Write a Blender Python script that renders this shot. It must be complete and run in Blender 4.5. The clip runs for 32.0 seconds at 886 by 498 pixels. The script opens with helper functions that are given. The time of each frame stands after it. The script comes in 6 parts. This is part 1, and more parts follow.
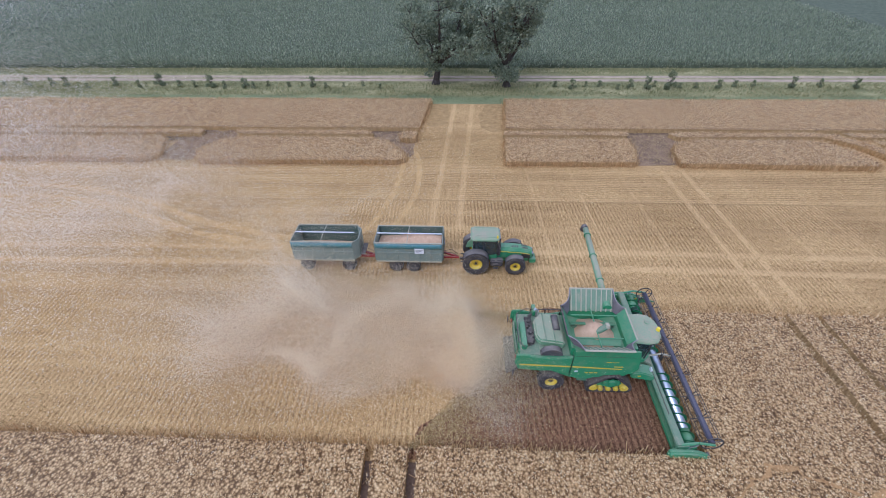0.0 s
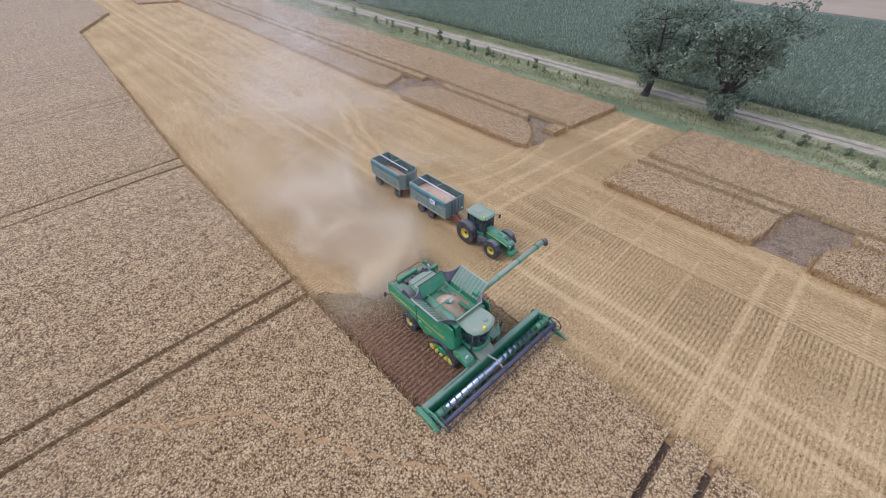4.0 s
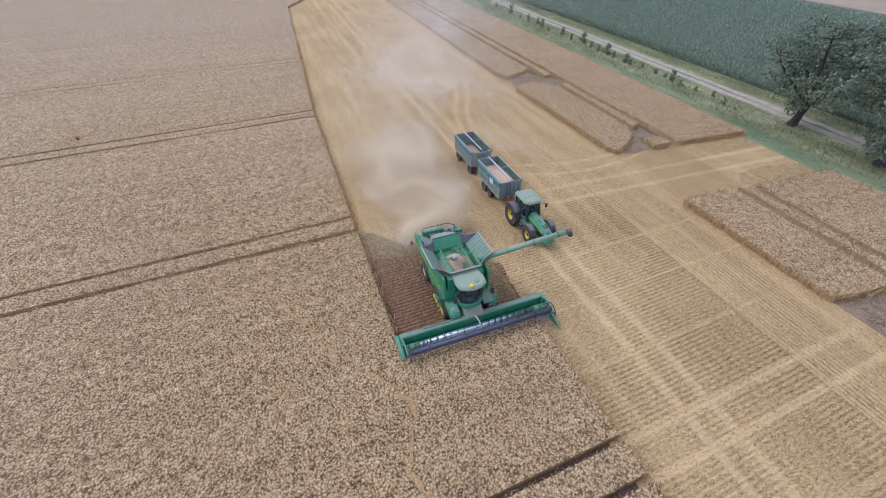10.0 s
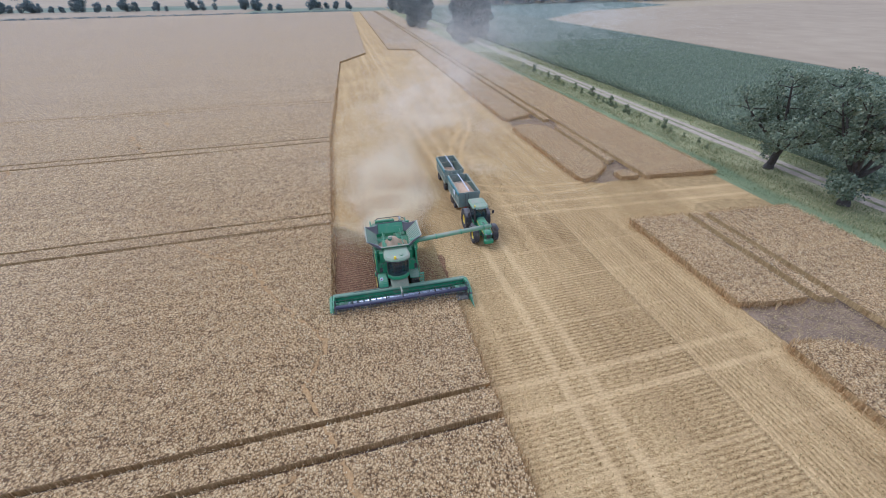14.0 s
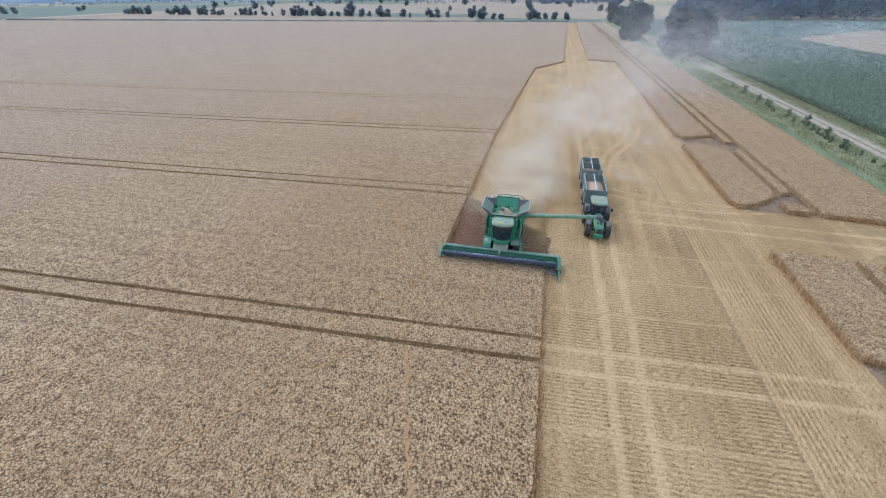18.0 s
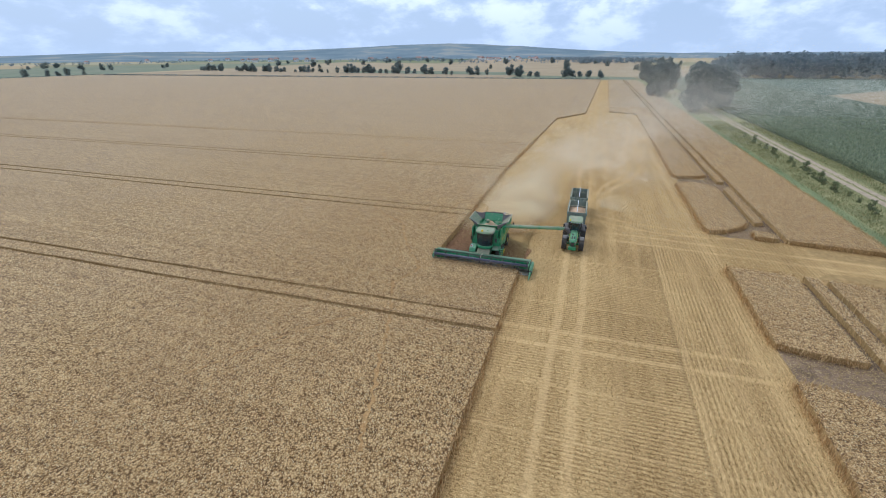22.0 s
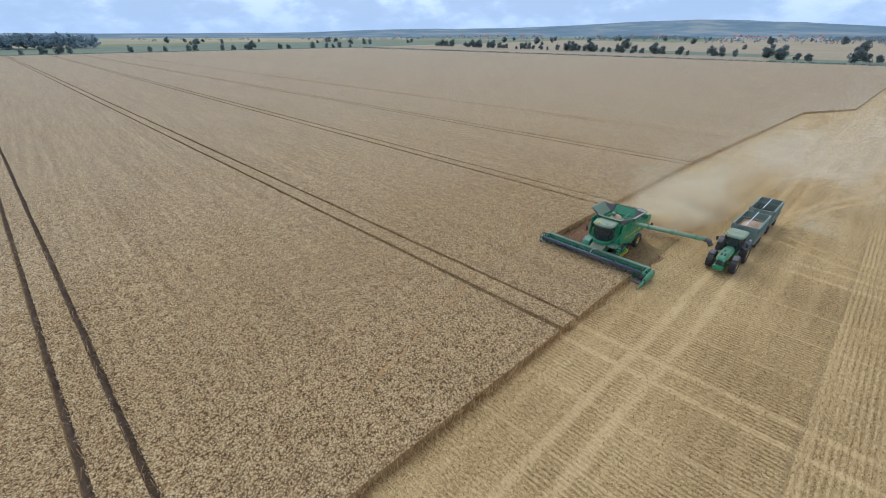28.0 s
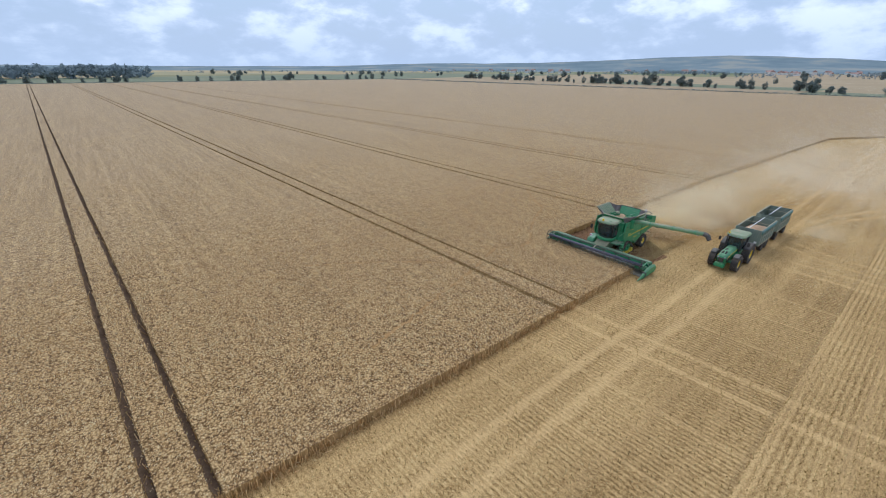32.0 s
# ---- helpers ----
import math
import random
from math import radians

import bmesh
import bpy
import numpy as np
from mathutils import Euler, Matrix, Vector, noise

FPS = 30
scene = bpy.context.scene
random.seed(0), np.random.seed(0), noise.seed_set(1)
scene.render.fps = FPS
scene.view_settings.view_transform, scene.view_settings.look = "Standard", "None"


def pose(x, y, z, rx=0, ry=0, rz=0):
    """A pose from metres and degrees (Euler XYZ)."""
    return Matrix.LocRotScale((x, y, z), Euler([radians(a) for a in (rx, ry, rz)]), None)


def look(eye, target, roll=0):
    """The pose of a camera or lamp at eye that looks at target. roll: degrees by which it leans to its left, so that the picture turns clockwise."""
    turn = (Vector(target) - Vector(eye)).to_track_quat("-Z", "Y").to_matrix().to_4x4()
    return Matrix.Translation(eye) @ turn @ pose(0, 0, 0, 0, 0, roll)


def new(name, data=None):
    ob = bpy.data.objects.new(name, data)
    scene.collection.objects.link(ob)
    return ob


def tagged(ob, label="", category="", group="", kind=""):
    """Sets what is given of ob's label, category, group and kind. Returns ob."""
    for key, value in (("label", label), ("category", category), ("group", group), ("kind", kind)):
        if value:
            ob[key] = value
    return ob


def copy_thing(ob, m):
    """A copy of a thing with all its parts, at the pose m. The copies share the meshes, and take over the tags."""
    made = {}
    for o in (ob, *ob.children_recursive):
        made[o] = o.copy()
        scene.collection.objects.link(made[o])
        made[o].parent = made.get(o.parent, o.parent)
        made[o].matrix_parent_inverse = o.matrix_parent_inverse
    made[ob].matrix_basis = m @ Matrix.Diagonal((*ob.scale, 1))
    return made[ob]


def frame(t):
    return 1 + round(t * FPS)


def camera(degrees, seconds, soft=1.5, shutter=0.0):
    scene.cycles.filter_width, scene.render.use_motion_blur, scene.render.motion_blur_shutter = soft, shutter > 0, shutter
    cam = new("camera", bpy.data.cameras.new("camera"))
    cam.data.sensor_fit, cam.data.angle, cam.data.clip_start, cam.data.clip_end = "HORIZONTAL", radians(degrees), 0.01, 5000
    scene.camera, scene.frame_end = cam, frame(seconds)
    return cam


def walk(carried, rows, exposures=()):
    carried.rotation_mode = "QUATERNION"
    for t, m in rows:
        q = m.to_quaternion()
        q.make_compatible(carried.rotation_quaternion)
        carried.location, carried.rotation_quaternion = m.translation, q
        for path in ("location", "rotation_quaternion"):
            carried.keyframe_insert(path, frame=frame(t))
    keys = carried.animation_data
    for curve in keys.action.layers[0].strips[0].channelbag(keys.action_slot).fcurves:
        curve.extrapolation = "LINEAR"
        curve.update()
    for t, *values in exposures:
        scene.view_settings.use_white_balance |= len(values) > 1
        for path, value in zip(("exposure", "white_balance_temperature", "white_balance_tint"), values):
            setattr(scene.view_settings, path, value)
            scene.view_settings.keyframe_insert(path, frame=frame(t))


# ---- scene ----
cam = camera(93.15, 32.0, soft=1.0)
# seconds, then place in metres and turn in degrees
ROWS = [
    (0, 2.169, 0.232, 22.586, 50.534, 0.699, 2.497),
    (0.5, 5.373, 0.254, 22.757, 50.361, 0.525, 9.512),
    (1, 8.570, 0.379, 22.939, 50.254, 0.252, 15.314),
    (1.5, 11.686, 0.665, 23.158, 50.089, -0.185, 20.989),
    (2, 14.624, 1.097, 23.452, 49.816, -0.625, 26.651),
    (2.5, 17.322, 1.616, 23.801, 49.545, -0.541, 32.569),
    (3, 19.819, 2.145, 24.167, 49.434, -0.092, 38.031),
    (3.5, 22.198, 2.693, 24.525, 49.370, 0.429, 42.706),
    (5.5, 25.024, 4.463, 24.426, 49.466, 0.305, 57.974),
    (6, 25.005, 4.989, 24.328, 49.763, 0.399, 61.103),
    (6.5, 25.123, 5.424, 24.262, 49.831, 0.484, 63.793),
    (7, 25.440, 5.747, 24.235, 49.842, 0.484, 65.902),
    (7.5, 25.943, 6.007, 24.206, 49.861, 0.497, 67.075),
    (8, 26.655, 6.256, 24.170, 49.877, 0.500, 67.783),
    (8.5, 27.586, 6.505, 24.149, 49.936, 0.528, 68.269),
    (9, 28.746, 6.779, 24.124, 50.010, 0.498, 68.709),
    (9.5, 30.059, 7.080, 24.072, 49.961, 0.548, 69.022),
    (10, 31.387, 7.457, 23.992, 49.867, 0.626, 69.252),
    (10.5, 32.569, 7.994, 23.873, 49.943, 0.573, 69.533),
    (11, 33.619, 8.696, 23.711, 50.016, 0.522, 69.840),
    (11.5, 34.590, 9.536, 23.487, 50.221, 0.570, 70.145),
    (12, 35.657, 10.438, 23.245, 51.509, 0.533, 70.420),
    (12.5, 36.931, 11.341, 23.026, 53.845, 0.596, 70.766),
    (13, 38.347, 12.203, 22.836, 55.846, 0.613, 72.301),
    (13.5, 39.823, 13.017, 22.667, 56.890, 0.708, 74.506),
    (14, 41.302, 13.796, 22.511, 57.331, 0.684, 77.039),
    (14.5, 42.775, 14.555, 22.358, 57.226, 0.683, 79.969),
    (16.5, 47.666, 17.206, 22.323, 56.797, 0.565, 94.150),
    (17, 48.028, 17.855, 22.332, 57.316, 0.534, 97.730),
    (17.5, 48.263, 18.454, 22.323, 57.950, 0.524, 100.506),
    (18, 48.410, 18.998, 22.280, 58.742, 0.417, 103.239),
    (18.5, 48.702, 19.554, 22.165, 59.758, 0.408, 105.326),
    (19, 49.328, 20.238, 21.996, 60.397, 0.438, 106.617),
    (19.5, 50.343, 21.109, 21.838, 60.670, 0.366, 107.273),
    (20, 51.611, 22.128, 21.734, 61.045, 0.379, 107.676),
    (20.5, 52.942, 23.244, 21.700, 62.231, 0.326, 108.017),
    (21, 54.163, 24.306, 21.729, 63.245, 0.309, 108.395),
    (21.5, 55.176, 25.226, 21.778, 64.221, 0.323, 108.687),
    (22, 55.947, 25.991, 21.812, 65.205, 0.344, 108.729),
    (22.5, 56.402, 26.565, 21.867, 65.922, 0.315, 108.884),
    (23, 56.582, 27.115, 21.916, 66.496, 0.488, 109.443),
    (23.5, 56.574, 27.800, 21.907, 66.753, 0.373, 111.954),
    (24, 56.395, 28.622, 21.863, 66.957, 0.235, 115.842),
    (24.5, 56.042, 29.480, 21.811, 67.095, 0.141, 119.414),
    (25, 55.553, 30.290, 21.756, 67.159, 0.068, 122.729),
    (25.5, 55.000, 30.998, 21.660, 66.056, -0.137, 124.728),
    (27.5, 51.115, 32.770, 20.855, 62.200, 0.202, 133.605),
    (28, 50.926, 32.959, 20.602, 62.835, 0.030, 136.344),
    (28.5, 50.788, 33.120, 20.301, 63.408, -0.120, 137.754),
    (29, 50.743, 33.276, 19.962, 63.833, -0.194, 138.527),
    (29.5, 50.805, 33.491, 19.622, 64.249, -0.147, 139.123),
    (30, 51.000, 33.822, 19.322, 64.693, -0.196, 139.625),
    (30.5, 51.321, 34.345, 19.059, 65.276, -0.291, 139.817),
    (31, 51.736, 35.074, 18.807, 65.866, -0.359, 139.928),
    (31.5, 52.191, 35.956, 18.565, 66.354, -0.358, 139.979),
    (32, 52.655, 36.904, 18.338, 66.663, -0.264, 140.034),
]

walk(cam, [(t, pose(*row)) for t, *row in ROWS],
     exposures=[(0.0, -0.06, 4740, 19), (4.0, -0.01, 4720, 18), (10.0, 0.0, 4640, 16), (14.0, 0.02, 4590, 13), (19.0, 0.0, 4520, 9), (21.0, -0.07, 4720, 5), (24.0, -0.26, 5600, 4), (26.0, -0.27, 5300, 4), (28.0, -0.25, 4800, 3), (30.0, -0.21, 5020, 5), (32.0, -0.22, 5130, 5)])

# ---- world and sun ----
SUN_ELEV, SUN_AZ = 50.0, 215.0


def sky_world():
    w = bpy.data.worlds.new("sky")
    scene.world = w
    w.use_nodes = True
    nt = w.node_tree
    nt.nodes.clear()
    out = nt.nodes.new("ShaderNodeOutputWorld")
    bg = nt.nodes.new("ShaderNodeBackground")
    sky = nt.nodes.new("ShaderNodeTexSky")
    sky.sky_type = "NISHITA"
    sky.sun_disc = False
    sky.sun_elevation = radians(SUN_ELEV)
    sky.sun_rotation = radians(SUN_AZ)
    sky.dust_density = 3.0
    sky.air_density = 1.4
    co = nt.nodes.new("ShaderNodeTexCoord")
    sep = nt.nodes.new("ShaderNodeSeparateXYZ")
    nt.links.new(co.outputs["Generated"], sep.inputs[0])
    # cloud layer: the direction met with a flat sheet overhead
    zz = nt.nodes.new("ShaderNodeMath")
    zz.operation = "MAXIMUM"
    nt.links.new(sep.outputs[2], zz.inputs[0])
    zz.inputs[1].default_value = 0.0
    za = nt.nodes.new("ShaderNodeMath")
    za.operation = "ADD"
    nt.links.new(zz.outputs[0], za.inputs[0])
    za.inputs[1].default_value = 0.5
    dv = nt.nodes.new("ShaderNodeVectorMath")
    dv.operation = "DIVIDE"
    cz = nt.nodes.new("ShaderNodeCombineXYZ")
    for i in range(3):
        nt.links.new(za.outputs[0], cz.inputs[i])
    nt.links.new(co.outputs["Generated"], dv.inputs[0])
    nt.links.new(cz.outputs[0], dv.inputs[1])
    n1 = nt.nodes.new("ShaderNodeTexNoise")
    n1.inputs["Scale"].default_value = 5.0
    n1.inputs["Detail"].default_value = 7.0
    n1.inputs["Roughness"].default_value = 0.56
    nt.links.new(dv.outputs[0], n1.inputs["Vector"])
    ramp = nt.nodes.new("ShaderNodeValToRGB")
    ramp.color_ramp.elements[0].position = 0.42
    ramp.color_ramp.elements[1].position = 0.58
    nt.links.new(n1.outputs["Fac"], ramp.inputs[0])
    # cloud bodies: grey-white undersides with brighter tops
    ramp2 = nt.nodes.new("ShaderNodeValToRGB")
    ramp2.color_ramp.elements[0].position = 0.46
    ramp2.color_ramp.elements[0].color = (7.2, 7.4, 8.6, 1)
    ramp2.color_ramp.elements[1].position = 0.64
    ramp2.color_ramp.elements[1].color = (13.2, 12.4, 12.0, 1)
    nt.links.new(n1.outputs["Fac"], ramp2.inputs[0])
    veil = nt.nodes.new("ShaderNodeMixRGB")
    veil.inputs[0].default_value = 0.75
    veil.inputs[2].default_value = (6.2, 6.8, 8.2, 1)
    nt.links.new(sky.outputs[0], veil.inputs[1])
    mix = nt.nodes.new("ShaderNodeMixRGB")
    nt.links.new(ramp.outputs[0], mix.inputs[0])
    nt.links.new(veil.outputs[0], mix.inputs[1])
    nt.links.new(ramp2.outputs[0], mix.inputs[2])
    low = nt.nodes.new("ShaderNodeMapRange")
    low.inputs[1].default_value, low.inputs[2].default_value, low.inputs[3].default_value, low.inputs[4].default_value = 0.0, 0.16, 0.85, 0.0
    nt.links.new(sep.outputs[2], low.inputs[0])
    air = nt.nodes.new("ShaderNodeMixRGB")
    air.inputs[2].default_value = (6.7, 7.1, 8.1, 1)
    nt.links.new(low.outputs[0], air.inputs[0])
    nt.links.new(mix.outputs[0], air.inputs[1])
    bg.inputs[1].default_value = 0.104
    nt.links.new(air.outputs[0], bg.inputs[0])
    nt.links.new(bg.outputs[0], out.inputs[0])


sky_world()
sun = new("sun", bpy.data.lights.new("sun", "SUN"))
sun.data.energy, sun.data.angle, sun.data.color = 1.45, radians(28), (1.0, 0.94, 0.85)
sun.matrix_world = look((0, 0, 0), (-math.sin(radians(SUN_AZ)) * math.cos(radians(SUN_ELEV)), -math.cos(radians(SUN_AZ)) * math.cos(radians(SUN_ELEV)), -math.sin(radians(SUN_ELEV))))
sun.location = (0, 0, 200)

# ---- materials ----


class Nodes:
    """Short hand for a material's node tree; every method returns an output socket."""

    def __init__(self, name):
        self.m = bpy.data.materials.new(name)
        self.m.use_nodes = True
        self.t = self.m.node_tree
        self.bsdf = self.t.nodes["Principled BSDF"]
        self.co = self.t.nodes.new("ShaderNodeTexCoord").outputs["Object"]

    def put(self, socket, v):
        if hasattr(v, "is_linked"):
            self.t.links.new(v, socket)
        elif isinstance(v, (tuple, list)) and len(v) == 3 and len(socket.default_value) == 4:
            socket.default_value = (*v, 1)
        else:
            socket.default_value = v

    def math(self, op, a, b=0.0):
        n = self.t.nodes.new("ShaderNodeMath")
        n.operation = op
        self.put(n.inputs[0], a)
        self.put(n.inputs[1], b)
        return n.outputs[0]

    def mul(self, a, b):
        return self.math("MULTIPLY", a, b)

    def add(self, a, b):
        return self.math("ADD", a, b)

    def sub(self, a, b):
        return self.math("SUBTRACT", a, b)

    def smooth(self, v, a, b):
        n = self.t.nodes.new("ShaderNodeMapRange")
        n.interpolation_type = "SMOOTHSTEP"
        self.put(n.inputs[0], v)
        n.inputs[1].default_value, n.inputs[2].default_value = a, b
        return n.outputs[0]

    def band(self, v, centre, half, soft):
        return self.sub(1.0, self.smooth(self.math("ABSOLUTE", self.sub(v, centre)), half, half + soft))

    def xyz(self, i):
        n = self.t.nodes.new("ShaderNodeSeparateXYZ")
        self.t.links.new(self.co, n.inputs[0])
        return n.outputs[i]

    def vec(self, x, y, z):
        n = self.t.nodes.new("ShaderNodeCombineXYZ")
        for i, v in enumerate((x, y, z)):
            self.put(n.inputs[i], v)
        return n.outputs[0]

    def noise(self, scale, detail=3.0, vector=None, rough=0.55, stretch=None):
        n = self.t.nodes.new("ShaderNodeTexNoise")
        n.inputs["Scale"].default_value, n.inputs["Detail"].default_value, n.inputs["Roughness"].default_value = scale, detail, rough
        v = vector or self.co
        if stretch:
            s = self.t.nodes.new("ShaderNodeVectorMath")
            s.operation = "MULTIPLY"
            self.t.links.new(v, s.inputs[0])
            s.inputs[1].default_value = stretch
            v = s.outputs[0]
        self.t.links.new(v, n.inputs["Vector"])
        return n.outputs["Fac"]

    def mix(self, f, a, b, how="MIX"):
        n = self.t.nodes.new("ShaderNodeMixRGB")
        n.blend_type = how
        self.put(n.inputs[0], f)
        self.put(n.inputs[1], a)
        self.put(n.inputs[2], b)
        return n.outputs[0]

    def island(self):
        return self.t.nodes.new("ShaderNodeNewGeometry").outputs["Random Per Island"]

    def each(self):
        return self.t.nodes.new("ShaderNodeObjectInfo").outputs["Random"]

    def ramp(self, v, stops):
        n = self.t.nodes.new("ShaderNodeValToRGB")
        e = n.color_ramp.elements
        while len(e) < len(stops):
            e.new(0.5)
        for el, (p, c) in zip(e, stops):
            el.position, el.color = p, (*c, 1)
        self.put(n.inputs[0], v)
        return n.outputs[0]

    def done(self, color, rough=0.8, metal=0.0, bump=None, depth=0.02, spec=None):
        self.put(self.bsdf.inputs["Base Color"], color)
        self.put(self.bsdf.inputs["Roughness"], rough)
        self.bsdf.inputs["Metallic"].default_value = metal
        if spec is not None:
            self.bsdf.inputs["Specular IOR Level"].default_value = spec
        if bump is not None:
            b = self.t.nodes.new("ShaderNodeBump")
            b.inputs["Distance"].default_value = depth
            self.put(b.inputs["Height"], bump)
            self.t.links.new(b.outputs[0], self.bsdf.inputs["Normal"])
        return self.m


def paint(name, c, rough=0.4, dust=0.25, metal=0.0, dust_c=(0.42, 0.33, 0.22)):
    """Machine paint, rubber or metal with a dusting of straw dust and faint wear."""
    n = Nodes(name)
    d = n.smooth(n.noise(1.7, 5.0), 0.45, 0.75)
    f = n.smooth(n.noise(22.0, 4.0), 0.35, 0.8)
    up = n.t.nodes.new("ShaderNodeNewGeometry")
    sep = n.t.nodes.new("ShaderNodeSeparateXYZ")
    n.t.links.new(up.outputs["Normal"], sep.inputs[0])
    top = n.smooth(sep.outputs[2], 0.2, 0.95)
    k = n.math("MINIMUM", n.mul(n.add(n.add(0.25, n.mul(d, 0.6)), n.mul(top, 0.8)), n.mul(n.add(0.6, n.mul(f, 0.6)), dust)), 0.9)
    col = n.mix(k, c, dust_c)
    return n.done(col, n.add(rough, n.mul(k, 0.5)), metal, n.noise(40.0, 2.0), 0.002)


def plain(name, c1, c2, scale, rough=0.9, depth=0.02, fine=8.0, spec=0.2):
    n = Nodes(name)
    a = n.noise(scale, 4.0)
    b = n.noise(scale * fine, 3.0)
    k = n.add(n.mul(a, 0.6), n.mul(b, 0.4))
    return n.done(n.ramp(k, [(0.32, c1), (0.68, c2)]), rough, 0.0, b, depth, spec)


def blades(name, stops, spec=0.15, rough=0.75, patch=0.05, tint=(0.5, 0.36, 0.2), through_light=0.35):
    """Leaves, ears and stalks: a colour for each piece, slow patches over the ground, and light shining through."""
    n = Nodes(name)
    c = n.ramp(n.island(), stops)
    c = n.mix(n.mul(n.smooth(n.noise(patch, 3.0), 0.3, 0.7), 0.25), c, tint)
    m = n.done(c, rough, 0.0, None, 0, spec)
    tr = n.t.nodes.new("ShaderNodeBsdfTranslucent")
    mx = n.t.nodes.new("ShaderNodeMixShader")
    mx.inputs[0].default_value = through_light
    n.t.links.new(c, tr.inputs[0])
    n.t.links.new(n.bsdf.outputs[0], mx.inputs[1])
    n.t.links.new(tr.outputs[0], mx.inputs[2])
    n.t.links.new(mx.outputs[0], n.t.nodes["Material Output"].inputs[0])
    return m


# tramlines cross the field aslant by this much
SLANT = 0.04


def stubble_material(name, fresh):
    n = Nodes(name)
    x, y = n.xyz(0), n.xyz(1)
    wob = n.mul(n.sub(n.noise(0.06, 3.0), 0.5), 1.6)
    u = n.add(n.add(x, n.mul(n.sub(y, 15.0), SLANT)), n.mul(wob, 0.12))
    v = n.add(y, n.mul(wob, 0.5))
    rows_y = n.math("SINE", n.mul(u, 2 * math.pi / 0.33))
    rows_x = n.math("SINE", n.mul(v, 2 * math.pi / 0.36))
    head = n.smooth(y, 35.0, 35.4)
    along_y = n.noise(1.0, 3.0, stretch=(9.0, 2.8, 1.0), rough=0.65)
    along_x = n.noise(1.0, 3.0, stretch=(2.8, 9.0, 1.0), rough=0.65)
    rows = n.add(n.mul(rows_y, n.sub(1.0, head)), n.mul(rows_x, head))
    grain = n.add(n.mul(along_y, n.sub(1.0, head)), n.mul(along_x, head))
    big = n.noise(0.11, 5.0, rough=0.62)
    clear = n.smooth(n.noise(0.16, 3.0), 0.3, 0.62)
    streak = n.noise(1.0, 4.0, stretch=(0.04, 0.8, 1.0))
    fine = n.noise(12.0, 6.0, rough=0.9)
    k = n.add(n.add(n.mul(n.sub(fine, 0.5), 1.7), n.mul(grain, 0.6)), n.add(0.2, n.mul(n.mul(rows, clear), 0.066)))
    k = n.add(k, n.add(n.mul(n.sub(big, 0.5), 0.24), n.mul(n.sub(streak, 0.5), 0.22)))
    soft = n.mul(n.band(v, 32.6, 2.4, 1.4), n.smooth(x, 0.0, 7.0))
    k = n.sub(k, n.mul(n.add(soft, n.mul(n.band(v, 39.6, 1.0, 0.8), n.smooth(x, 2.0, 9.0))), 0.04))
    if fresh:
        k = n.add(k, n.mul(rows, 0.03))
        col = n.ramp(k, [(0.26, (0.066, 0.032, 0.015)), (0.45, (0.185, 0.09, 0.045)), (0.72, (0.45, 0.25, 0.115))])
        return n.done(col, 0.9, 0.0, k, 0.03, 0.1)
    col = n.ramp(k, [(0.27, (0.14, 0.0761, 0.0263)), (0.42, (0.38, 0.229, 0.084)), (0.56, (0.565, 0.362, 0.143)), (0.75, (0.76, 0.521, 0.226))])
    # pressed, pale wheel tracks in the straw
    tracks = None
    lane = n.sub(x, n.add(n.mul(n.sub(y, 43.0), 0.05), n.mul(wob, 0.3)))
    inlane = n.smooth(y, 29.0, 31.0)
    right = n.smooth(x, 3.0, 6.0)
    near = n.sub(1.0, n.smooth(y, 41.4, 42.4))
    for m in (n.mul(n.band(v, 27.4, 0.14, 0.34), 0.9), n.mul(n.band(v, 25.4, 0.14, 0.34), 0.9), n.mul(n.band(v, 22.3, 0.15, 0.4), 0.4), n.mul(n.band(v, 30.5, 0.15, 0.5), 0.35), n.mul(n.band(v, 33.2, 0.12, 0.4), 0.3),
              n.mul(n.band(v, 35.6, 0.12, 0.34), n.mul(right, 0.55)), n.mul(n.band(v, 38.6, 0.12, 0.34), n.mul(right, 0.55)), n.mul(n.band(v, 41.0, 0.2, 0.5), 0.4),
              n.mul(n.band(u, 24.8, 0.12, 0.3), near), n.mul(n.band(u, 27.0, 0.12, 0.3), near), n.mul(n.band(u, 10.2, 0.05, 0.16), n.mul(near, 0.7)), n.mul(n.band(u, 14.9, 0.05, 0.16), n.mul(near, 0.7)), n.mul(n.band(u, 20.1, 0.05, 0.16), n.mul(near, 0.7)),
              n.mul(n.band(u, 31.6, 0.05, 0.16), n.mul(near, 0.7)), n.mul(n.band(u, 36.4, 0.05, 0.16), n.mul(near, 0.6)), n.mul(n.band(u, 52.3, 0.12, 0.3), near), n.mul(n.band(u, 54.6, 0.12, 0.3), near),
              n.mul(n.band(lane, 0.1, 0.14, 0.3), inlane), n.mul(n.band(lane, 2.6, 0.14, 0.3), inlane)):
        tracks = m if tracks is None else n.math("MAXIMUM", tracks, m)
    worn = n.mul(tracks, n.smooth(n.noise(1.3, 5.0), 0.12, 0.5))
    col = n.mix(n.mul(worn, 0.45), col, n.mix(fine, (0.58, 0.36, 0.145), (0.86, 0.58, 0.26)))
    thin = n.mul(n.band(v, 35.1, 0.05, 0.15), 0.22)
    col = n.mix(thin, col, (0.2, 0.13, 0.06))
    return n.done(col, 0.9, 0.0, n.mul(k, n.sub(1.0, n.mul(worn, 0.6))), 0.018, 0.1)


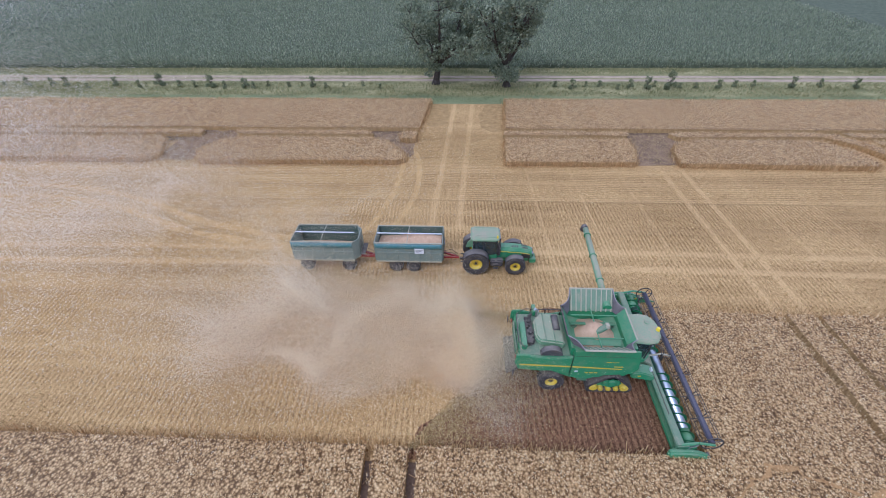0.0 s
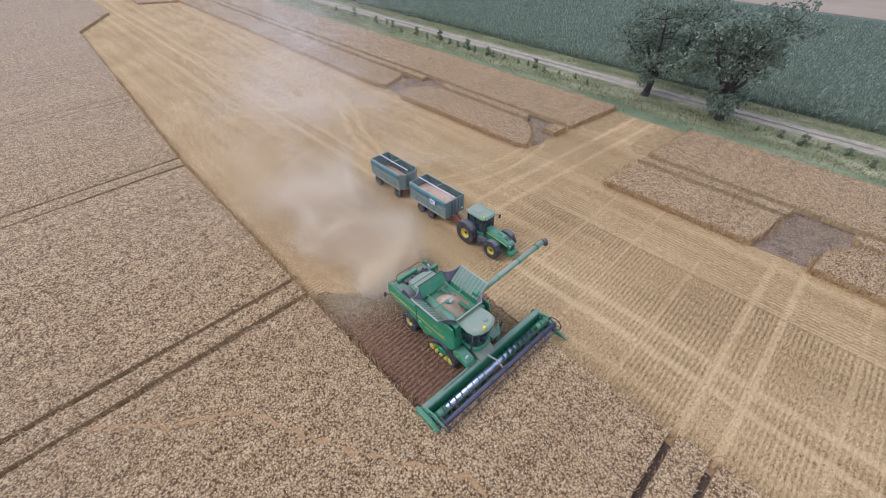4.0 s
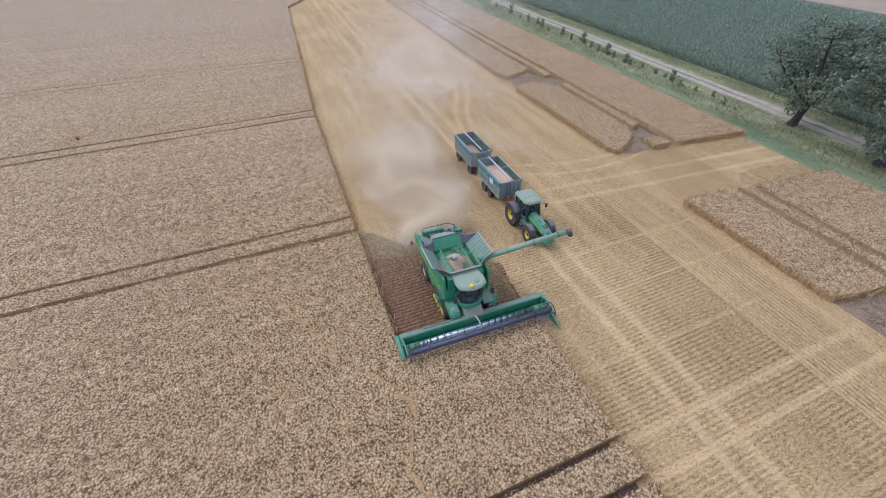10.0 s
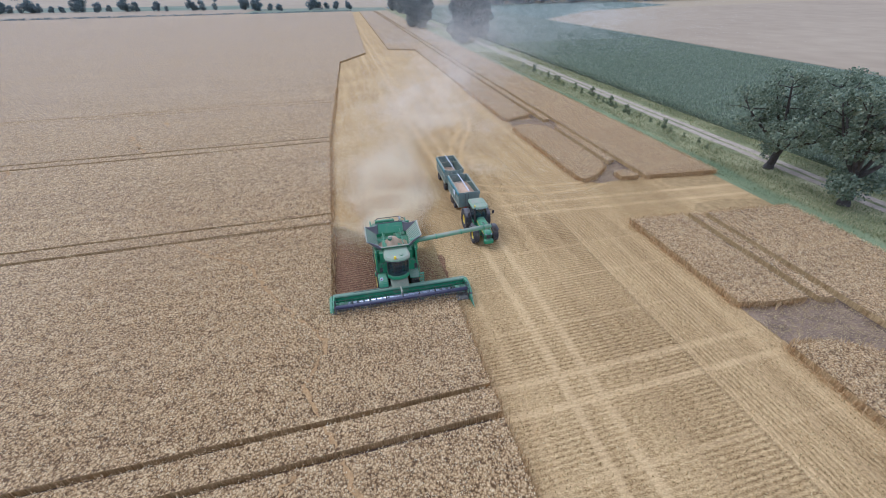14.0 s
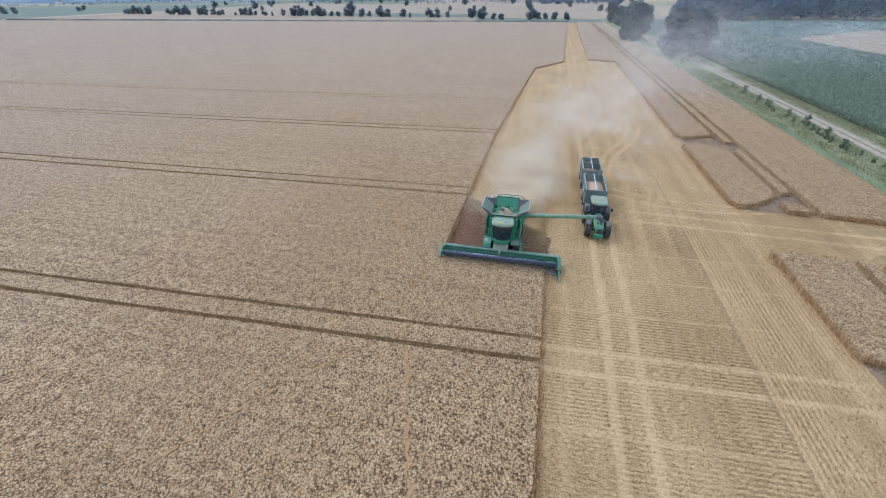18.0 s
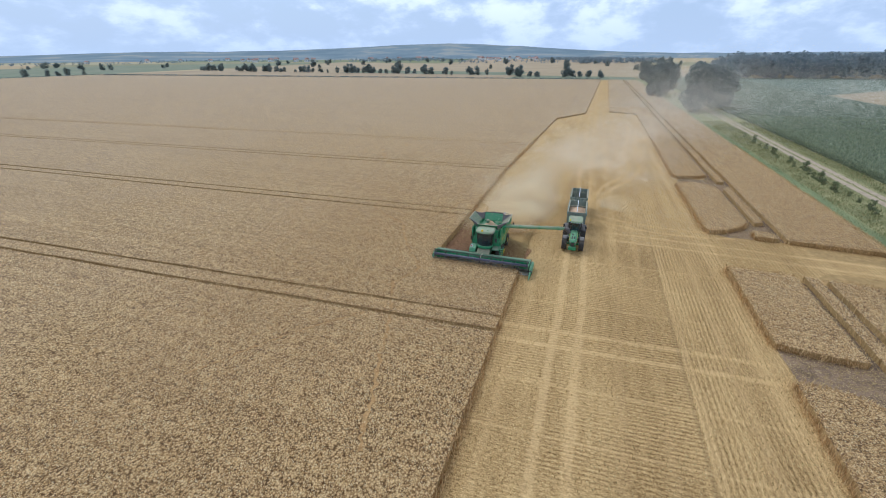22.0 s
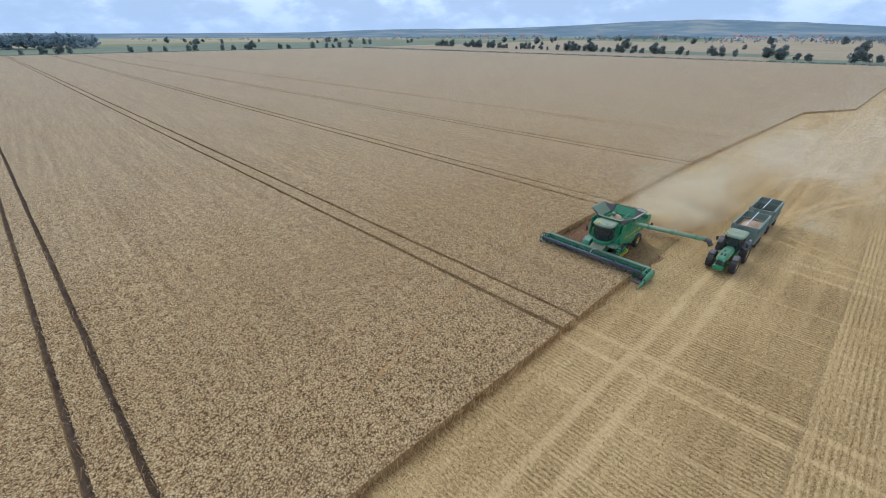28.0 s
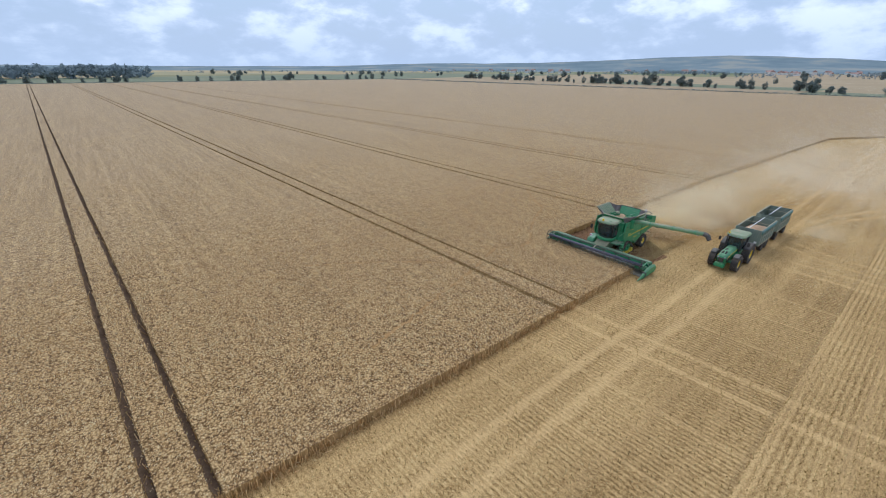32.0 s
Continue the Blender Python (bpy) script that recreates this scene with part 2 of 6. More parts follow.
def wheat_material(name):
    """The closed top of the crop: bright bunches of ears, the shade in the gaps between painted dark."""
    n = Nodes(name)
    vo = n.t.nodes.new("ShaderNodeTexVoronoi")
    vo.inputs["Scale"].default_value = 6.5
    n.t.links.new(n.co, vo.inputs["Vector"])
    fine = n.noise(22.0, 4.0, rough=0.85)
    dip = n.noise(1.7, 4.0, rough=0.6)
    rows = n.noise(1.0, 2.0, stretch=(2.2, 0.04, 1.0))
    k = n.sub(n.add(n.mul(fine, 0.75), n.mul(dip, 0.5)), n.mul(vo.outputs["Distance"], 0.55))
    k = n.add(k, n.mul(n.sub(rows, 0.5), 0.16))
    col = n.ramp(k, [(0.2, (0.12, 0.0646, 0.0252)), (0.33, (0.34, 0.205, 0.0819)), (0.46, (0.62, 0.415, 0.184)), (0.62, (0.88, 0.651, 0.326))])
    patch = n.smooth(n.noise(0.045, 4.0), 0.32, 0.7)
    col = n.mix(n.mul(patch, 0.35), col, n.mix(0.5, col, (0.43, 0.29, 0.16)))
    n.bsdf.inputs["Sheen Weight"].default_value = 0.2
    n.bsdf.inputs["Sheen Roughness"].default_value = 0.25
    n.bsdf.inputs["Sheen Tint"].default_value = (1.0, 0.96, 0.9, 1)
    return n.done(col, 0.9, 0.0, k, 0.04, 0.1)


def far_fields(name):
    """Open country: patchwork of cut fields, meadows and crops."""
    n = Nodes(name)
    v = n.t.nodes.new("ShaderNodeTexVoronoi")
    v.inputs["Scale"].default_value = 0.0028
    s = n.t.nodes.new("ShaderNodeVectorMath")
    s.operation = "MULTIPLY"
    n.t.links.new(n.co, s.inputs[0])
    s.inputs[1].default_value = (0.8, 0.42, 1.0)
    n.t.links.new(s.outputs[0], v.inputs["Vector"])
    sepc = n.t.nodes.new("ShaderNodeSeparateColor")
    n.t.links.new(v.outputs["Color"], sepc.inputs[0])
    c = n.ramp(sepc.outputs[0], [(0.0, (0.5, 0.37, 0.2)), (0.3, (0.42, 0.3, 0.16)), (0.5, (0.12, 0.17, 0.07)), (0.62, (0.53, 0.41, 0.24)), (0.85, (0.09, 0.14, 0.06)), (0.95, (0.47, 0.35, 0.2))])
    c = n.mix(n.mul(n.noise(0.02, 4.0), 0.4), c, (0.36, 0.28, 0.16))
    return n.done(c, 0.95, 0.0, None, 0, 0.1)


M_GROUND = far_fields("open_country")
M_STUBBLE = stubble_material("stubble", False)
M_FRESH = stubble_material("fresh_stubble", True)
M_SOIL = plain("track_soil", (0.105, 0.066, 0.04), (0.24, 0.16, 0.1), 0.8, depth=0.02)
M_MUD = plain("flattened_crop", (0.14, 0.088, 0.05), (0.4, 0.265, 0.155), 0.9, depth=0.1)
M_LANE = plain("trodden_straw", (0.27, 0.165, 0.058), (0.54, 0.345, 0.135), 1.6, depth=0.03, fine=9.0)
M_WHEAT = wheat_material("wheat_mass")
M_WALL = Nodes("wheat_stalks")
_s = M_WALL.noise(1.0, 4.0, stretch=(14.0, 14.0, 1.2))
M_WALL = M_WALL.done(M_WALL.ramp(_s, [(0.3, (0.24, 0.15, 0.058)), (0.7, (0.58, 0.39, 0.165))]), 0.9, 0.0, _s, 0.02, 0.1)
M_EARS = blades("wheat_ears", [(0.0, (0.22, 0.118, 0.042)), (0.22, (0.5, 0.307, 0.123)), (0.55, (0.79, 0.553, 0.263)), (1.0, (0.95, 0.81, 0.488))], tint=(0.56, 0.374, 0.163))
M_STALK = blades("straw_stalks", [(0.0, (0.34, 0.2, 0.075)), (0.5, (0.64, 0.42, 0.17)), (1.0, (0.86, 0.62, 0.3))], through_light=0.4)
_v = Nodes("verge_grass")
_k = _v.add(_v.mul(_v.noise(0.22, 5.0, stretch=(0.5, 1.4, 1.0)), 0.65), _v.mul(_v.noise(3.5, 5.0, rough=0.7), 0.35))
_yy = _v.add(_v.xyz(1), _v.mul(_v.sub(_v.noise(0.12, 3.0), 0.5), 3.0))
_lush = _v.sub(1.0, _v.smooth(_yy, 63.4, 65.0))
_dry = _v.ramp(_k, [(0.32, (0.125, 0.132, 0.0525)), (0.52, (0.3, 0.27, 0.116)), (0.68, (0.575, 0.48, 0.242))])
_wet = _v.ramp(_k, [(0.3, (0.15, 0.175, 0.078)), (0.7, (0.33, 0.33, 0.15))])
M_GRASS = _v.done(_v.mix(_lush, _dry, _wet), 0.9, 0.0, _k, 0.15, 0.1)
M_TRACK = plain("gravel_track", (0.312, 0.231, 0.149), (0.562, 0.422, 0.277), 0.9, depth=0.03)
M_BLADE = blades("grass_blades", [(0.0, (0.13, 0.15, 0.055)), (0.45, (0.26, 0.26, 0.1)), (0.8, (0.46, 0.39, 0.18)), (1.0, (0.64, 0.53, 0.28))], tint=(0.22, 0.22, 0.095))
M_CORN = blades("maize_leaves", [(0.0, (0.13, 0.155, 0.085)), (0.5, (0.29, 0.315, 0.175)), (0.88, (0.43, 0.445, 0.26)), (1.0, (0.6, 0.56, 0.36))], 0.35, 0.55, tint=(0.27, 0.29, 0.15))
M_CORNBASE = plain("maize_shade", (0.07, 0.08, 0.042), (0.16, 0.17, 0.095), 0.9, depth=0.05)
M_LEAF = blades("oak_leaves", [(0.0, (0.1, 0.128, 0.08)), (0.6, (0.25, 0.28, 0.16)), (1.0, (0.43, 0.43, 0.26))], 0.25, 0.55, tint=(0.29, 0.295, 0.16))
M_BARK = plain("bark", (0.05, 0.04, 0.03), (0.13, 0.105, 0.08), 3.0, depth=0.05)

# ---- mesh helpers ----


def raw(name, verts, faces, material):
    me = bpy.data.meshes.new(name)
    me.from_pydata([tuple(v) for v in verts], [], faces)
    me.materials.append(material)
    me.update()
    return me


def quads_mesh(name, corners, material):
    """corners: an array (n, 4, 3), or (n, 3, 3), of loose pieces."""
    n, k = corners.shape[:2]
    me = bpy.data.meshes.new(name)
    me.vertices.add(n * k)
    me.vertices.foreach_set("co", corners.reshape(-1).astype(np.float32))
    me.loops.add(n * k)
    me.loops.foreach_set("vertex_index", np.arange(n * k, dtype=np.int32))
    me.polygons.add(n)
    me.polygons.foreach_set("loop_start", np.arange(0, n * k, k, dtype=np.int32))
    me.materials.append(material)
    me.update(calc_edges=True)
    return me


def blade_quads(base, length, width, lean, rng, curl=None):
    """Upright or leaning blades at base points: base (n, 3); length, width (n,); lean: tilt from upright in radians (n,)."""
    n = len(base)
    az = rng.uniform(0, 2 * np.pi, n)
    d = np.stack([np.cos(az) * np.sin(lean), np.sin(az) * np.sin(lean), np.cos(lean)], 1) * length[:, None]
    sa = az + np.pi / 2 + rng.normal(0, 0.5, n)
    s = np.stack([np.cos(sa), np.sin(sa), rng.normal(0, 0.25, n)], 1) * width[:, None] / 2
    return np.stack([base - s * 0.6, base + s * 0.6, base + d + s, base + d - s], 1)


def inside(poly, p):
    x, y = p[:, 0], p[:, 1]
    r = np.zeros(len(p), bool)
    for (x0, y0), (x1, y1) in zip(poly, poly[1:] + poly[:1]):
        c = ((y0 > y) != (y1 > y)) & (x < (x1 - x0) * (y - y0) / ((y1 - y0) or 1e-9) + x0)
        r ^= c
    return r


def sheet(name, poly, z, material, label, category):
    ob = new(name, raw(name, [(x, y, z) for x, y in poly], [list(range(len(poly)))], material))
    return tagged(ob, label, category, kind="structure")


def ragged(poly, step, amount, rng):
    """The outline in short steps with an uneven line."""
    out = []
    for (x0, y0), (x1, y1) in zip(poly, poly[1:] + poly[:1]):
        n = max(1, min(400, int(math.hypot(x1 - x0, y1 - y0) / step)))
        for i in range(n):
            f = i / n
            j = 0 if i == 0 else 1
            out.append((x0 + (x1 - x0) * f + j * rng.normal(0, amount), y0 + (y1 - y0) * f + j * rng.normal(0, amount)))
    return out


# ---- ground, fields, road ----
rng = np.random.default_rng(7)
G = 5200
tagged(new("ground", raw("ground", [(-G, -G, -0.12), (G, -G, -0.12), (G, G, -0.12), (-G, G, -0.12)], [(0, 1, 2, 3)], M_GROUND)), "wide open farmland of pale fields and meadows", "ground", kind="structure")

DRIVE = 12.0       # how far along its swath the combine has come
MID = 16.3         # the line that its middle follows
KNIFE = DRIVE + 3.0  # the cutter bar stands here
EDGE_A, EDGE_B = 20.6, 10.6  # edges of the standing crop before and behind the combine
STRIP = 42.5       # front of the standing strips along the road
BACK = 61.4        # their far side, along the verge
WEST, SOUTH = -388.0, -625.0  # ends of the big field
HEDGE = 68.0       # the line of bushes on the verge
ROAD = 72.4        # the middle of the farm road
CORN = 78.2        # front of the maize
CORN_END = 141.5

sheet("field_stubble", [(WEST, 29), (WEST, 37), (-140, 66), (200, 66), (200, EDGE_A - 0.6), (KNIFE + 0.5, EDGE_A - 0.6), (KNIFE + 0.5, EDGE_B - 0.6), (-30, EDGE_B - 0.6), (-111, 13.0), (-129, 22.5)], 0.0, M_STUBBLE, "golden wheat stubble with pale wheel tracks", "stubble field")
sheet("field_soil", [(WEST, SOUTH), (700, SOUTH), (700, 22), (WEST, 22)], -0.03, M_SOIL, "brown soil under the standing wheat", "soil")
FRESH = DRIVE - 11.0  # where the dark fresh stubble begins behind the combine
sheet("fresh_stubble", ragged([(FRESH - 1.6, EDGE_B - 0.3), (KNIFE + 1.2, EDGE_B - 0.3), (KNIFE + 1.2, EDGE_A + 0.2), (FRESH + 7.0, EDGE_A + 0.4), (FRESH + 5.2, 18.0), (FRESH + 2.6, 15.5), (FRESH + 1.4, 13.6), (FRESH - 0.6, 12.2)], 0.35, 0.16, rng), 0.012, M_FRESH, "dark freshly cut stubble behind the header", "stubble field")
sheet("verge", [(WEST - 20, BACK - 0.5), (400, BACK - 0.5), (400, CORN + 0.3), (WEST - 20, CORN + 0.3)], 0.016, M_GRASS, "rough green and yellow grass verge", "grass")
for nm, ya, yb in (("road", ROAD - 1.35, ROAD - 0.2), ("road", ROAD + 0.35, ROAD + 1.5)):
    sheet(nm, ragged([(WEST - 20, ya), (400, ya), (400, yb), (WEST - 20, yb)], 3.0, 0.06, rng), 0.03, M_TRACK, "pale gravel wheel track of a farm road", "farm road")

WHEAT_H = 0.62
blocks = []


def wheat_block(poly, label, top=WHEAT_H - 0.09):
    """A block of standing crop: top and stalk walls as one solid."""
    blocks.append(poly)
    p = ragged(poly, 1.5, 0.03, rng) if max(abs(c) for q in poly for c in q) < 140 else ragged(poly, 4.0, 0.025, rng)
    n = len(p)
    v = [(x, y, -0.02) for x, y in p] + [(x, y, top + rng.normal(0, 0.02)) for x, y in p]
    me = bpy.data.meshes.new("standing_wheat")
    me.from_pydata(v, [], [list(range(n, 2 * n))] + [(i, (i + 1) % n, n + (i + 1) % n, n + i) for i in range(n)])
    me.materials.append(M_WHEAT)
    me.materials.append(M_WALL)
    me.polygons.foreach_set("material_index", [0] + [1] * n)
    me.update()
    return tagged(new("standing_wheat", me), label, "wheat crop", "blocks of standing wheat", "structure")


def upper(x):
    """North edge of the main crop at x: before the knife the combine's swath still stands."""
    if x > KNIFE:
        return EDGE_A
    if x > -30:
        return EDGE_B
    if x > -111:
        return EDGE_B + (-30 - x) / 81 * 3.4
    if x > -128.5:
        return 14.0 + (-111 - x) / 17.5 * 9.6
    return 23.6 + (-128.5 - x) / 255 * 6.4


PAIR, RUT = 1.13, 0.26
# the tramlines: where each pair crosses y = 15, and how much it slants
TRAMS = [(-29.7, 0.03), (-1.4, 0.025), (25.7, 0.036), (53.4, 0.048)]
TRAMS = [(WEST, 0.03), (-57.0, 0.03)] + TRAMS + [(81.0 + 27.4 * k, 0.05) for k in range(5)]
cuts = []
for k, (c, sl) in enumerate(TRAMS):
    w = RUT * (0.85 if c > 20 else 0.9 if c > -10 else 0.8 if c > -40 else 0.3)
    cuts += [(c - PAIR - w, c - PAIR + w, sl), (c + PAIR - w, c + PAIR + w, sl)]


def xs(x0, y, sl):
    return x0 - (y - 15.0) * sl


for (a0, a1, sa), (b0, b1, sb) in zip(cuts, cuts[1:]):
    L, Rr = a1, b0
    pts = [(xs(L, SOUTH, sa), SOUTH), (xs(Rr, SOUTH, sb), SOUTH)]
    brk = [b for b in (KNIFE, -30.0, -111.0, -128.5) if L < b < Rr]
    pts.append((xs(Rr, upper(Rr), sb), upper(Rr)))
    for b in sorted(brk, reverse=True):
        pts += [(b + 0.01, upper(b + 0.5)), (b - 0.01, upper(b - 0.5))]
    pts.append((xs(L, upper(L), sa), upper(L)))
    narrow = Rr - L < 3
    wheat_block(pts, "narrow ridge of ripe wheat between two wheel ruts" if narrow else "broad block of ripe standing wheat between tramlines")

# strips along the road
T1, T2 = 48.8, 50.8
LANE_L, LANE_R = -3.4, 7.6
strip_blocks = [
    ([(WEST, T2 + .45), (LANE_L, T2 + .45), (LANE_L + .9, BACK), (WEST, BACK)], "ripe wheat strip along the grass verge"),
    ([(LANE_R, T2 + .45), (200, T2 + .45), (200, BACK), (LANE_R + .7, BACK)], "ripe wheat strip along the grass verge"),
    ([(WEST, T1 + .5), (-34, T1 + .5), (-31, T1 + .5), (-31, T2 - .4), (WEST, T2 - .4)], "narrow ridge of ripe wheat between two wheel ruts"),
    ([(-26.2, T1 + .5), (-10, T1 + .5), (-8.9, T1 + .45), (-9.5, T2 - .4), (-27, T2 - .4)], "narrow ridge of ripe wheat between two wheel ruts"),
    ([(-5.4, T1 - .6), (LANE_L - .2, T1 - .9), (LANE_L - .1, T2 - .4), (-5.2, T2 - .6)], "small tuft of wheat left standing at a corner"),
    ([(LANE_R - .4, T1 + .5), (22.2, T1 + .5), (22.7, T2 - .4), (LANE_R, T2 - .4)], "narrow ridge of ripe wheat between two wheel ruts"),
    ([(28, T1 + .2), (45, T1 + .5), (47.5, 47.4), (49.6, 43.6), (49.2, 42.6), (50.2, 42.4), (51.2, 44.2), (49, 48), (46.6, 50.0), (44, T2 - .4), (29, T2 - .4), (27.4, 50.0)], "curved ridge of ripe wheat between two wheel ruts"),
    ([(WEST, 36.5), (-137, 32.8), (-132, 42.6), (-60, 42.6), (-34.5, STRIP), (-33, 43.2), (-34.5, 47.2), (-35.5, T1 - .45), (WEST, T1 - .45)], "ripe wheat strip beside the stubble"),
    ([(-27.8, STRIP - .3), (-5.2, STRIP), (-4.2, 42.9), (-4.8, 44.7), (-7, 47.3), (-9.5, T1 - .45), (-25.0, T1 - .45), (-27.5, 47.2), (-28.9, 44.7)], "rounded island of ripe wheat in the stubble"),
    ([(LANE_R - .6, STRIP - .2), (21.2, STRIP), (21.8, 45.1), (22, T1 - .45), (LANE_R - .2, T1 - .45)], "rectangular island of ripe wheat in the stubble"),
    ([(26.0, STRIP - .2), (46.2, STRIP - .4), (47.2, 42.7), (46.6, 45.2), (44.4, 48.0), (42, T1 - .45), (29.5, T1 - .45), (27.6, 47.4), (26.2, 45.2)], "rounded island of ripe wheat in the stubble"),
    ([(51.6, STRIP - .3), (200, STRIP - .3), (200, T1 - .45), (49.8, T1 - .45), (52, 45.4)], "ripe wheat strip beside the stubble"),
    ([(48.8, T1 + .5), (200, T1 + .5), (200, T2 - .4), (48, T2 - .4)], "narrow ridge of ripe wheat between two wheel ruts"),
    ([(200, SOUTH), (700, SOUTH), (700, EDGE_A), (226, EDGE_A)], "far part of the ripe wheat field"),
]
for p, lab in strip_blocks:
    wheat_block(p, lab)
for p in ([(4.6, 52.5), (6.0, 51.2), (7.7, 51.6), (8.3, BACK), (5.6, BACK), (4.4, 57)], [(-2.9, 53.5), (-1.2, 52.4), (0.1, 54), (0.5, BACK), (-2.4, BACK)]):
    sheet("trodden_lane", ragged(p, 0.6, 0.1, rng), 0.007, M_LANE, "trodden brown straw and soil in the lane", "bare patch")
for nm, p in (("mud_patch", [(21.3, 42.7), (26.2, 42.9), (27.8, 47.9), (29, 49.5), (28, 50.9), (22.4, 50.9), (21.8, 47)]),
              ("mud_patch", [(-9.2, 47.4), (-5.3, 44.2), (-4.2, 43.6), (-3.4, 45), (-3.8, 49.4), (-4.4, 50.9), (-9, 50.7)]),
              ("mud_patch", [(-34.5, 43), (-29.1, 43), (-28.5, 47), (-26.1, 49.2), (-26.5, 51.0), (-32.5, 50.9)]),
              ("rut_soil", [(WEST, 48.2), (LANE_L - .5, 48.2), (LANE_L - .5, 51.4), (WEST, 51.4)]),
              ("rut_soil", [(LANE_R + .2, 48.2), (200, 48.2), (200, 51.4), (LANE_R + .2, 51.4)])):
    sheet(nm, ragged(p, 1.2, 0.15, rng), 0.02 if nm == "mud_patch" else 0.009, M_MUD if nm == "mud_patch" else M_SOIL, "flattened greyish straw and bare soil" if nm == "mud_patch" else "dark soil of wheel ruts", "bare patch")


def standing(p):
    r = np.zeros(len(p), bool)
    for b in blocks:
        bx = [q[0] for q in b]
        by = [q[1] for q in b]
        s = (p[:, 0] > min(bx)) & (p[:, 0] < max(bx)) & (p[:, 1] > min(by)) & (p[:, 1] < max(by))
        if s.any():
            r[s] |= inside(b, p[s])
    return r


def trail(name, pts, width, label):
    """A narrow trampled line through the standing crop."""
    p = []
    for (x0, y0), (x1, y1) in zip(pts, pts[1:]):
        n = max(2, int(math.hypot(x1 - x0, y1 - y0) / 0.35))
        p += [(x0 + (x1 - x0) * i / n + rng.normal(0, 0.1), y0 + (y1 - y0) * i / n + rng.normal(0, 0.1)) for i in range(n)]
    p.append(pts[-1])
    v = []
    for i, (x, y) in enumerate(p):
        a, b = p[max(0, i - 1)], p[min(len(p) - 1, i + 1)]
        d = math.hypot(b[0] - a[0], b[1] - a[1]) or 1
        w = width * rng.uniform(0.1, 1.0) / 2
        nx, ny = -(b[1] - a[1]) / d * w, (b[0] - a[0]) / d * w
        v += [(x + nx, y + ny, WHEAT_H - 0.03), (x - nx, y - ny, WHEAT_H - 0.03)]
    trails.append(np.array(p))
    on = standing(np.array(p))
    tagged(new(name, raw(name, v, [(2 * i, 2 * i + 1, 2 * i + 3, 2 * i + 2) for i in range(len(p) - 1) if on[i] and on[i + 1]], M_TRAIL)), label, "trampled trail", kind="structure")


trails = []
M_TRAIL = plain("trampled_straw", (0.3, 0.16, 0.055), (0.62, 0.38, 0.15), 5.0, depth=0.02)
trail("trampled_trail", [(0.7, -4.2), (4.0, -0.4), (6.1, 3.1), (9.2, 4.5), (12.9, 6.7), (14.8, 7.8), (16.1, 9.2), (18.4, 10.4), (21.7, 8.8), (26, 10.6), (30, 12.0), (34, 13.2), (38, 14.6), (41, 15.6)], 0.4, "narrow trampled trail through ripe wheat")
trail("trampled_trail", [(27.6, 8.6), (32.2, 4.6), (35.5, 2.4), (39.2, 0.0)], 0.3, "narrow trampled trail through ripe wheat")
for cx, cy in ((-31.4, -18.1), (-33.9, -19.4), (-25.5, -33.2), (-46.2, -18.9), (-38.7, -22.1)):
    trail("crop_gap", [(cx - 1.2, cy - 0.8), (cx, cy + 0.3), (cx + 1.6, cy + 0.6)], 0.9, "small gap in the ripe wheat")


def wheel_track(pts, width=0.8):
    v = []
    p = []
    for i in range(len(pts) - 1):
        a, b, c, d = (Vector(pts[max(0, i - 1)]), Vector(pts[i]), Vector(pts[i + 1]), Vector(pts[min(len(pts) - 1, i + 2)]))
        for k in range(14):
            t = k / 14
            p.append(0.5 * ((2 * b) + (c - a) * t + (2 * a - 5 * b + 4 * c - d) * t * t + (3 * b - a - 3 * c + d) * t ** 3))
    for i, q in enumerate(p):
        d = (p[min(i + 1, len(p) - 1)] - p[max(i - 1, 0)]).normalized()
        w = width / 2 * rng.uniform(0.6, 1.2)
        v += [(q.x - d.y * w, q.y + d.x * w, 0.006), (q.x + d.y * w, q.y - d.x * w, 0.006)]
    tagged(new("wheel_track", raw("wheel_track", v, [(2 * i, 2 * i + 1, 2 * i + 3, 2 * i + 2) for i in range(len(p) - 1)], M_PRESSED)), "pale pressed wheel track in the stubble", "wheel track", kind="structure")


M_PRESSED = plain("pressed_straw", (0.44, 0.265, 0.095), (0.7, 0.455, 0.18), 0.9, depth=0.03, fine=10.0)
for o in (0.0, 2.2):
    wheel_track([(-104, 37.0 + o), (-91, 37.4 + o), (-70, 36.0 + o), (-52, 34.6 + o), (-40, 35.0 + o * 0.9), (-31, 33.0 + o * 0.9), (-22, 29.4 + o * 0.8), (-12, 27.4 + o * 0.5)])
    wheel_track([(-6.9 + o, 48.2), (-4.6 + o * 0.8, 43.8), (-4.6 + o, 37.4), (-5.7 + o, 32.0), (-7.5 + o, 28.2)], 0.6)

# ---- wheat ears, stubble, maize ----


def scatter(x0, x1, y0, y1, per_m2, keep, r):
    p = np.stack([r.uniform(x0, x1, int((x1 - x0) * (y1 - y0) * per_m2)), r.uniform(y0, y1, int((x1 - x0) * (y1 - y0) * per_m2))], 1)
    return p[keep(p)]


def off_trails(p, s):
    """Leaves out of s the points that lie on a trampled trail."""
    for q in trails:
        lo, hi = q.min(0) - 0.3, q.max(0) + 0.3
        w = np.where(s & (p > lo).all(1) & (p < hi).all(1))[0]
        if len(w):
            d = np.min(np.linalg.norm(p[w][:, None, :] - q[None], axis=2), axis=1)
            s[w[(d < 0.2)]] = False
    return s


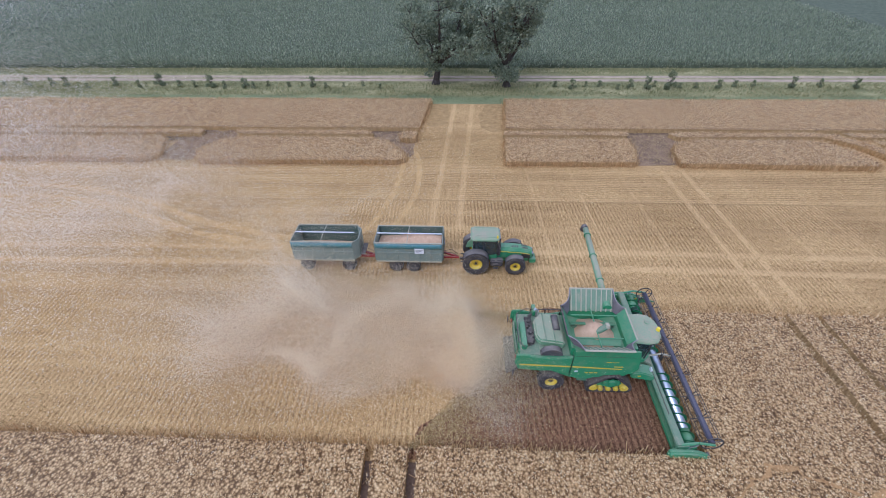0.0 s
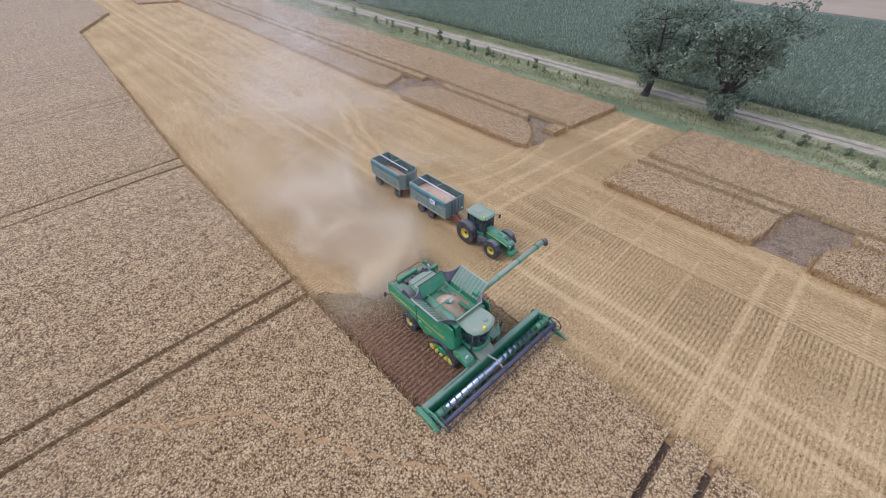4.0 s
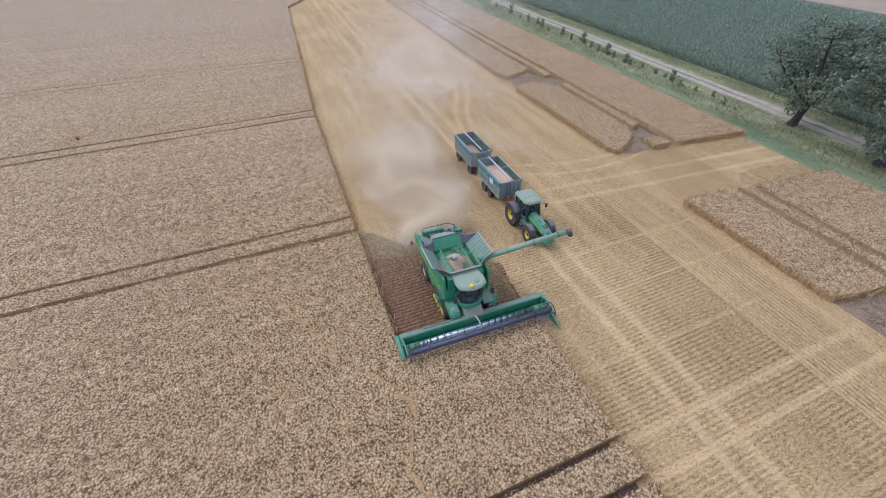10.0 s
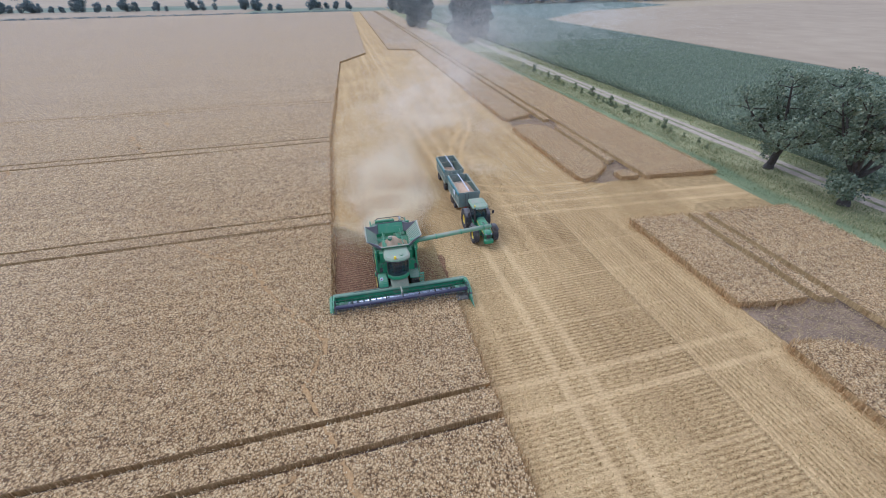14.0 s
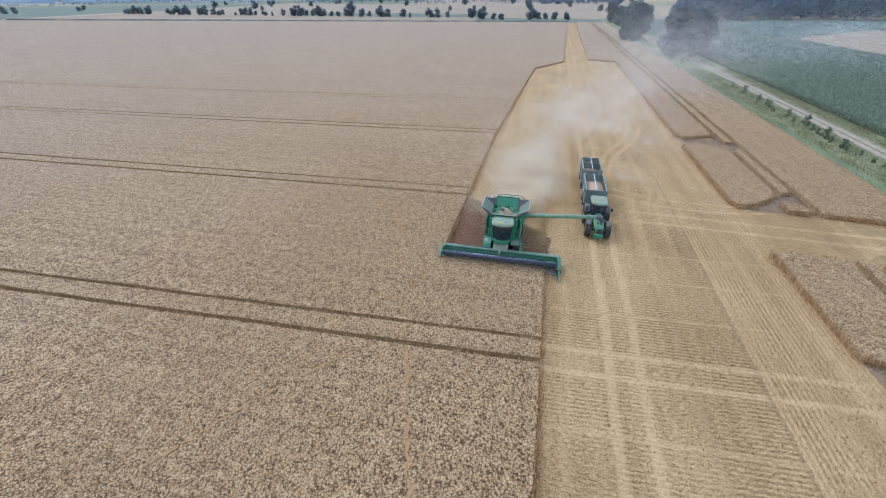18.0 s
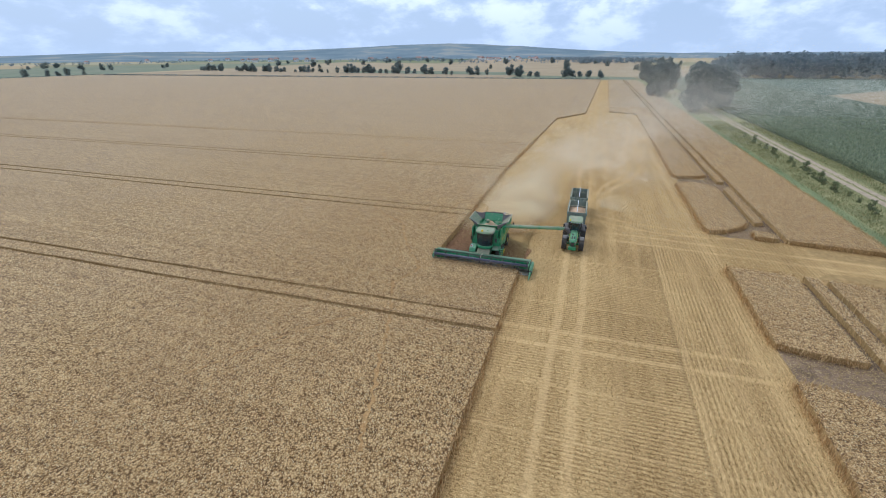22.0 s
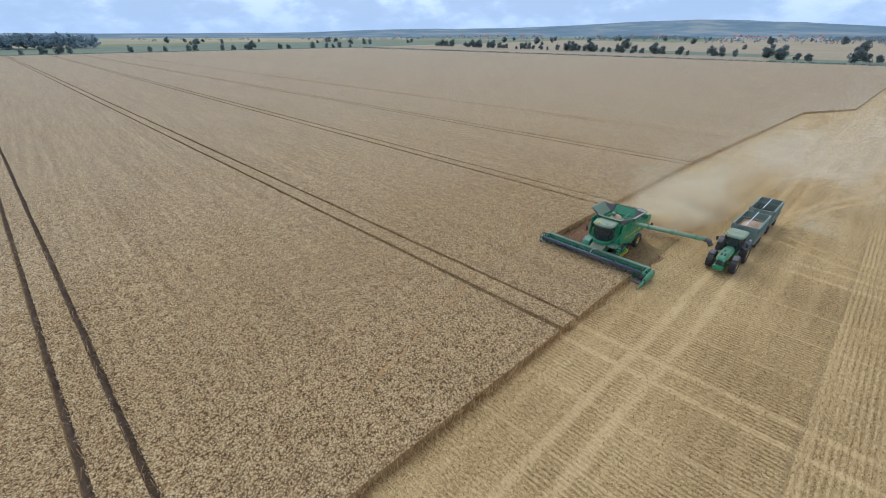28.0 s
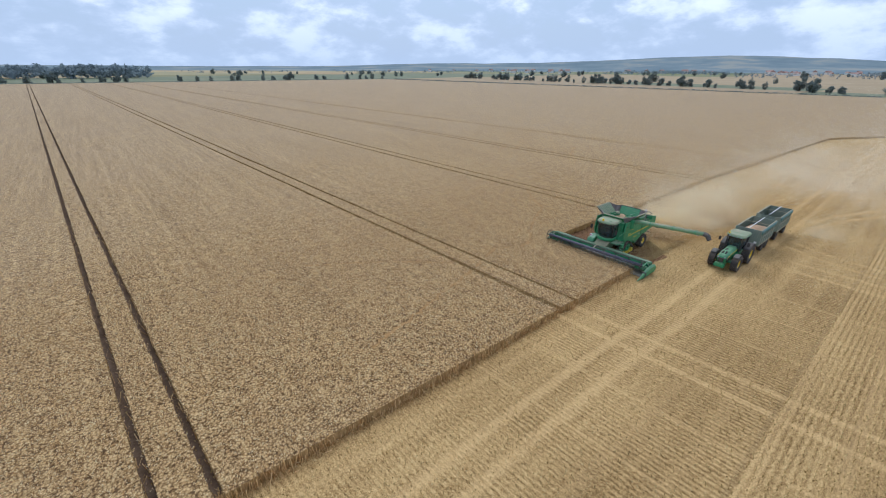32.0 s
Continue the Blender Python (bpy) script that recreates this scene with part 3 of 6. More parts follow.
def ear_pieces(base, length, width, r, low=0.45, high=1.45):
    n = len(base)
    q = blade_quads(base, length * r.uniform(0.7, 1.35, n), width * r.uniform(0.8, 1.5, n), r.uniform(low, high, n), r)
    return np.stack([(q[:, 0] + q[:, 1]) / 2, q[:, 2], q[:, 3]], 1)


def ears():
    """Ears in bunches with dark gaps between on the near crop; scattered ears further off."""
    r = np.random.default_rng(15)
    out = []
    for (x0, x1, y0, y1), pitch, m, wide, long in ((NEAR, 0.135, 3, 0.026, 0.1), ((-58, 70, 42, BACK + 0.2), 0.145, 3, 0.03, 0.105)):
        gx, gy = np.meshgrid(np.arange(x0, x1, pitch), np.arange(y0, y1, pitch))
        p = np.column_stack([gx.ravel(), gy.ravel()]) + r.uniform(-0.46, 0.46, (gx.size, 2)) * pitch
        p = p[off_trails(p, standing(p))]
        p = p + r.normal(0, 0.05, p.shape)
        h = np.array([noise.noise((a * 0.9, b * 0.9, 0.0)) for a, b in p])
        rim = np.minimum(p[:, 0] - x0, p[:, 1] - y0 if y0 < 0 else 99) / 22.0 + 0.5 * h
        k = r.random(len(p)) < np.clip(rim, 0.2, 1) * (0.9 + 0.4 * h)
        p, h = p[k], h[k]
        n = len(p) * m
        off = r.normal(0, wide, (n, 2))
        lift = 0.05 - 0.8 * np.linalg.norm(off, axis=1) + np.repeat(0.05 * h + r.uniform(-0.06, 0.06, len(p)), m)
        base = np.column_stack([np.repeat(p, m, 0) + off, WHEAT_H + np.clip(lift, -0.06, 0.2) + r.uniform(-0.03, 0.03, n)])
        out.append(ear_pieces(base, long, long * 0.5, r))
    for x0, x1, y0, y1, dens, length, width, out_near in ((-75, 90, -70, 20.8, 30, 0.14, 0.075, True), (-150, -50, 33, BACK + 0.2, 9, 0.32, 0.14, False)):
        p = scatter(x0, x1, y0, y1, dens, standing, r)
        if out_near:
            p = p[~((p[:, 0] > NEAR[0]) & (p[:, 0] < NEAR[1]) & (p[:, 1] > NEAR[2]) & (p[:, 1] < NEAR[3]))]
        h = np.array([noise.noise((a * 2.6, b * 2.6, 0.0)) for a, b in p])
        k = r.random(len(p)) < 0.66 + 0.5 * h
        p, h = p[k], h[k]
        if out_near:
            d = np.minimum.reduce([p[:, 0] - x0, x1 - p[:, 0], p[:, 1] - y0])
            k = r.random(len(p)) < np.clip(d / 50.0, 0, 1) ** 1.2
            p, h = p[k], h[k]
        n = len(p)
        out.append(ear_pieces(np.column_stack([p, WHEAT_H - 0.04 + r.uniform(-0.02, 0.14, n) + 0.14 * h]), length, width, r, 0.6, 1.5))
    return tagged(new("wheat_ears", quads_mesh("wheat_ears", np.concatenate(out), M_EARS)), "dense ripe wheat ears in pale brown", "wheat ears", kind="stuff")


NEAR = (-20, 66, -22, 20.9)
ears()


def edge_stalks():
    """Upright stalks along the cut edges."""
    r = np.random.default_rng(5)
    out = []
    for b in blocks:
        for (x0, y0), (x1, y1) in zip(b, b[1:] + b[:1]):
            d = math.hypot(x1 - x0, y1 - y0)
            rut = (abs(y1 - y0) > 30 and abs(y1 - y0) > abs(x1 - x0)) or (48.2 < min(y0, y1) and max(y0, y1) < 51.3)
            f = r.random(int(min(d, 400) * (6 if rut else 60)))
            p = np.column_stack([x0 + (x1 - x0) * f, y0 + (y1 - y0) * f]) + r.normal(0, 0.04 if rut else 0.2, (len(f), 2))
            p = p[(p[:, 0] > -70) & (p[:, 0] < 70) & (p[:, 1] > -30) & (p[:, 1] < 62.4)]
            if len(p):
                n = len(p)
                out.append(blade_quads(np.column_stack([p, np.zeros(n)]), r.uniform(0.3, 0.8, n), np.full(n, 0.045), np.abs(r.normal(0, 0.42, n)), r))
    return tagged(new("edge_stalks", quads_mesh("edge_stalks", np.concatenate(out), M_STALK)), "golden wheat stalks along the cut edges", "wheat stalks", kind="stuff")


edge_stalks()


def maize():
    r = np.random.default_rng(9)
    w, e, n, f = WEST - 20, 300, CORN, CORN_END
    # solid body below the leaves, its dark colour standing for shade between plants
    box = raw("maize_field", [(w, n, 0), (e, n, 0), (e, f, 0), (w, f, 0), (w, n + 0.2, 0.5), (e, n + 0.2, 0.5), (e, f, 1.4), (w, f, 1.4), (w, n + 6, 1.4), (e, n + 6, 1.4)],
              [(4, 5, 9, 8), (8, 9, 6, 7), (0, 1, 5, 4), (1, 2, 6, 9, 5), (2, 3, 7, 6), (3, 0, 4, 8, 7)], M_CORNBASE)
    tagged(new("maize_field", box), "tall dense green maize field, shade between plants painted in", "maize crop", kind="structure")
    xs_, ys_ = [], []
    for y in np.arange(CORN - 0.2, CORN_END - 0.5, 0.75):
        step = 0.3 if y < CORN + 22 else 0.55
        w = np.arange(-130, 90, step)
        xs_.append(w + r.normal(0, 0.06, len(w)))
        ys_.append(np.full(len(w), y) + r.normal(0, 0.05, len(w)))
    p = np.column_stack([np.concatenate(xs_), np.concatenate(ys_)])
    p = p[(p[:, 0] > -95) | (r.random(len(p)) < 0.5)]
    tall = 0.12 * np.array([noise.noise((a * 0.15, b * 0.15, 4.0)) for a, b in p])
    out = []
    for k in range(5):
        n = len(p)
        z = r.uniform(1.05, 1.6, n) + tall
        z[p[:, 1] < CORN + 1.4] = r.uniform(0.3, 1.6, (p[:, 1] < CORN + 1.4).sum())
        far = p[:, 1] > CORN + 22
        out.append(blade_quads(np.column_stack([p, z]), r.uniform(0.28, 0.55, n), np.where(far, 1.5, 1.0) * r.uniform(0.06, 0.12, n), r.uniform(0.2, 1.3, n), r))
    n = 9000
    f = np.column_stack([r.uniform(-130, 90, n), r.normal(CORN - 0.1, 0.12, n), 1.6 * np.sqrt(r.random(n))])
    out.append(blade_quads(f, r.uniform(0.3, 0.7, n), r.uniform(0.05, 0.1, n), r.uniform(0.1, 1.6, n), r))
    return tagged(new("maize_leaves", quads_mesh("maize_leaves", np.concatenate(out), M_CORN)), "arching green maize leaves and pale tassels", "maize leaves", kind="stuff")


maize()


def stubble_tufts():
    """Rows of short cut straw and loose straw on the near stubble."""
    r = np.random.default_rng(21)
    xr = np.arange(-45, 66, 0.33)
    out = []
    px, py = [], []
    for x in xr:
        y = np.arange(10.8, 35.2, 0.16)
        y = y[r.random(len(y)) < 0.72]
        px.append(x - (y - 15) * SLANT + r.normal(0, 0.085, len(y)))
        py.append(y + r.normal(0, 0.05, len(y)))
    for y in np.arange(35.3, 42.2, 0.33):
        x = np.arange(-45, 66, 0.16)
        x = x[r.random(len(x)) < 0.78]
        px.append(x)
        py.append(np.full(len(x), y) + r.normal(0, 0.04, len(x)))
    p = np.column_stack([np.concatenate(px), np.concatenate(py)])
    ok = ~standing(p) & ~((p[:, 0] > FRESH) & (p[:, 0] < KNIFE + 2) & (p[:, 1] < EDGE_A)) & (r.random(len(p)) < np.clip((p[:, 0] + 45) / 40, 0, 1))
    for c in (27.5, 25.4):
        ok &= (np.abs(p[:, 1] - c) > 0.4) | (r.random(len(p)) < 0.35)
    p = p[ok]
    n = len(p)
    out.append(blade_quads(np.column_stack([p, np.zeros(n)]), r.uniform(0.07, 0.13, n), r.uniform(0.04, 0.09, n), r.uniform(0.1, 0.9, n), r))
    q = np.column_stack([r.uniform(-24, 66, 60000), r.uniform(10.7, BACK, 60000)])
    q = q[~standing(q) & ~((q[:, 0] > FRESH) & (q[:, 1] < EDGE_A)) & ((q[:, 1] < 42.4) | ((q[:, 0] > LANE_L) & (q[:, 0] < LANE_R)))]
    yy = r.uniform(10.7, EDGE_A - 0.2, 12000)
    chaff = np.column_stack([FRESH - 1.6 + (yy - 10.6) * 0.8 + r.exponential(1.9, 12000), yy])
    side = np.column_stack([r.uniform(FRESH + 1.5, KNIFE, 5000), EDGE_A - r.exponential(0.7, 5000)])
    q = np.concatenate([q, chaff[chaff[:, 0] < KNIFE - 1], side[side[:, 1] > 12]])
    mud = np.column_stack([r.uniform(-36, 31, 46000), r.uniform(42.5, 51, 46000)])
    q = np.concatenate([q, mud[~standing(mud)]])
    n = len(q)
    out.append(blade_quads(np.column_stack([q, np.full(n, 0.05)]), r.uniform(0.07, 0.18, n), r.uniform(0.02, 0.045, n), r.uniform(1.1, 1.5, n), r))
    return tagged(new("stubble_straw", quads_mesh("stubble_straw", np.concatenate(out), M_STRAW)), "short cut straw and loose golden chaff", "straw", kind="stuff")


M_STRAW = blades("cut_straw", [(0.0, (0.3, 0.198, 0.0683)), (0.35, (0.44, 0.304, 0.11)), (0.75, (0.62, 0.447, 0.179)), (1.0, (0.8, 0.619, 0.294))])
stubble_tufts()


def fresh_tufts():
    r = np.random.default_rng(22)
    px, py = [], []
    for x in np.arange(FRESH - 0.8, KNIFE + 1.5, 0.3):
        y = np.arange(EDGE_B + 0.1, EDGE_A + 0.3, 0.14)
        y = y[r.random(len(y)) < 0.8]
        px.append(x - (y - 15) * SLANT + r.normal(0, 0.07, len(y)))
        py.append(y)
    p = np.column_stack([np.concatenate(px), np.concatenate(py)])
    p = p[r.random(len(p)) < np.clip((p[:, 0] - FRESH + 0.6 - 0.8 * (p[:, 1] - 10.6)) / 3, 0, 1) * np.clip((EDGE_A - p[:, 1]) / 1.5, 0, 1)]
    n = len(p)
    return tagged(new("fresh_stubble_straw", quads_mesh("fresh_stubble_straw", blade_quads(np.column_stack([p, np.zeros(n)]), r.uniform(0.08, 0.17, n), r.uniform(0.03, 0.07, n), r.uniform(0.05, 0.6, n), r), M_FRESHSTRAW)), "short brown stalks of freshly cut stubble", "straw", kind="stuff")


M_FRESHSTRAW = blades("fresh_straw", [(0.0, (0.1, 0.053, 0.026)), (0.6, (0.225, 0.13, 0.06)), (1.0, (0.45, 0.285, 0.13))])
fresh_tufts()


def verge_grass():
    r = np.random.default_rng(23)
    n = 110000
    q = np.column_stack([r.uniform(-120, 75, n), r.uniform(BACK + 0.1, CORN - 0.1, n)])
    q = q[~(((q[:, 1] > ROAD - 1.3) & (q[:, 1] < ROAD - 0.2)) | ((q[:, 1] > ROAD + 0.4) & (q[:, 1] < ROAD + 1.4)))]
    h = np.array([noise.noise((a * 0.25, b * 0.5, 3.0)) for a, b in q])
    lush = q[:, 1] < BACK + 2.6
    n = len(q)
    low = np.where((q[:, 1] > ROAD - 2.4) & (q[:, 1] < ROAD + 2.4), 0.4, 1.0)
    ln = low * np.where(lush, 0.13, 0.27) * (1 + 0.9 * h) * r.uniform(0.6, 1.4, n)
    g = blade_quads(np.column_stack([q, np.zeros(n)]), ln, r.uniform(0.025, 0.07, n), r.uniform(0.2, 1.2, n), r)
    tagged(new("verge_grass_blades", quads_mesh("verge_grass_blades", g[lush], M_LUSH)), "short green grass beside the wheat", "grass", kind="stuff")
    tagged(new("verge_weeds", quads_mesh("verge_weeds", g[~lush], M_BLADE)), "tall dry grass and weeds along the farm road", "weeds", kind="stuff")


M_LUSH = blades("lush_grass", [(0.0, (0.13, 0.16, 0.07)), (0.6, (0.255, 0.285, 0.125)), (1.0, (0.41, 0.41, 0.2))], tint=(0.2, 0.235, 0.105))
verge_grass()

# ---- machines: helpers and materials ----
M_GREEN = paint("machine_green", (0.027, 0.26, 0.095), 0.34, 0.38)
M_ROOF = paint("sun_faded_green", (0.16, 0.34, 0.165), 0.6, 0.72)
M_DECK = paint("dusty_green_deck", (0.035, 0.19, 0.085), 0.5, 0.5)
M_YELLOW = paint("machine_yellow", (0.72, 0.52, 0.02), 0.4, 0.25)
M_TYRE = paint("tyre_rubber", (0.022, 0.021, 0.024), 0.8, 0.4)
M_BLACK = paint("black_steel", (0.018, 0.018, 0.021), 0.55, 0.3)
M_GREY = paint("grey_plastic", (0.06, 0.058, 0.063), 0.6, 0.35)
M_FABRIC = paint("mauve_grey_rubber_sheet", (0.27, 0.235, 0.235), 0.75, 0.3)
M_STEEL = paint("bright_worn_steel", (0.62, 0.62, 0.64), 0.3, 0.12, 1.0)
M_REEL = paint("blue_grey_reel_steel", (0.04, 0.04, 0.075), 0.45, 0.18)
M_LIGHTEDGE = paint("pale_dusty_edge", (0.45, 0.41, 0.27), 0.75, 0.4)
M_TRAILER = paint("grey_green_trailer", (0.19, 0.245, 0.195), 0.5, 0.4)
M_TARP = paint("teal_tarpaulin", (0.06, 0.2, 0.2), 0.55, 0.3)
M_TRAILIN = paint("trailer_inside", (0.06, 0.11, 0.08), 0.6, 0.4)
M_RED = paint("red_drawbar_paint", (0.4, 0.03, 0.025), 0.45, 0.25)
M_WHITE = paint("white_paint", (0.75, 0.75, 0.73), 0.5, 0.15)
M_LAMP = paint("lamp_lens", (0.35, 0.36, 0.37), 0.15, 0.05)
M_AMBER = paint("amber_lens", (0.85, 0.62, 0.03), 0.2, 0.05)
M_GRAIN = plain("wheat_grain", (0.5, 0.31, 0.17), (0.66, 0.44, 0.27), 2.5, depth=0.01, fine=20.0)
_g = Nodes("cab_glass")
_g.bsdf.inputs["Transmission Weight"].default_value = 0.55
M_GLASS = _g.done((0.06, 0.09, 0.09), 0.08, 0.0, None, 0, 0.6)
M_SEAT = paint("dark_cab_inside", (0.03, 0.03, 0.03), 0.8, 0.1)


class Shape:
    """One mesh put together from simple solids."""

    def __init__(self):
        self.bm = bmesh.new()

    def face_list(self, verts, faces):
        vs = [self.bm.verts.new(v) for v in verts]
        for f in faces:
            try:
                self.bm.faces.new([vs[i] for i in f])
            except ValueError:
                pass
        return self

    def box(self, x0, x1, y0, y1, z0, z1, m=None):
        v = [Vector((x, y, z)) for z in (z0, z1) for y in (y0, y1) for x in (x0, x1)]
        if m is not None:
            v = [m @ p for p in v]
        return self.face_list(v, [(0, 2, 3, 1), (4, 5, 7, 6), (0, 1, 5, 4), (2, 6, 7, 3), (0, 4, 6, 2), (1, 3, 7, 5)])

    def loft(self, rings, close=True):
        """Rings of equal point count joined into a solid."""
        n = len(rings[0])
        v = [p for r in rings for p in r]
        f = []
        for k in range(len(rings) - 1):
            for i in range(n):
                j = (i + 1) % n
                f.append((k * n + i, k * n + j, (k + 1) * n + j, (k + 1) * n + i))
        if close:
            f += [tuple(range(n))[::-1], tuple(range((len(rings) - 1) * n, len(rings) * n))]
        return self.face_list(v, f)

    def side(self, poly, y0, y1):
        """A profile in x and z drawn out along y."""
        return self.loft([[(x, y0, z) for x, z in poly], [(x, y1, z) for x, z in poly]])

    def plan(self, poly, z0, z1):
        return self.loft([[(x, y, z0) for x, y in poly], [(x, y, z1) for x, y in poly]])

    def front(self, poly, x0, x1):
        """A profile in y and z drawn out along x."""
        return self.loft([[(x0, y, z) for y, z in poly], [(x1, y, z) for y, z in poly]])

    def cyl(self, a, b, r, r2=None, n=12):
        a, b = Vector(a), Vector(b)
        q = (b - a).to_track_quat("Z", "Y").to_matrix()
        r2 = r if r2 is None else r2
        c = [q @ Vector((math.cos(2 * math.pi * i / n), math.sin(2 * math.pi * i / n), 0)) for i in range(n)]
        return self.loft([[a + p * r for p in c], [b + p * r2 for p in c]])

    def tube(self, pts, r, n=6):
        for a, b in zip(pts, pts[1:]):
            self.cyl(a, b, r, n=n)
        return self

    def lathe(self, c, profile, n=28, axis="y"):
        """profile: (radius, offset along the axis), turned all round."""
        rings = []
        for i in range(n):
            t = 2 * math.pi * i / n
            rings.append([(c[0] + r * math.cos(t), c[1] + o, c[2] + r * math.sin(t)) if axis == "y" else (c[0] + r * math.cos(t), c[1] + r * math.sin(t), c[2] + o) for r, o in profile])
        rings.append(rings[0])
        return self.loft(rings, close=False)

    def plate(self, pts, thick):
        """A flat plate through the corner points, thick to both sides."""
        p = [Vector(q) for q in pts]
        nrm = (p[1] - p[0]).cross(p[2] - p[0]).normalized() * thick / 2
        return self.loft([[q - nrm for q in p], [q + nrm for q in p]])

    def bevel(self, w, seg=2):
        bmesh.ops.remove_doubles(self.bm, verts=self.bm.verts, dist=1e-5)
        e = [x for x in self.bm.edges if len(x.link_faces) == 2 and x.calc_face_angle(0) > 0.5]
        bmesh.ops.bevel(self.bm, geom=e, offset=w, segments=seg, affect="EDGES", clamp_overlap=True)
        return self

    def smooth(self):
        for f in self.bm.faces:
            f.smooth = True
        return self

    def mesh(self, name, material):
        bmesh.ops.recalc_face_normals(self.bm, faces=self.bm.faces)
        me = bpy.data.meshes.new(name)
        self.bm.to_mesh(me)
        self.bm.free()
        me.materials.append(material)
        return me


def part(name, shape, material, parent, label=""):
    me = shape.mesh(name, material) if isinstance(shape, Shape) else shape
    ob = new(name, me)
    ob.parent = parent
    return tagged(ob, label)


def thing(name, m, label, category, group=""):
    e = new(name)
    e.empty_display_size = 0.5
    e.matrix_world = m
    return tagged(e, label, category, group)


def wheel(parent, x, y, r, w, rim_r, rim_mat, out, lugs=20, name="wheel", deep=0.0):
    """A tyre with lugs, its rim and hub nuts; out: the side (+1 or -1 along y) on which the rim's dish is seen."""
    h = w / 2
    tyre = Shape().lathe((x, y, r), [(rim_r, -h * 0.8), (rim_r + 0.05, -h * 0.95), (r * 0.86, -h), (r - 0.05, -h * 0.93), (r - 0.045, 0.0), (r - 0.05, h * 0.93), (r * 0.86, h), (rim_r + 0.05, h * 0.95), (rim_r, h * 0.8)], 32)
    for i in range(lugs):
        for s in (-1, 1):
            t = 2 * math.pi * (i + 0.25 * s) / lugs
            m = pose(x, y, r) @ Matrix.Rotation(-t, 4, "Y") @ pose(r - 0.045, s * h * 0.5, 0, s * 32, 0, 0)
            tyre.box(-0.02, 0.045, -h * 0.52, h * 0.52, -0.035, 0.035, m)
    wh = part(name, tyre, M_TYRE, parent, "dusty black lugged tyre")
    o = out * h
    part("rim", Shape().lathe((x, y, r), [(rim_r, o * 0.78), (rim_r - 0.04, o * 0.82), (rim_r - 0.07, o * (0.5 - deep)), (rim_r * 0.55, o * (0.3 - deep)), (rim_r * 0.4, o * (0.42 - deep)), (0.02, o * (0.45 - deep)), (0.02, -o * 0.2), (rim_r, -o * 0.5)], 28).smooth(), rim_mat, wh)
    hub = Shape().cyl((x, y + o * (0.4 - deep), r), (x, y + o * (0.62 - deep), r), rim_r * 0.22, n=14)
    for i in range(8):
        t = 2 * math.pi * i / 8
        p = (x + rim_r * 0.34 * math.cos(t), y + o * (0.4 - deep), r + rim_r * 0.34 * math.sin(t))
        hub.cyl(p, (p[0], p[1] + out * 0.05, p[2]), 0.025, n=6)
    part("hub", hub, M_BLACK if rim_mat is M_YELLOW else M_GREY, wh)
    return wh


def mound(x0, x1, y0, y1, z, height, seed, n=22, peaks=((0.5, 0.5, 0.35),)):
    s = Shape()
    v = []
    for j in range(n + 1):
        for i in range(n + 1):
            u, w = i / n, j / n
            h = max(math.exp(-((u - a) ** 2 + (w - b) ** 2) / (2 * c * c)) for a, b, c in peaks)
            v.append((x0 + (x1 - x0) * u, y0 + (y1 - y0) * w, z + height * h + 0.03 * noise.noise((u * 9 + seed, w * 9, 0))))
    f = [(j * (n + 1) + i, j * (n + 1) + i + 1, (j + 1) * (n + 1) + i + 1, (j + 1) * (n + 1) + i) for j in range(n) for i in range(n)]
    return s.face_list(v, f).smooth()

M_TABLE = paint("dusty_table_steel", (0.12, 0.115, 0.1), 0.6, 0.5)
M_FEED = paint("chaff_covered_steel", (0.1, 0.18, 0.09), 0.7, 0.7, 0.0, (0.4, 0.32, 0.2))

# ---- the combine ----

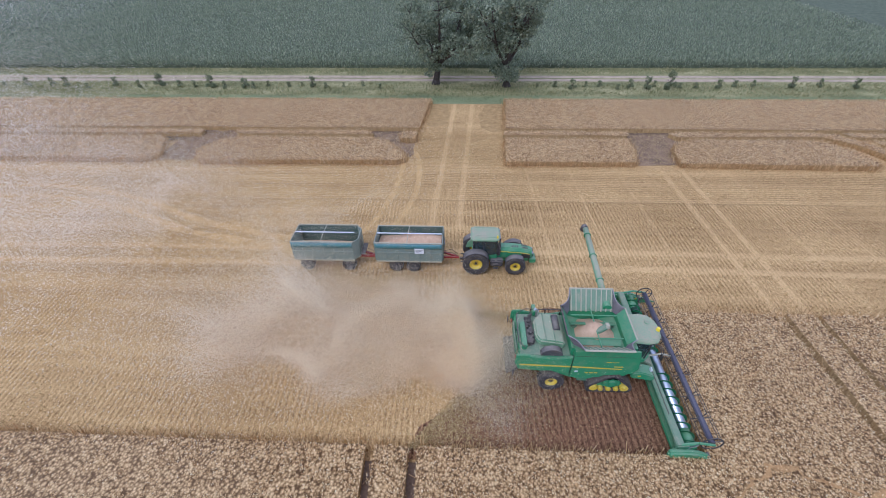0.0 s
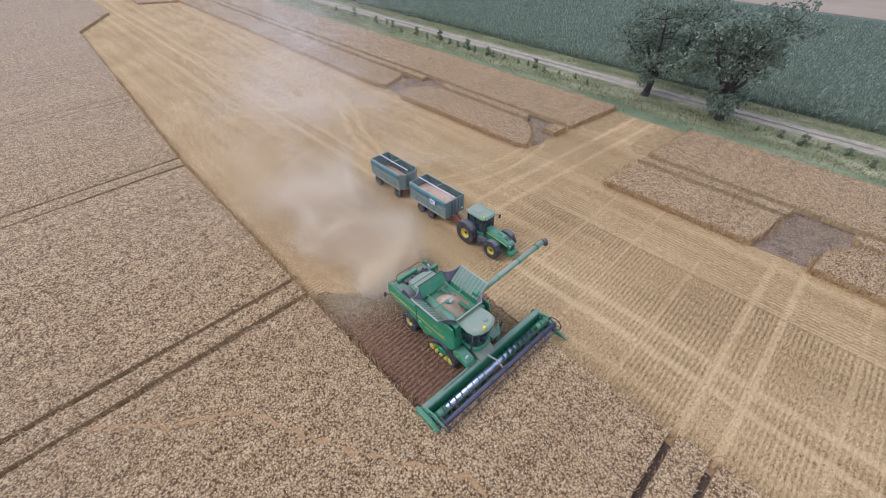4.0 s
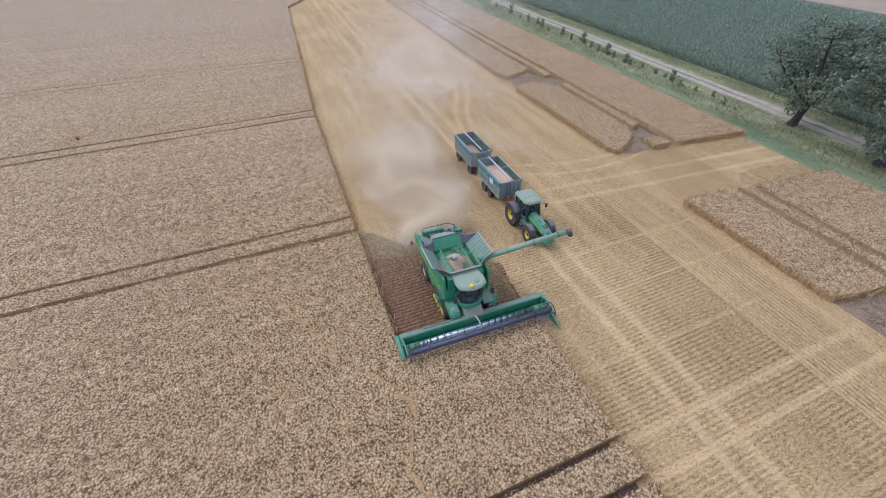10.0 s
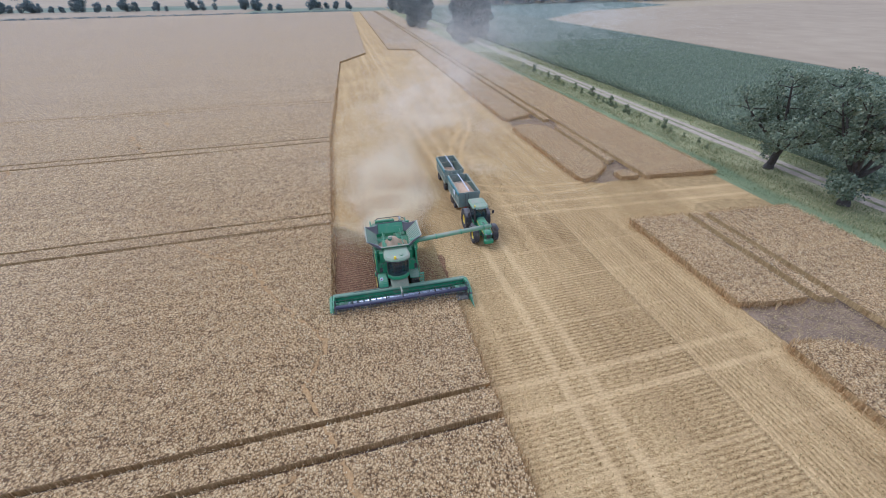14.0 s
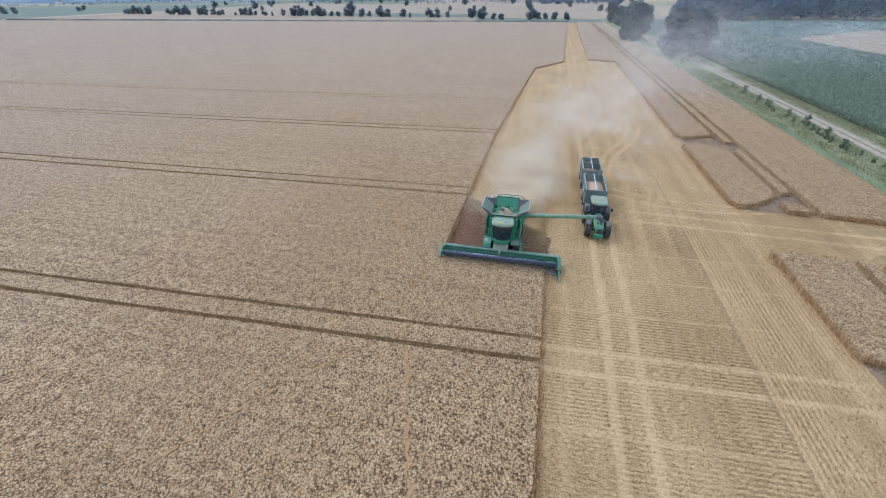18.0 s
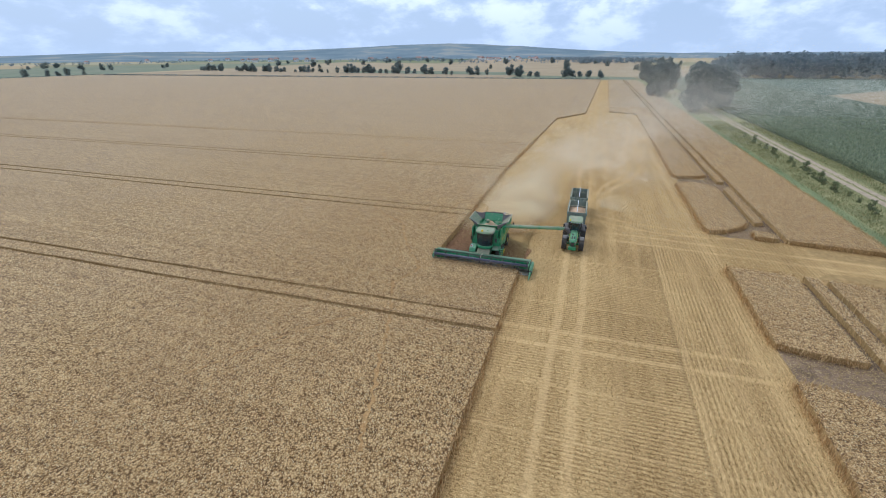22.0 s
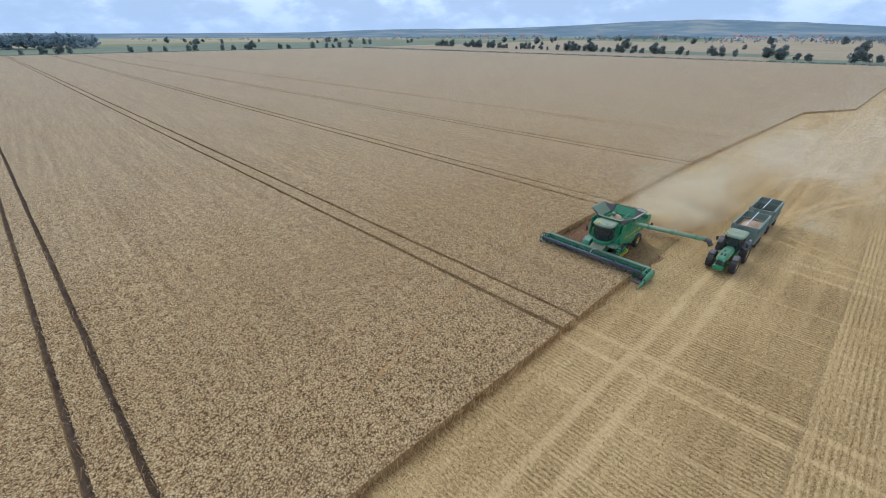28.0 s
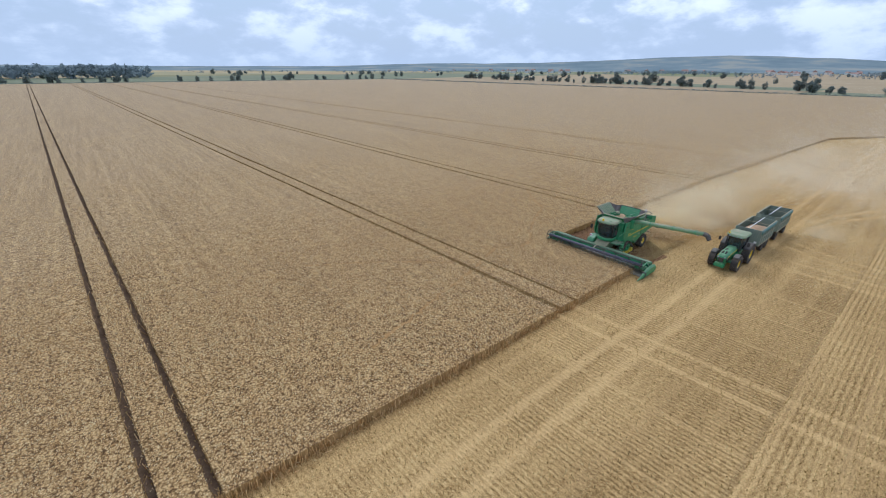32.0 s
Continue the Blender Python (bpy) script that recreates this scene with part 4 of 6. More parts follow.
def combine():
    c = thing("combine_harvester", pose(DRIVE, MID, 0), "green tracked combine harvester with open grain tank cutting wheat", "combine harvester")
    # hull, panels
    part("hull", Shape().side([(-6.3, 1.95), (-6.45, 2.7), (-6.3, 2.98), (-3.5, 2.98), (-3.4, 2.7), (-0.5, 2.7), (0.05, 2.7), (0.15, 1.75), (-0.2, 1.35), (-2.6, 1.0), (-3.4, 1.1), (-4.6, 1.7), (-5.6, 1.75)], -1.58, 1.58).bevel(0.05), M_GREEN, c)
    rear = [(-6.42, 1.98), (-6.66, 2.5), (-6.6, 3.2), (-6.1, 3.26), (-5.6, 3.12), (-4.6, 2.98), (-4.0, 3.02), (-3.47, 3.2), (-3.47, 1.52), (-3.8, 1.68), (-4.4, 1.88), (-5.2, 1.82)]
    fore = [(-3.44, 1.5), (-3.44, 3.72), (0.05, 3.78), (0.2, 3.2), (0.32, 2.2), (0.05, 1.75), (-0.9, 1.62), (-1.7, 1.5), (-2.3, 1.18), (-3.1, 1.2)]
    for s in (-1, 1):
        a, b = sorted((s * 1.585, s * 1.72))
        part("side_panel", Shape().side(rear, a, b).bevel(0.04), M_GREEN, c)
        p = part("side_panel", Shape().side(fore, a, b).bevel(0.04), M_GREEN, c)
        e0, e1 = sorted((s * 1.722, s * 1.728))
        part("stripe", Shape().side([(-6.35, 2.34), (-6.35, 2.46), (-3.5, 2.38), (-3.5, 2.27)], e0, e1), M_YELLOW, c, "thin yellow stripe")
        part("stripe", Shape().side([(-3.4, 2.27), (-3.4, 2.38), (-0.6, 2.23), (-0.6, 2.16)], e0, e1), M_YELLOW, c, "thin yellow stripe")
        part("lettering", Shape().box(-1.6, -1.3, e0, e1, 2.78, 2.84).box(-1.26, -0.9, e0, e1, 2.79, 2.82), M_YELLOW, p, "small yellow letter bars")
        part("lettering", Shape().box(-1.1, -0.62, e0, e1, 2.38, 2.45), M_YELLOW, p, "small yellow letter bars")
        part("lettering", Shape().box(-2.6, -2.42, e0, e1, 1.76, 1.84).box(-2.36, -2.14, e0, e1, 1.76, 1.84).box(-2.08, -1.9, e0, e1, 1.77, 1.85), M_YELLOW, p, "yellow letter bars")
        part("seam", Shape().box(-3.462, -3.448, a, b, 1.55, 3.2), M_BLACK, c)
        part("panel_groove", Shape().box(-3.4, 0.1, e0, e1, 3.28, 3.3), M_BLACK, p)
        part("marker_plate", Shape().box(-3.2, -3.02, e0, e1, 1.85, 1.97), M_WHITE, p, "small white plate")
    # engine deck behind the tank
    part("engine_deck", Shape().box(-6.35, -3.6, -1.5, 1.5, 2.985, 3.03), M_DECK, c)
    part("engine_cover", Shape().plan([(-5.25, -0.85), (-3.85, -1.05), (-3.85, 1.25), (-5.1, 1.25), (-5.45, 0.6), (-5.45, -0.5)], 3.0, 3.5).bevel(0.1), M_ROOF, c, "dusty pale green engine cover")
    part("cover_ridge", Shape().box(-4.9, -4.86, -0.9, 1.2, 3.5, 3.54).box(-4.4, -4.36, -1.0, 1.2, 3.5, 3.54), M_DECK, c)
    part("rotary_screen", Shape().cyl((-4.62, -1.5, 2.96), (-4.62, -1.2, 3.0), 0.62, n=30), M_GREY, c, "dark round cooling screen")
    part("tool_box", Shape().box(-6.25, -5.95, -1.2, 0.6, 3.03, 3.42).bevel(0.05), M_GREEN, c)
    eng = Shape().box(-5.9, -5.5, -0.8, 1.0, 3.03, 3.2)
    r = random.Random(3)
    for i in range(14):
        x, y = r.uniform(-5.85, -5.5), r.uniform(-0.9, 1.2)
        eng.cyl((x, y, 3.1), (x + r.uniform(-0.2, 0.2), y + r.uniform(-0.3, 0.3), 3.3), r.uniform(0.04, 0.1), n=7)
    part("engine", eng, M_BLACK, c)
    part("exhaust", Shape().cyl((-5.2, 1.05, 3.3), (-5.2, 1.05, 3.85), 0.09).cyl((-5.2, 1.05, 3.85), (-5.35, 1.05, 4.0), 0.09), M_STEEL, c)
    part("air_cleaner", Shape().cyl((-4.2, 0.9, 3.55), (-4.2, -0.1, 3.55), 0.2, n=14).smooth(), M_GREY, c)
    part("rear_rail", Shape().tube([(-3.7, 1.5, 3.05), (-3.7, 1.5, 3.5), (-5.9, 1.5, 3.5), (-6.4, 1.1, 3.48), (-6.45, -0.9, 3.45), (-6.1, -1.3, 3.4)], 0.03), M_BLACK, c, "black tube handrail")
    for x, y in ((-4.6, 1.5), (-5.5, 1.5), (-6.42, 0.2)):
        part("rail_post", Shape().cyl((x, y, 3.0), (x, y, 3.49), 0.022, n=6), M_BLACK, c)
    # chopper, tail
    part("chopper", Shape().side([(-6.35, 1.2), (-6.4, 1.95), (-5.3, 1.9), (-5.1, 1.1)], -1.2, 1.2).bevel(0.05), M_GREEN, c)
    part("tailboard", Shape().plate([(-6.3, -1.25, 1.3), (-6.3, 1.25, 1.3), (-7.0, 1.35, 0.95), (-7.0, -1.35, 0.95)], 0.04), M_BLACK, c)
    part("rear_door", Shape().side([(-6.52, 2.05), (-6.56, 2.9), (-6.48, 2.92), (-6.44, 2.05)], -1.1, 1.1).bevel(0.03), M_DECK, c)
    for s in (-1, 1):
        part("tail_light", Shape().box(-6.6, -6.54, s * 1.35 - 0.09, s * 1.35 + 0.09, 2.5, 2.68), M_RED, c, "red tail light")
        part("marker_arm", Shape().tube([(-6.4, s * 1.5, 1.9), (-6.7, s * 1.95, 2.0)], 0.025), M_BLACK, c)
        part("marker_board", Shape().box(-6.74, -6.7, s * 1.98 - 0.1, s * 1.98 + 0.1, 1.78, 2.2), M_GREY, c)
    # grain tank with raised covers
    for s in (-1, 1):
        part("tank_wall", Shape().box(-3.42, -0.48, *sorted((s * 1.36, s * 1.56)), 2.7, 3.64), M_GREEN, c)
    part("tank_wall", Shape().box(-0.5, 0.02, -1.36, 1.36, 2.7, 3.62), M_GREEN, c)
    part("tank_wall", Shape().box(-3.56, -3.4, -1.36, 1.36, 2.7, 3.52), M_GREEN, c)
    part("tank_floor", Shape().side([(-3.4, 3.2), (-2.0, 2.8), (-0.5, 3.2), (-0.5, 3.12), (-2.0, 2.72), (-3.4, 3.12)], -1.35, 1.35), M_GREEN, c)
    for nm, pts in (("tank_cover", [(-3.2, 1.35, 3.62), (-0.7, 1.35, 3.62), (-0.62, 2.3, 4.55), (-3.2, 2.3, 4.55)]),
                    ("tank_cover", [(-3.2, -1.35, 3.62), (-0.7, -1.35, 3.62), (-0.62, -2.25, 4.5), (-3.2, -2.25, 4.5)])):
        ob = part(nm, Shape().plate(pts, 0.04), M_DECK, c, "raised green tank cover with ribs")
        a, b, d, e = [Vector(p) for p in pts]
        for i in range(0, 9):
            f = 0.03 + 0.94 * i / 8
            lo, hi = a.lerp(b, f), e.lerp(d, f)
            inw = Vector((0, -math.copysign(0.045, a.y), 0.0))
            part("rib", Shape().tube([lo + inw, hi + inw], 0.035, 5), M_LIGHTEDGE, ob)
        part("rim_strip", Shape().tube([e, d], 0.055, 6), M_LIGHTEDGE, ob, "pale dusty edge strip")
    for nm, pts in (("tank_front", [(-0.5, -1.1, 3.6), (-0.5, 1.1, 3.6), (-0.1, 1.15, 4.12), (-0.1, -1.15, 4.12)]),
                    ("tank_rear", [(-3.42, -1.1, 3.5), (-3.42, 1.1, 3.5), (-3.88, 1.1, 4.3), (-3.88, -1.1, 4.3)])):
        ob = part(nm, Shape().plate(pts, 0.04), M_GREEN, c)
        part("rim_strip", Shape().tube([pts[2], pts[3]], 0.05, 6), M_LIGHTEDGE if nm == "tank_front" else M_BLACK, ob)
    for s in (-1, 1):
        t = 4.55 if s > 0 else 4.5
        w = 2.3 if s > 0 else 2.25
        for q in ([(-0.7, s * 1.35, 3.62), (-0.5, s * 1.1, 3.6), (-0.1, s * 1.15, 4.12), (-0.62, s * w, t)],
                  [(-3.2, s * 1.35, 3.62), (-3.42, s * 1.1, 3.5), (-3.88, s * 1.1, 4.3), (-3.2, s * w, t)]):
            sh = Shape()
            a, b, d, e = [Vector(p) for p in q]
            n = 6
            v = []
            for j in range(n + 1):
                for i in range(n + 1):
                    p = a.lerp(b, i / n).lerp(e.lerp(d, i / n), j / n)
                    sag = 0.16 * math.sin(math.pi * i / n) * (j / n)
                    v.append(p + Vector((-0.9 * sag * math.copysign(1, p.x + 2), -s * sag, -0.6 * sag)))
            f = [(j * (n + 1) + i, j * (n + 1) + i + 1, (j + 1) * (n + 1) + i + 1, (j + 1) * (n + 1) + i) for j in range(n) for i in range(n)]
            sh.face_list(v, f)
            bmesh.ops.solidify(sh.bm, geom=sh.bm.faces[:], thickness=0.02)
            part("sheet_rim", Shape().tube([v[n * (n + 1) + i] for i in range(n + 1)], 0.03, 6), M_FABRIC, c, "pale mauve rim of the tank extension")
            part("corner_sheet", sh.smooth(), M_FABRIC, c, "mauve-grey sagging rubber corner sheet")
    part("grain", mound(-3.2, -0.7, -1.25, 1.25, 2.9, 1.05, 1, peaks=((0.6, 0.5, 0.12), (0.5, 0.5, 0.25))), M_GRAIN, c, "heap of pale reddish wheat grain")
    part("fill_auger", Shape().cyl((-2.5, -0.3, 3.1), (-1.5, -0.25, 4.15), 0.17, n=14).smooth(), M_DECK, c)
    part("auger_mouth", Shape().box(-1.62, -1.38, -0.42, -0.08, 4.05, 4.28).bevel(0.04), M_LIGHTEDGE, c)
    for i, (y, z) in enumerate(((0.75, 3.9), (-0.8, 3.75))):
        part("tank_brace", Shape().tube([(-3.3, y, z), (-0.65, y, z)], 0.04), M_GREEN, c)
    part("tank_brace", Shape().tube([(-2.0, -1.4, 3.75), (-2.0, 1.4, 3.75)], 0.04), M_GREEN, c)
    part("cross_auger", Shape().cyl((-3.2, 0.55, 3.0), (-0.7, 0.55, 3.0), 0.16, n=12).smooth(), M_DECK, c)
    part("auger_shield", Shape().plate([(-3.3, 0.75, 3.3), (-0.7, 0.75, 3.3), (-0.7, 0.35, 3.55), (-3.3, 0.35, 3.55)], 0.03), M_GREEN, c)
    part("auger_shield", Shape().plate([(-3.3, -0.95, 3.3), (-0.7, -0.95, 3.3), (-0.7, -0.6, 3.5), (-3.3, -0.6, 3.5)], 0.03), M_GREEN, c)
    part("tank_screen", Shape().plate([(-3.3, 0.2, 3.2), (-3.3, 1.2, 3.3), (-3.7, 1.1, 4.0), (-3.7, 0.2, 4.0)], 0.03), M_ROOF, c)
    # cab
    cabin = [(-0.15, -0.88), (0.9, -0.86), (1.25, -0.55), (1.38, 0.0), (1.25, 0.55), (0.9, 0.86), (-0.15, 0.88)]
    part("cab_glass", Shape().loft([[(x * 0.93, y * 0.9, 2.02) for x, y in cabin], [(x, y, 2.9) for x, y in cabin], [(x * 0.97, y * 0.95, 3.62) for x, y in cabin]]), M_GLASS, c, "dark tinted curved cab window")
    part("driver_seat", Shape().box(0.15, 0.6, -0.25, 0.25, 2.1, 2.5).box(0.1, 0.22, -0.25, 0.25, 2.5, 3.0).bevel(0.04), M_SEAT, c)
    roof = [(-0.35, -0.98), (0.7, -1.08), (1.2, -0.98), (1.48, -0.55), (1.58, 0.0), (1.48, 0.55), (1.2, 0.98), (0.7, 1.08), (-0.35, 0.98)]
    part("cab_roof", Shape().loft([[(x, y, 3.62) for x, y in roof], [(x * 1.01, y * 1.01, 3.74) for x, y in roof], [(x * 0.92, y * 0.9, 3.88) for x, y in roof]]).bevel(0.03), M_ROOF, c, "faded dusty green cab roof")
    part("lamp_bar", Shape().loft([[(x * 1.0, y * 0.97, 3.53) for x, y in roof[1:-1]], [(x * 1.0, y * 0.97, 3.615) for x, y in roof[1:-1]]]), M_BLACK, c)
    for i in range(6):
        y = -0.75 + 0.3 * i
        part("work_light", Shape().box(1.42 - abs(y) * 0.3, 1.52 - abs(y) * 0.3, y - 0.08, y + 0.08, 3.54, 3.62), M_LAMP, c, "small clear work light")
    for x, y in ((-0.12, -0.87), (-0.12, 0.87), (0.95, -0.84), (0.95, 0.84)):
        part("pillar", Shape().tube([(x, y * 0.94, 2.0), (x * 1.02, y * 1.02, 2.9), (x, y, 3.62)], 0.04), M_BLACK, c)
    part("cab_skirt", Shape().loft([[(x * 1.02, y * 1.0, 1.72) for x, y in cabin], [(x * 1.06, y * 1.05, 1.9) for x, y in cabin], [(x * 1.04, y * 1.03, 2.05) for x, y in cabin]]).bevel(0.02), M_GREEN, c)
    part("beacon", Shape().cyl((1.38, -0.22, 3.86), (1.38, -0.22, 4.06), 0.12, 0.1, 14), M_AMBER, c, "amber warning beacon")
    part("antenna", Shape().lathe((0.95, 0.35, 3.86), [(0.02, 0.0), (0.16, 0.02), (0.15, 0.07), (0.02, 0.09)], 18, "z").smooth(), M_ROOF, c, "round green receiver")
    for s in (-1, 1):
        part("mirror_arm", Shape().tube([(1.1, s * 0.95, 3.55), (1.45, s * 1.35, 3.5), (1.45, s * 1.4, 3.1)], 0.02), M_BLACK, c)
        part("mirror", Shape().box(1.4, 1.46, s * 1.4 - 0.12, s * 1.4 + 0.12, 2.75, 3.2).bevel(0.02), M_BLACK, c)
    part("feeder_house", Shape().side([(0.1, 1.85), (0.75, 1.9), (1.75, 1.22), (1.75, 0.42), (0.1, 1.0)], -0.72, 0.72).bevel(0.04), M_FEED, c, "feeder house under pale chaff and dust")
    part("feeder_roller", Shape().cyl((0.95, -0.55, 1.82), (0.95, 0.55, 1.82), 0.1), M_GREEN, c)
    for i in range(3):
        part("front_light", Shape().cyl((1.2, -0.35 + 0.35 * i, 1.72), (1.28, -0.35 + 0.35 * i, 1.72), 0.07), M_LAMP, c)
    part("front_fender", Shape().side([(0.1, 1.35), (0.1, 1.75), (0.5, 1.9), (1.35, 1.6), (1.5, 1.25), (1.3, 1.12)], -1.7, -0.95).bevel(0.06), M_GREEN, c)
    part("fender_badge", Shape().box(0.45, 0.62, -1.704, -1.7, 1.5, 1.62), M_YELLOW, c, "small yellow mark")
    part("platform", Shape().box(-0.1, 1.3, 0.92, 1.75, 1.66, 1.74), M_DECK, c)
    part("platform_panel", Shape().side([(-0.1, 1.0), (-0.1, 1.66), (0.5, 1.66), (0.3, 1.0)], 1.62, 1.74).bevel(0.02), M_GREEN, c)
    part("platform_rail", Shape().tube([(1.25, 1.7, 1.7), (1.25, 1.7, 2.7), (0.2, 1.7, 2.75), (0.2, 1.7, 1.7)], 0.025), M_GREEN, c)
    lad = Shape()
    for y in (1.78, 2.12):
        lad.tube([(0.85, y, 0.45), (0.85, y, 1.75)], 0.03)
    for z in (0.5, 0.8, 1.1, 1.4, 1.7):
        lad.box(0.72, 0.98, 1.78, 2.12, z - 0.02, z + 0.02)
    part("ladder", lad, M_GREEN, c, "green boarding ladder")
    part("warning_sign", Shape().cyl((1.15, -1.45, 1.9), (1.2, -1.45, 1.9), 0.14, n=18), M_WHITE, c, "round red and white sign")
    part("warning_stripe", Shape().cyl((1.2, -1.45, 1.9), (1.21, -1.45, 1.9), 0.06, n=14), M_RED, c)
    # tracks
    for s in (-1, 1):
        y0, y1 = sorted((s * 1.12, s * 1.8))
        outer = [(-1.95, 0.0), (0.05, 0.0), (0.3, 0.1), (0.4, 0.38), (0.28, 0.66), (-0.45, 1.42), (-0.9, 1.56), (-1.35, 1.42), (-2.18, 0.66), (-2.3, 0.38), (-2.2, 0.1)]
        cx, cz = -0.95, 0.6
        inner = [(cx + (x - cx) * 0.83, cz + (z - cz) * 0.74) for x, z in outer]
        belt = Shape()
        n = len(outer)
        for i in range(n):
            j = (i + 1) % n
            belt.loft([[(outer[i][0], y, outer[i][1]), (outer[j][0], y, outer[j][1]), (inner[j][0], y, inner[j][1]), (inner[i][0], y, inner[i][1])] for y in (y0, y1)])
            d = math.hypot(outer[j][0] - outer[i][0], outer[j][1] - outer[i][1])
            k = max(1, int(d / 0.17))
            ang = math.degrees(math.atan2(outer[j][1] - outer[i][1], outer[j][0] - outer[i][0]))
            for q in range(k):
                f = (q + 0.5) / k
                m = pose(outer[i][0] + (outer[j][0] - outer[i][0]) * f, 0, outer[i][1] + (outer[j][1] - outer[i][1]) * f, 0, -ang, 0)
                belt.box(-0.035, 0.035, y0, y1, -0.035 if outer[i][1] > 0.01 or outer[j][1] > 0.01 else 0.0, 0.01, m)
        tr = part("track", belt, M_TYRE, c, "black rubber crawler belt")
        yo = s * 1.8
        part("drive_wheel", Shape().cyl((-0.9, s * 1.2, 0.98), (-0.9, yo, 0.98), 0.46, n=20).cyl((-0.9, yo, 0.98), (-0.9, s * 1.9, 0.98), 0.2, n=14), M_GREEN, tr, "green drive wheel")
        for x, z, r in ((-1.85, 0.4, 0.25), (-0.05, 0.4, 0.25), (-1.4, 0.29, 0.15), (-0.95, 0.29, 0.15), (-0.5, 0.29, 0.15)):
            part("roller", Shape().lathe((x, yo, z), [(r, -0.5 * s), (r, 0.0), (r - 0.04, 0.03 * s), (r * 0.45, -0.02 * s), (0.1, 0.05 * s), (0.01, 0.05 * s), (0.01, -0.5 * s)], 20), M_YELLOW, tr, "yellow track roller")
        part("track_frame", Shape().side([(-2.0, 0.4), (-0.9, 1.1), (0.1, 0.4), (-0.9, 0.3)], *sorted((s * 1.25, s * 1.6))), M_GREEN, tr)
        wheel(c, -4.36, s * 1.5, 0.77, 0.58, 0.36, M_YELLOW, s, 18, "rear_wheel")
    part("rear_axle", Shape().box(-4.5, -4.2, -1.3, 1.3, 0.65, 0.95).cyl((-4.36, -1.4, 0.77), (-4.36, 1.4, 0.77), 0.12), M_GREEN, c)
    part("belly", Shape().side([(-5.2, 1.2), (-3.0, 0.75), (-0.3, 0.8), (0.1, 1.4), (-5.2, 1.8)], -1.0, 1.0), M_BLACK, c)
    for s in (-1, 1):
        part("fuel_step", Shape().box(-2.9, -2.35, *sorted((s * 1.3, s * 1.7)), 0.95, 1.25).bevel(0.03), M_DECK, c)
    # unloading auger swung out
    a = math.radians(89)
    base = Vector((-1.0, 1.72, 3.85))
    d = Vector((math.cos(a), math.sin(a), 0.085))
    tip = base + d * 6.8
    au = part("unloading_auger", Shape().cyl(base, tip, 0.21, 0.19, 18).smooth(), M_ROOF, c, "long green unloading auger tube swung out")
    part("elbow", Shape().cyl((-1.0, 1.72, 3.0), base + Vector((0, 0, 0.05)), 0.26, n=16).cyl(base - d * 0.3, base + d * 0.35, 0.25, n=16), M_GREEN, au)
    for f in (0.28, 0.6, 0.9):
        p = base + d * 6.8 * f
        part("clamp_ring", Shape().cyl(p - d * 0.03, p + d * 0.03, 0.245, n=18), M_GREEN, au)
    part("spout", Shape().cyl(tip, tip + d * 0.35 + Vector((0, 0, -0.1)), 0.22, 0.21, 14).cyl(tip + d * 0.3 + Vector((0, 0, -0.05)), tip + d * 0.55 + Vector((0, 0, -0.5)), 0.22, 0.2, 14), M_GREY, au, "grey rubber spout")
    part("auger_light", Shape().box(tip.x - 0.06, tip.x + 0.06, tip.y - 0.5, tip.y - 0.38, tip.z - 0.3, tip.z - 0.2), M_LAMP, au)
    part("auger_cradle", Shape().box(-5.4, -5.2, 1.3, 1.9, 3.1, 3.5), M_GREEN, c)


combine()


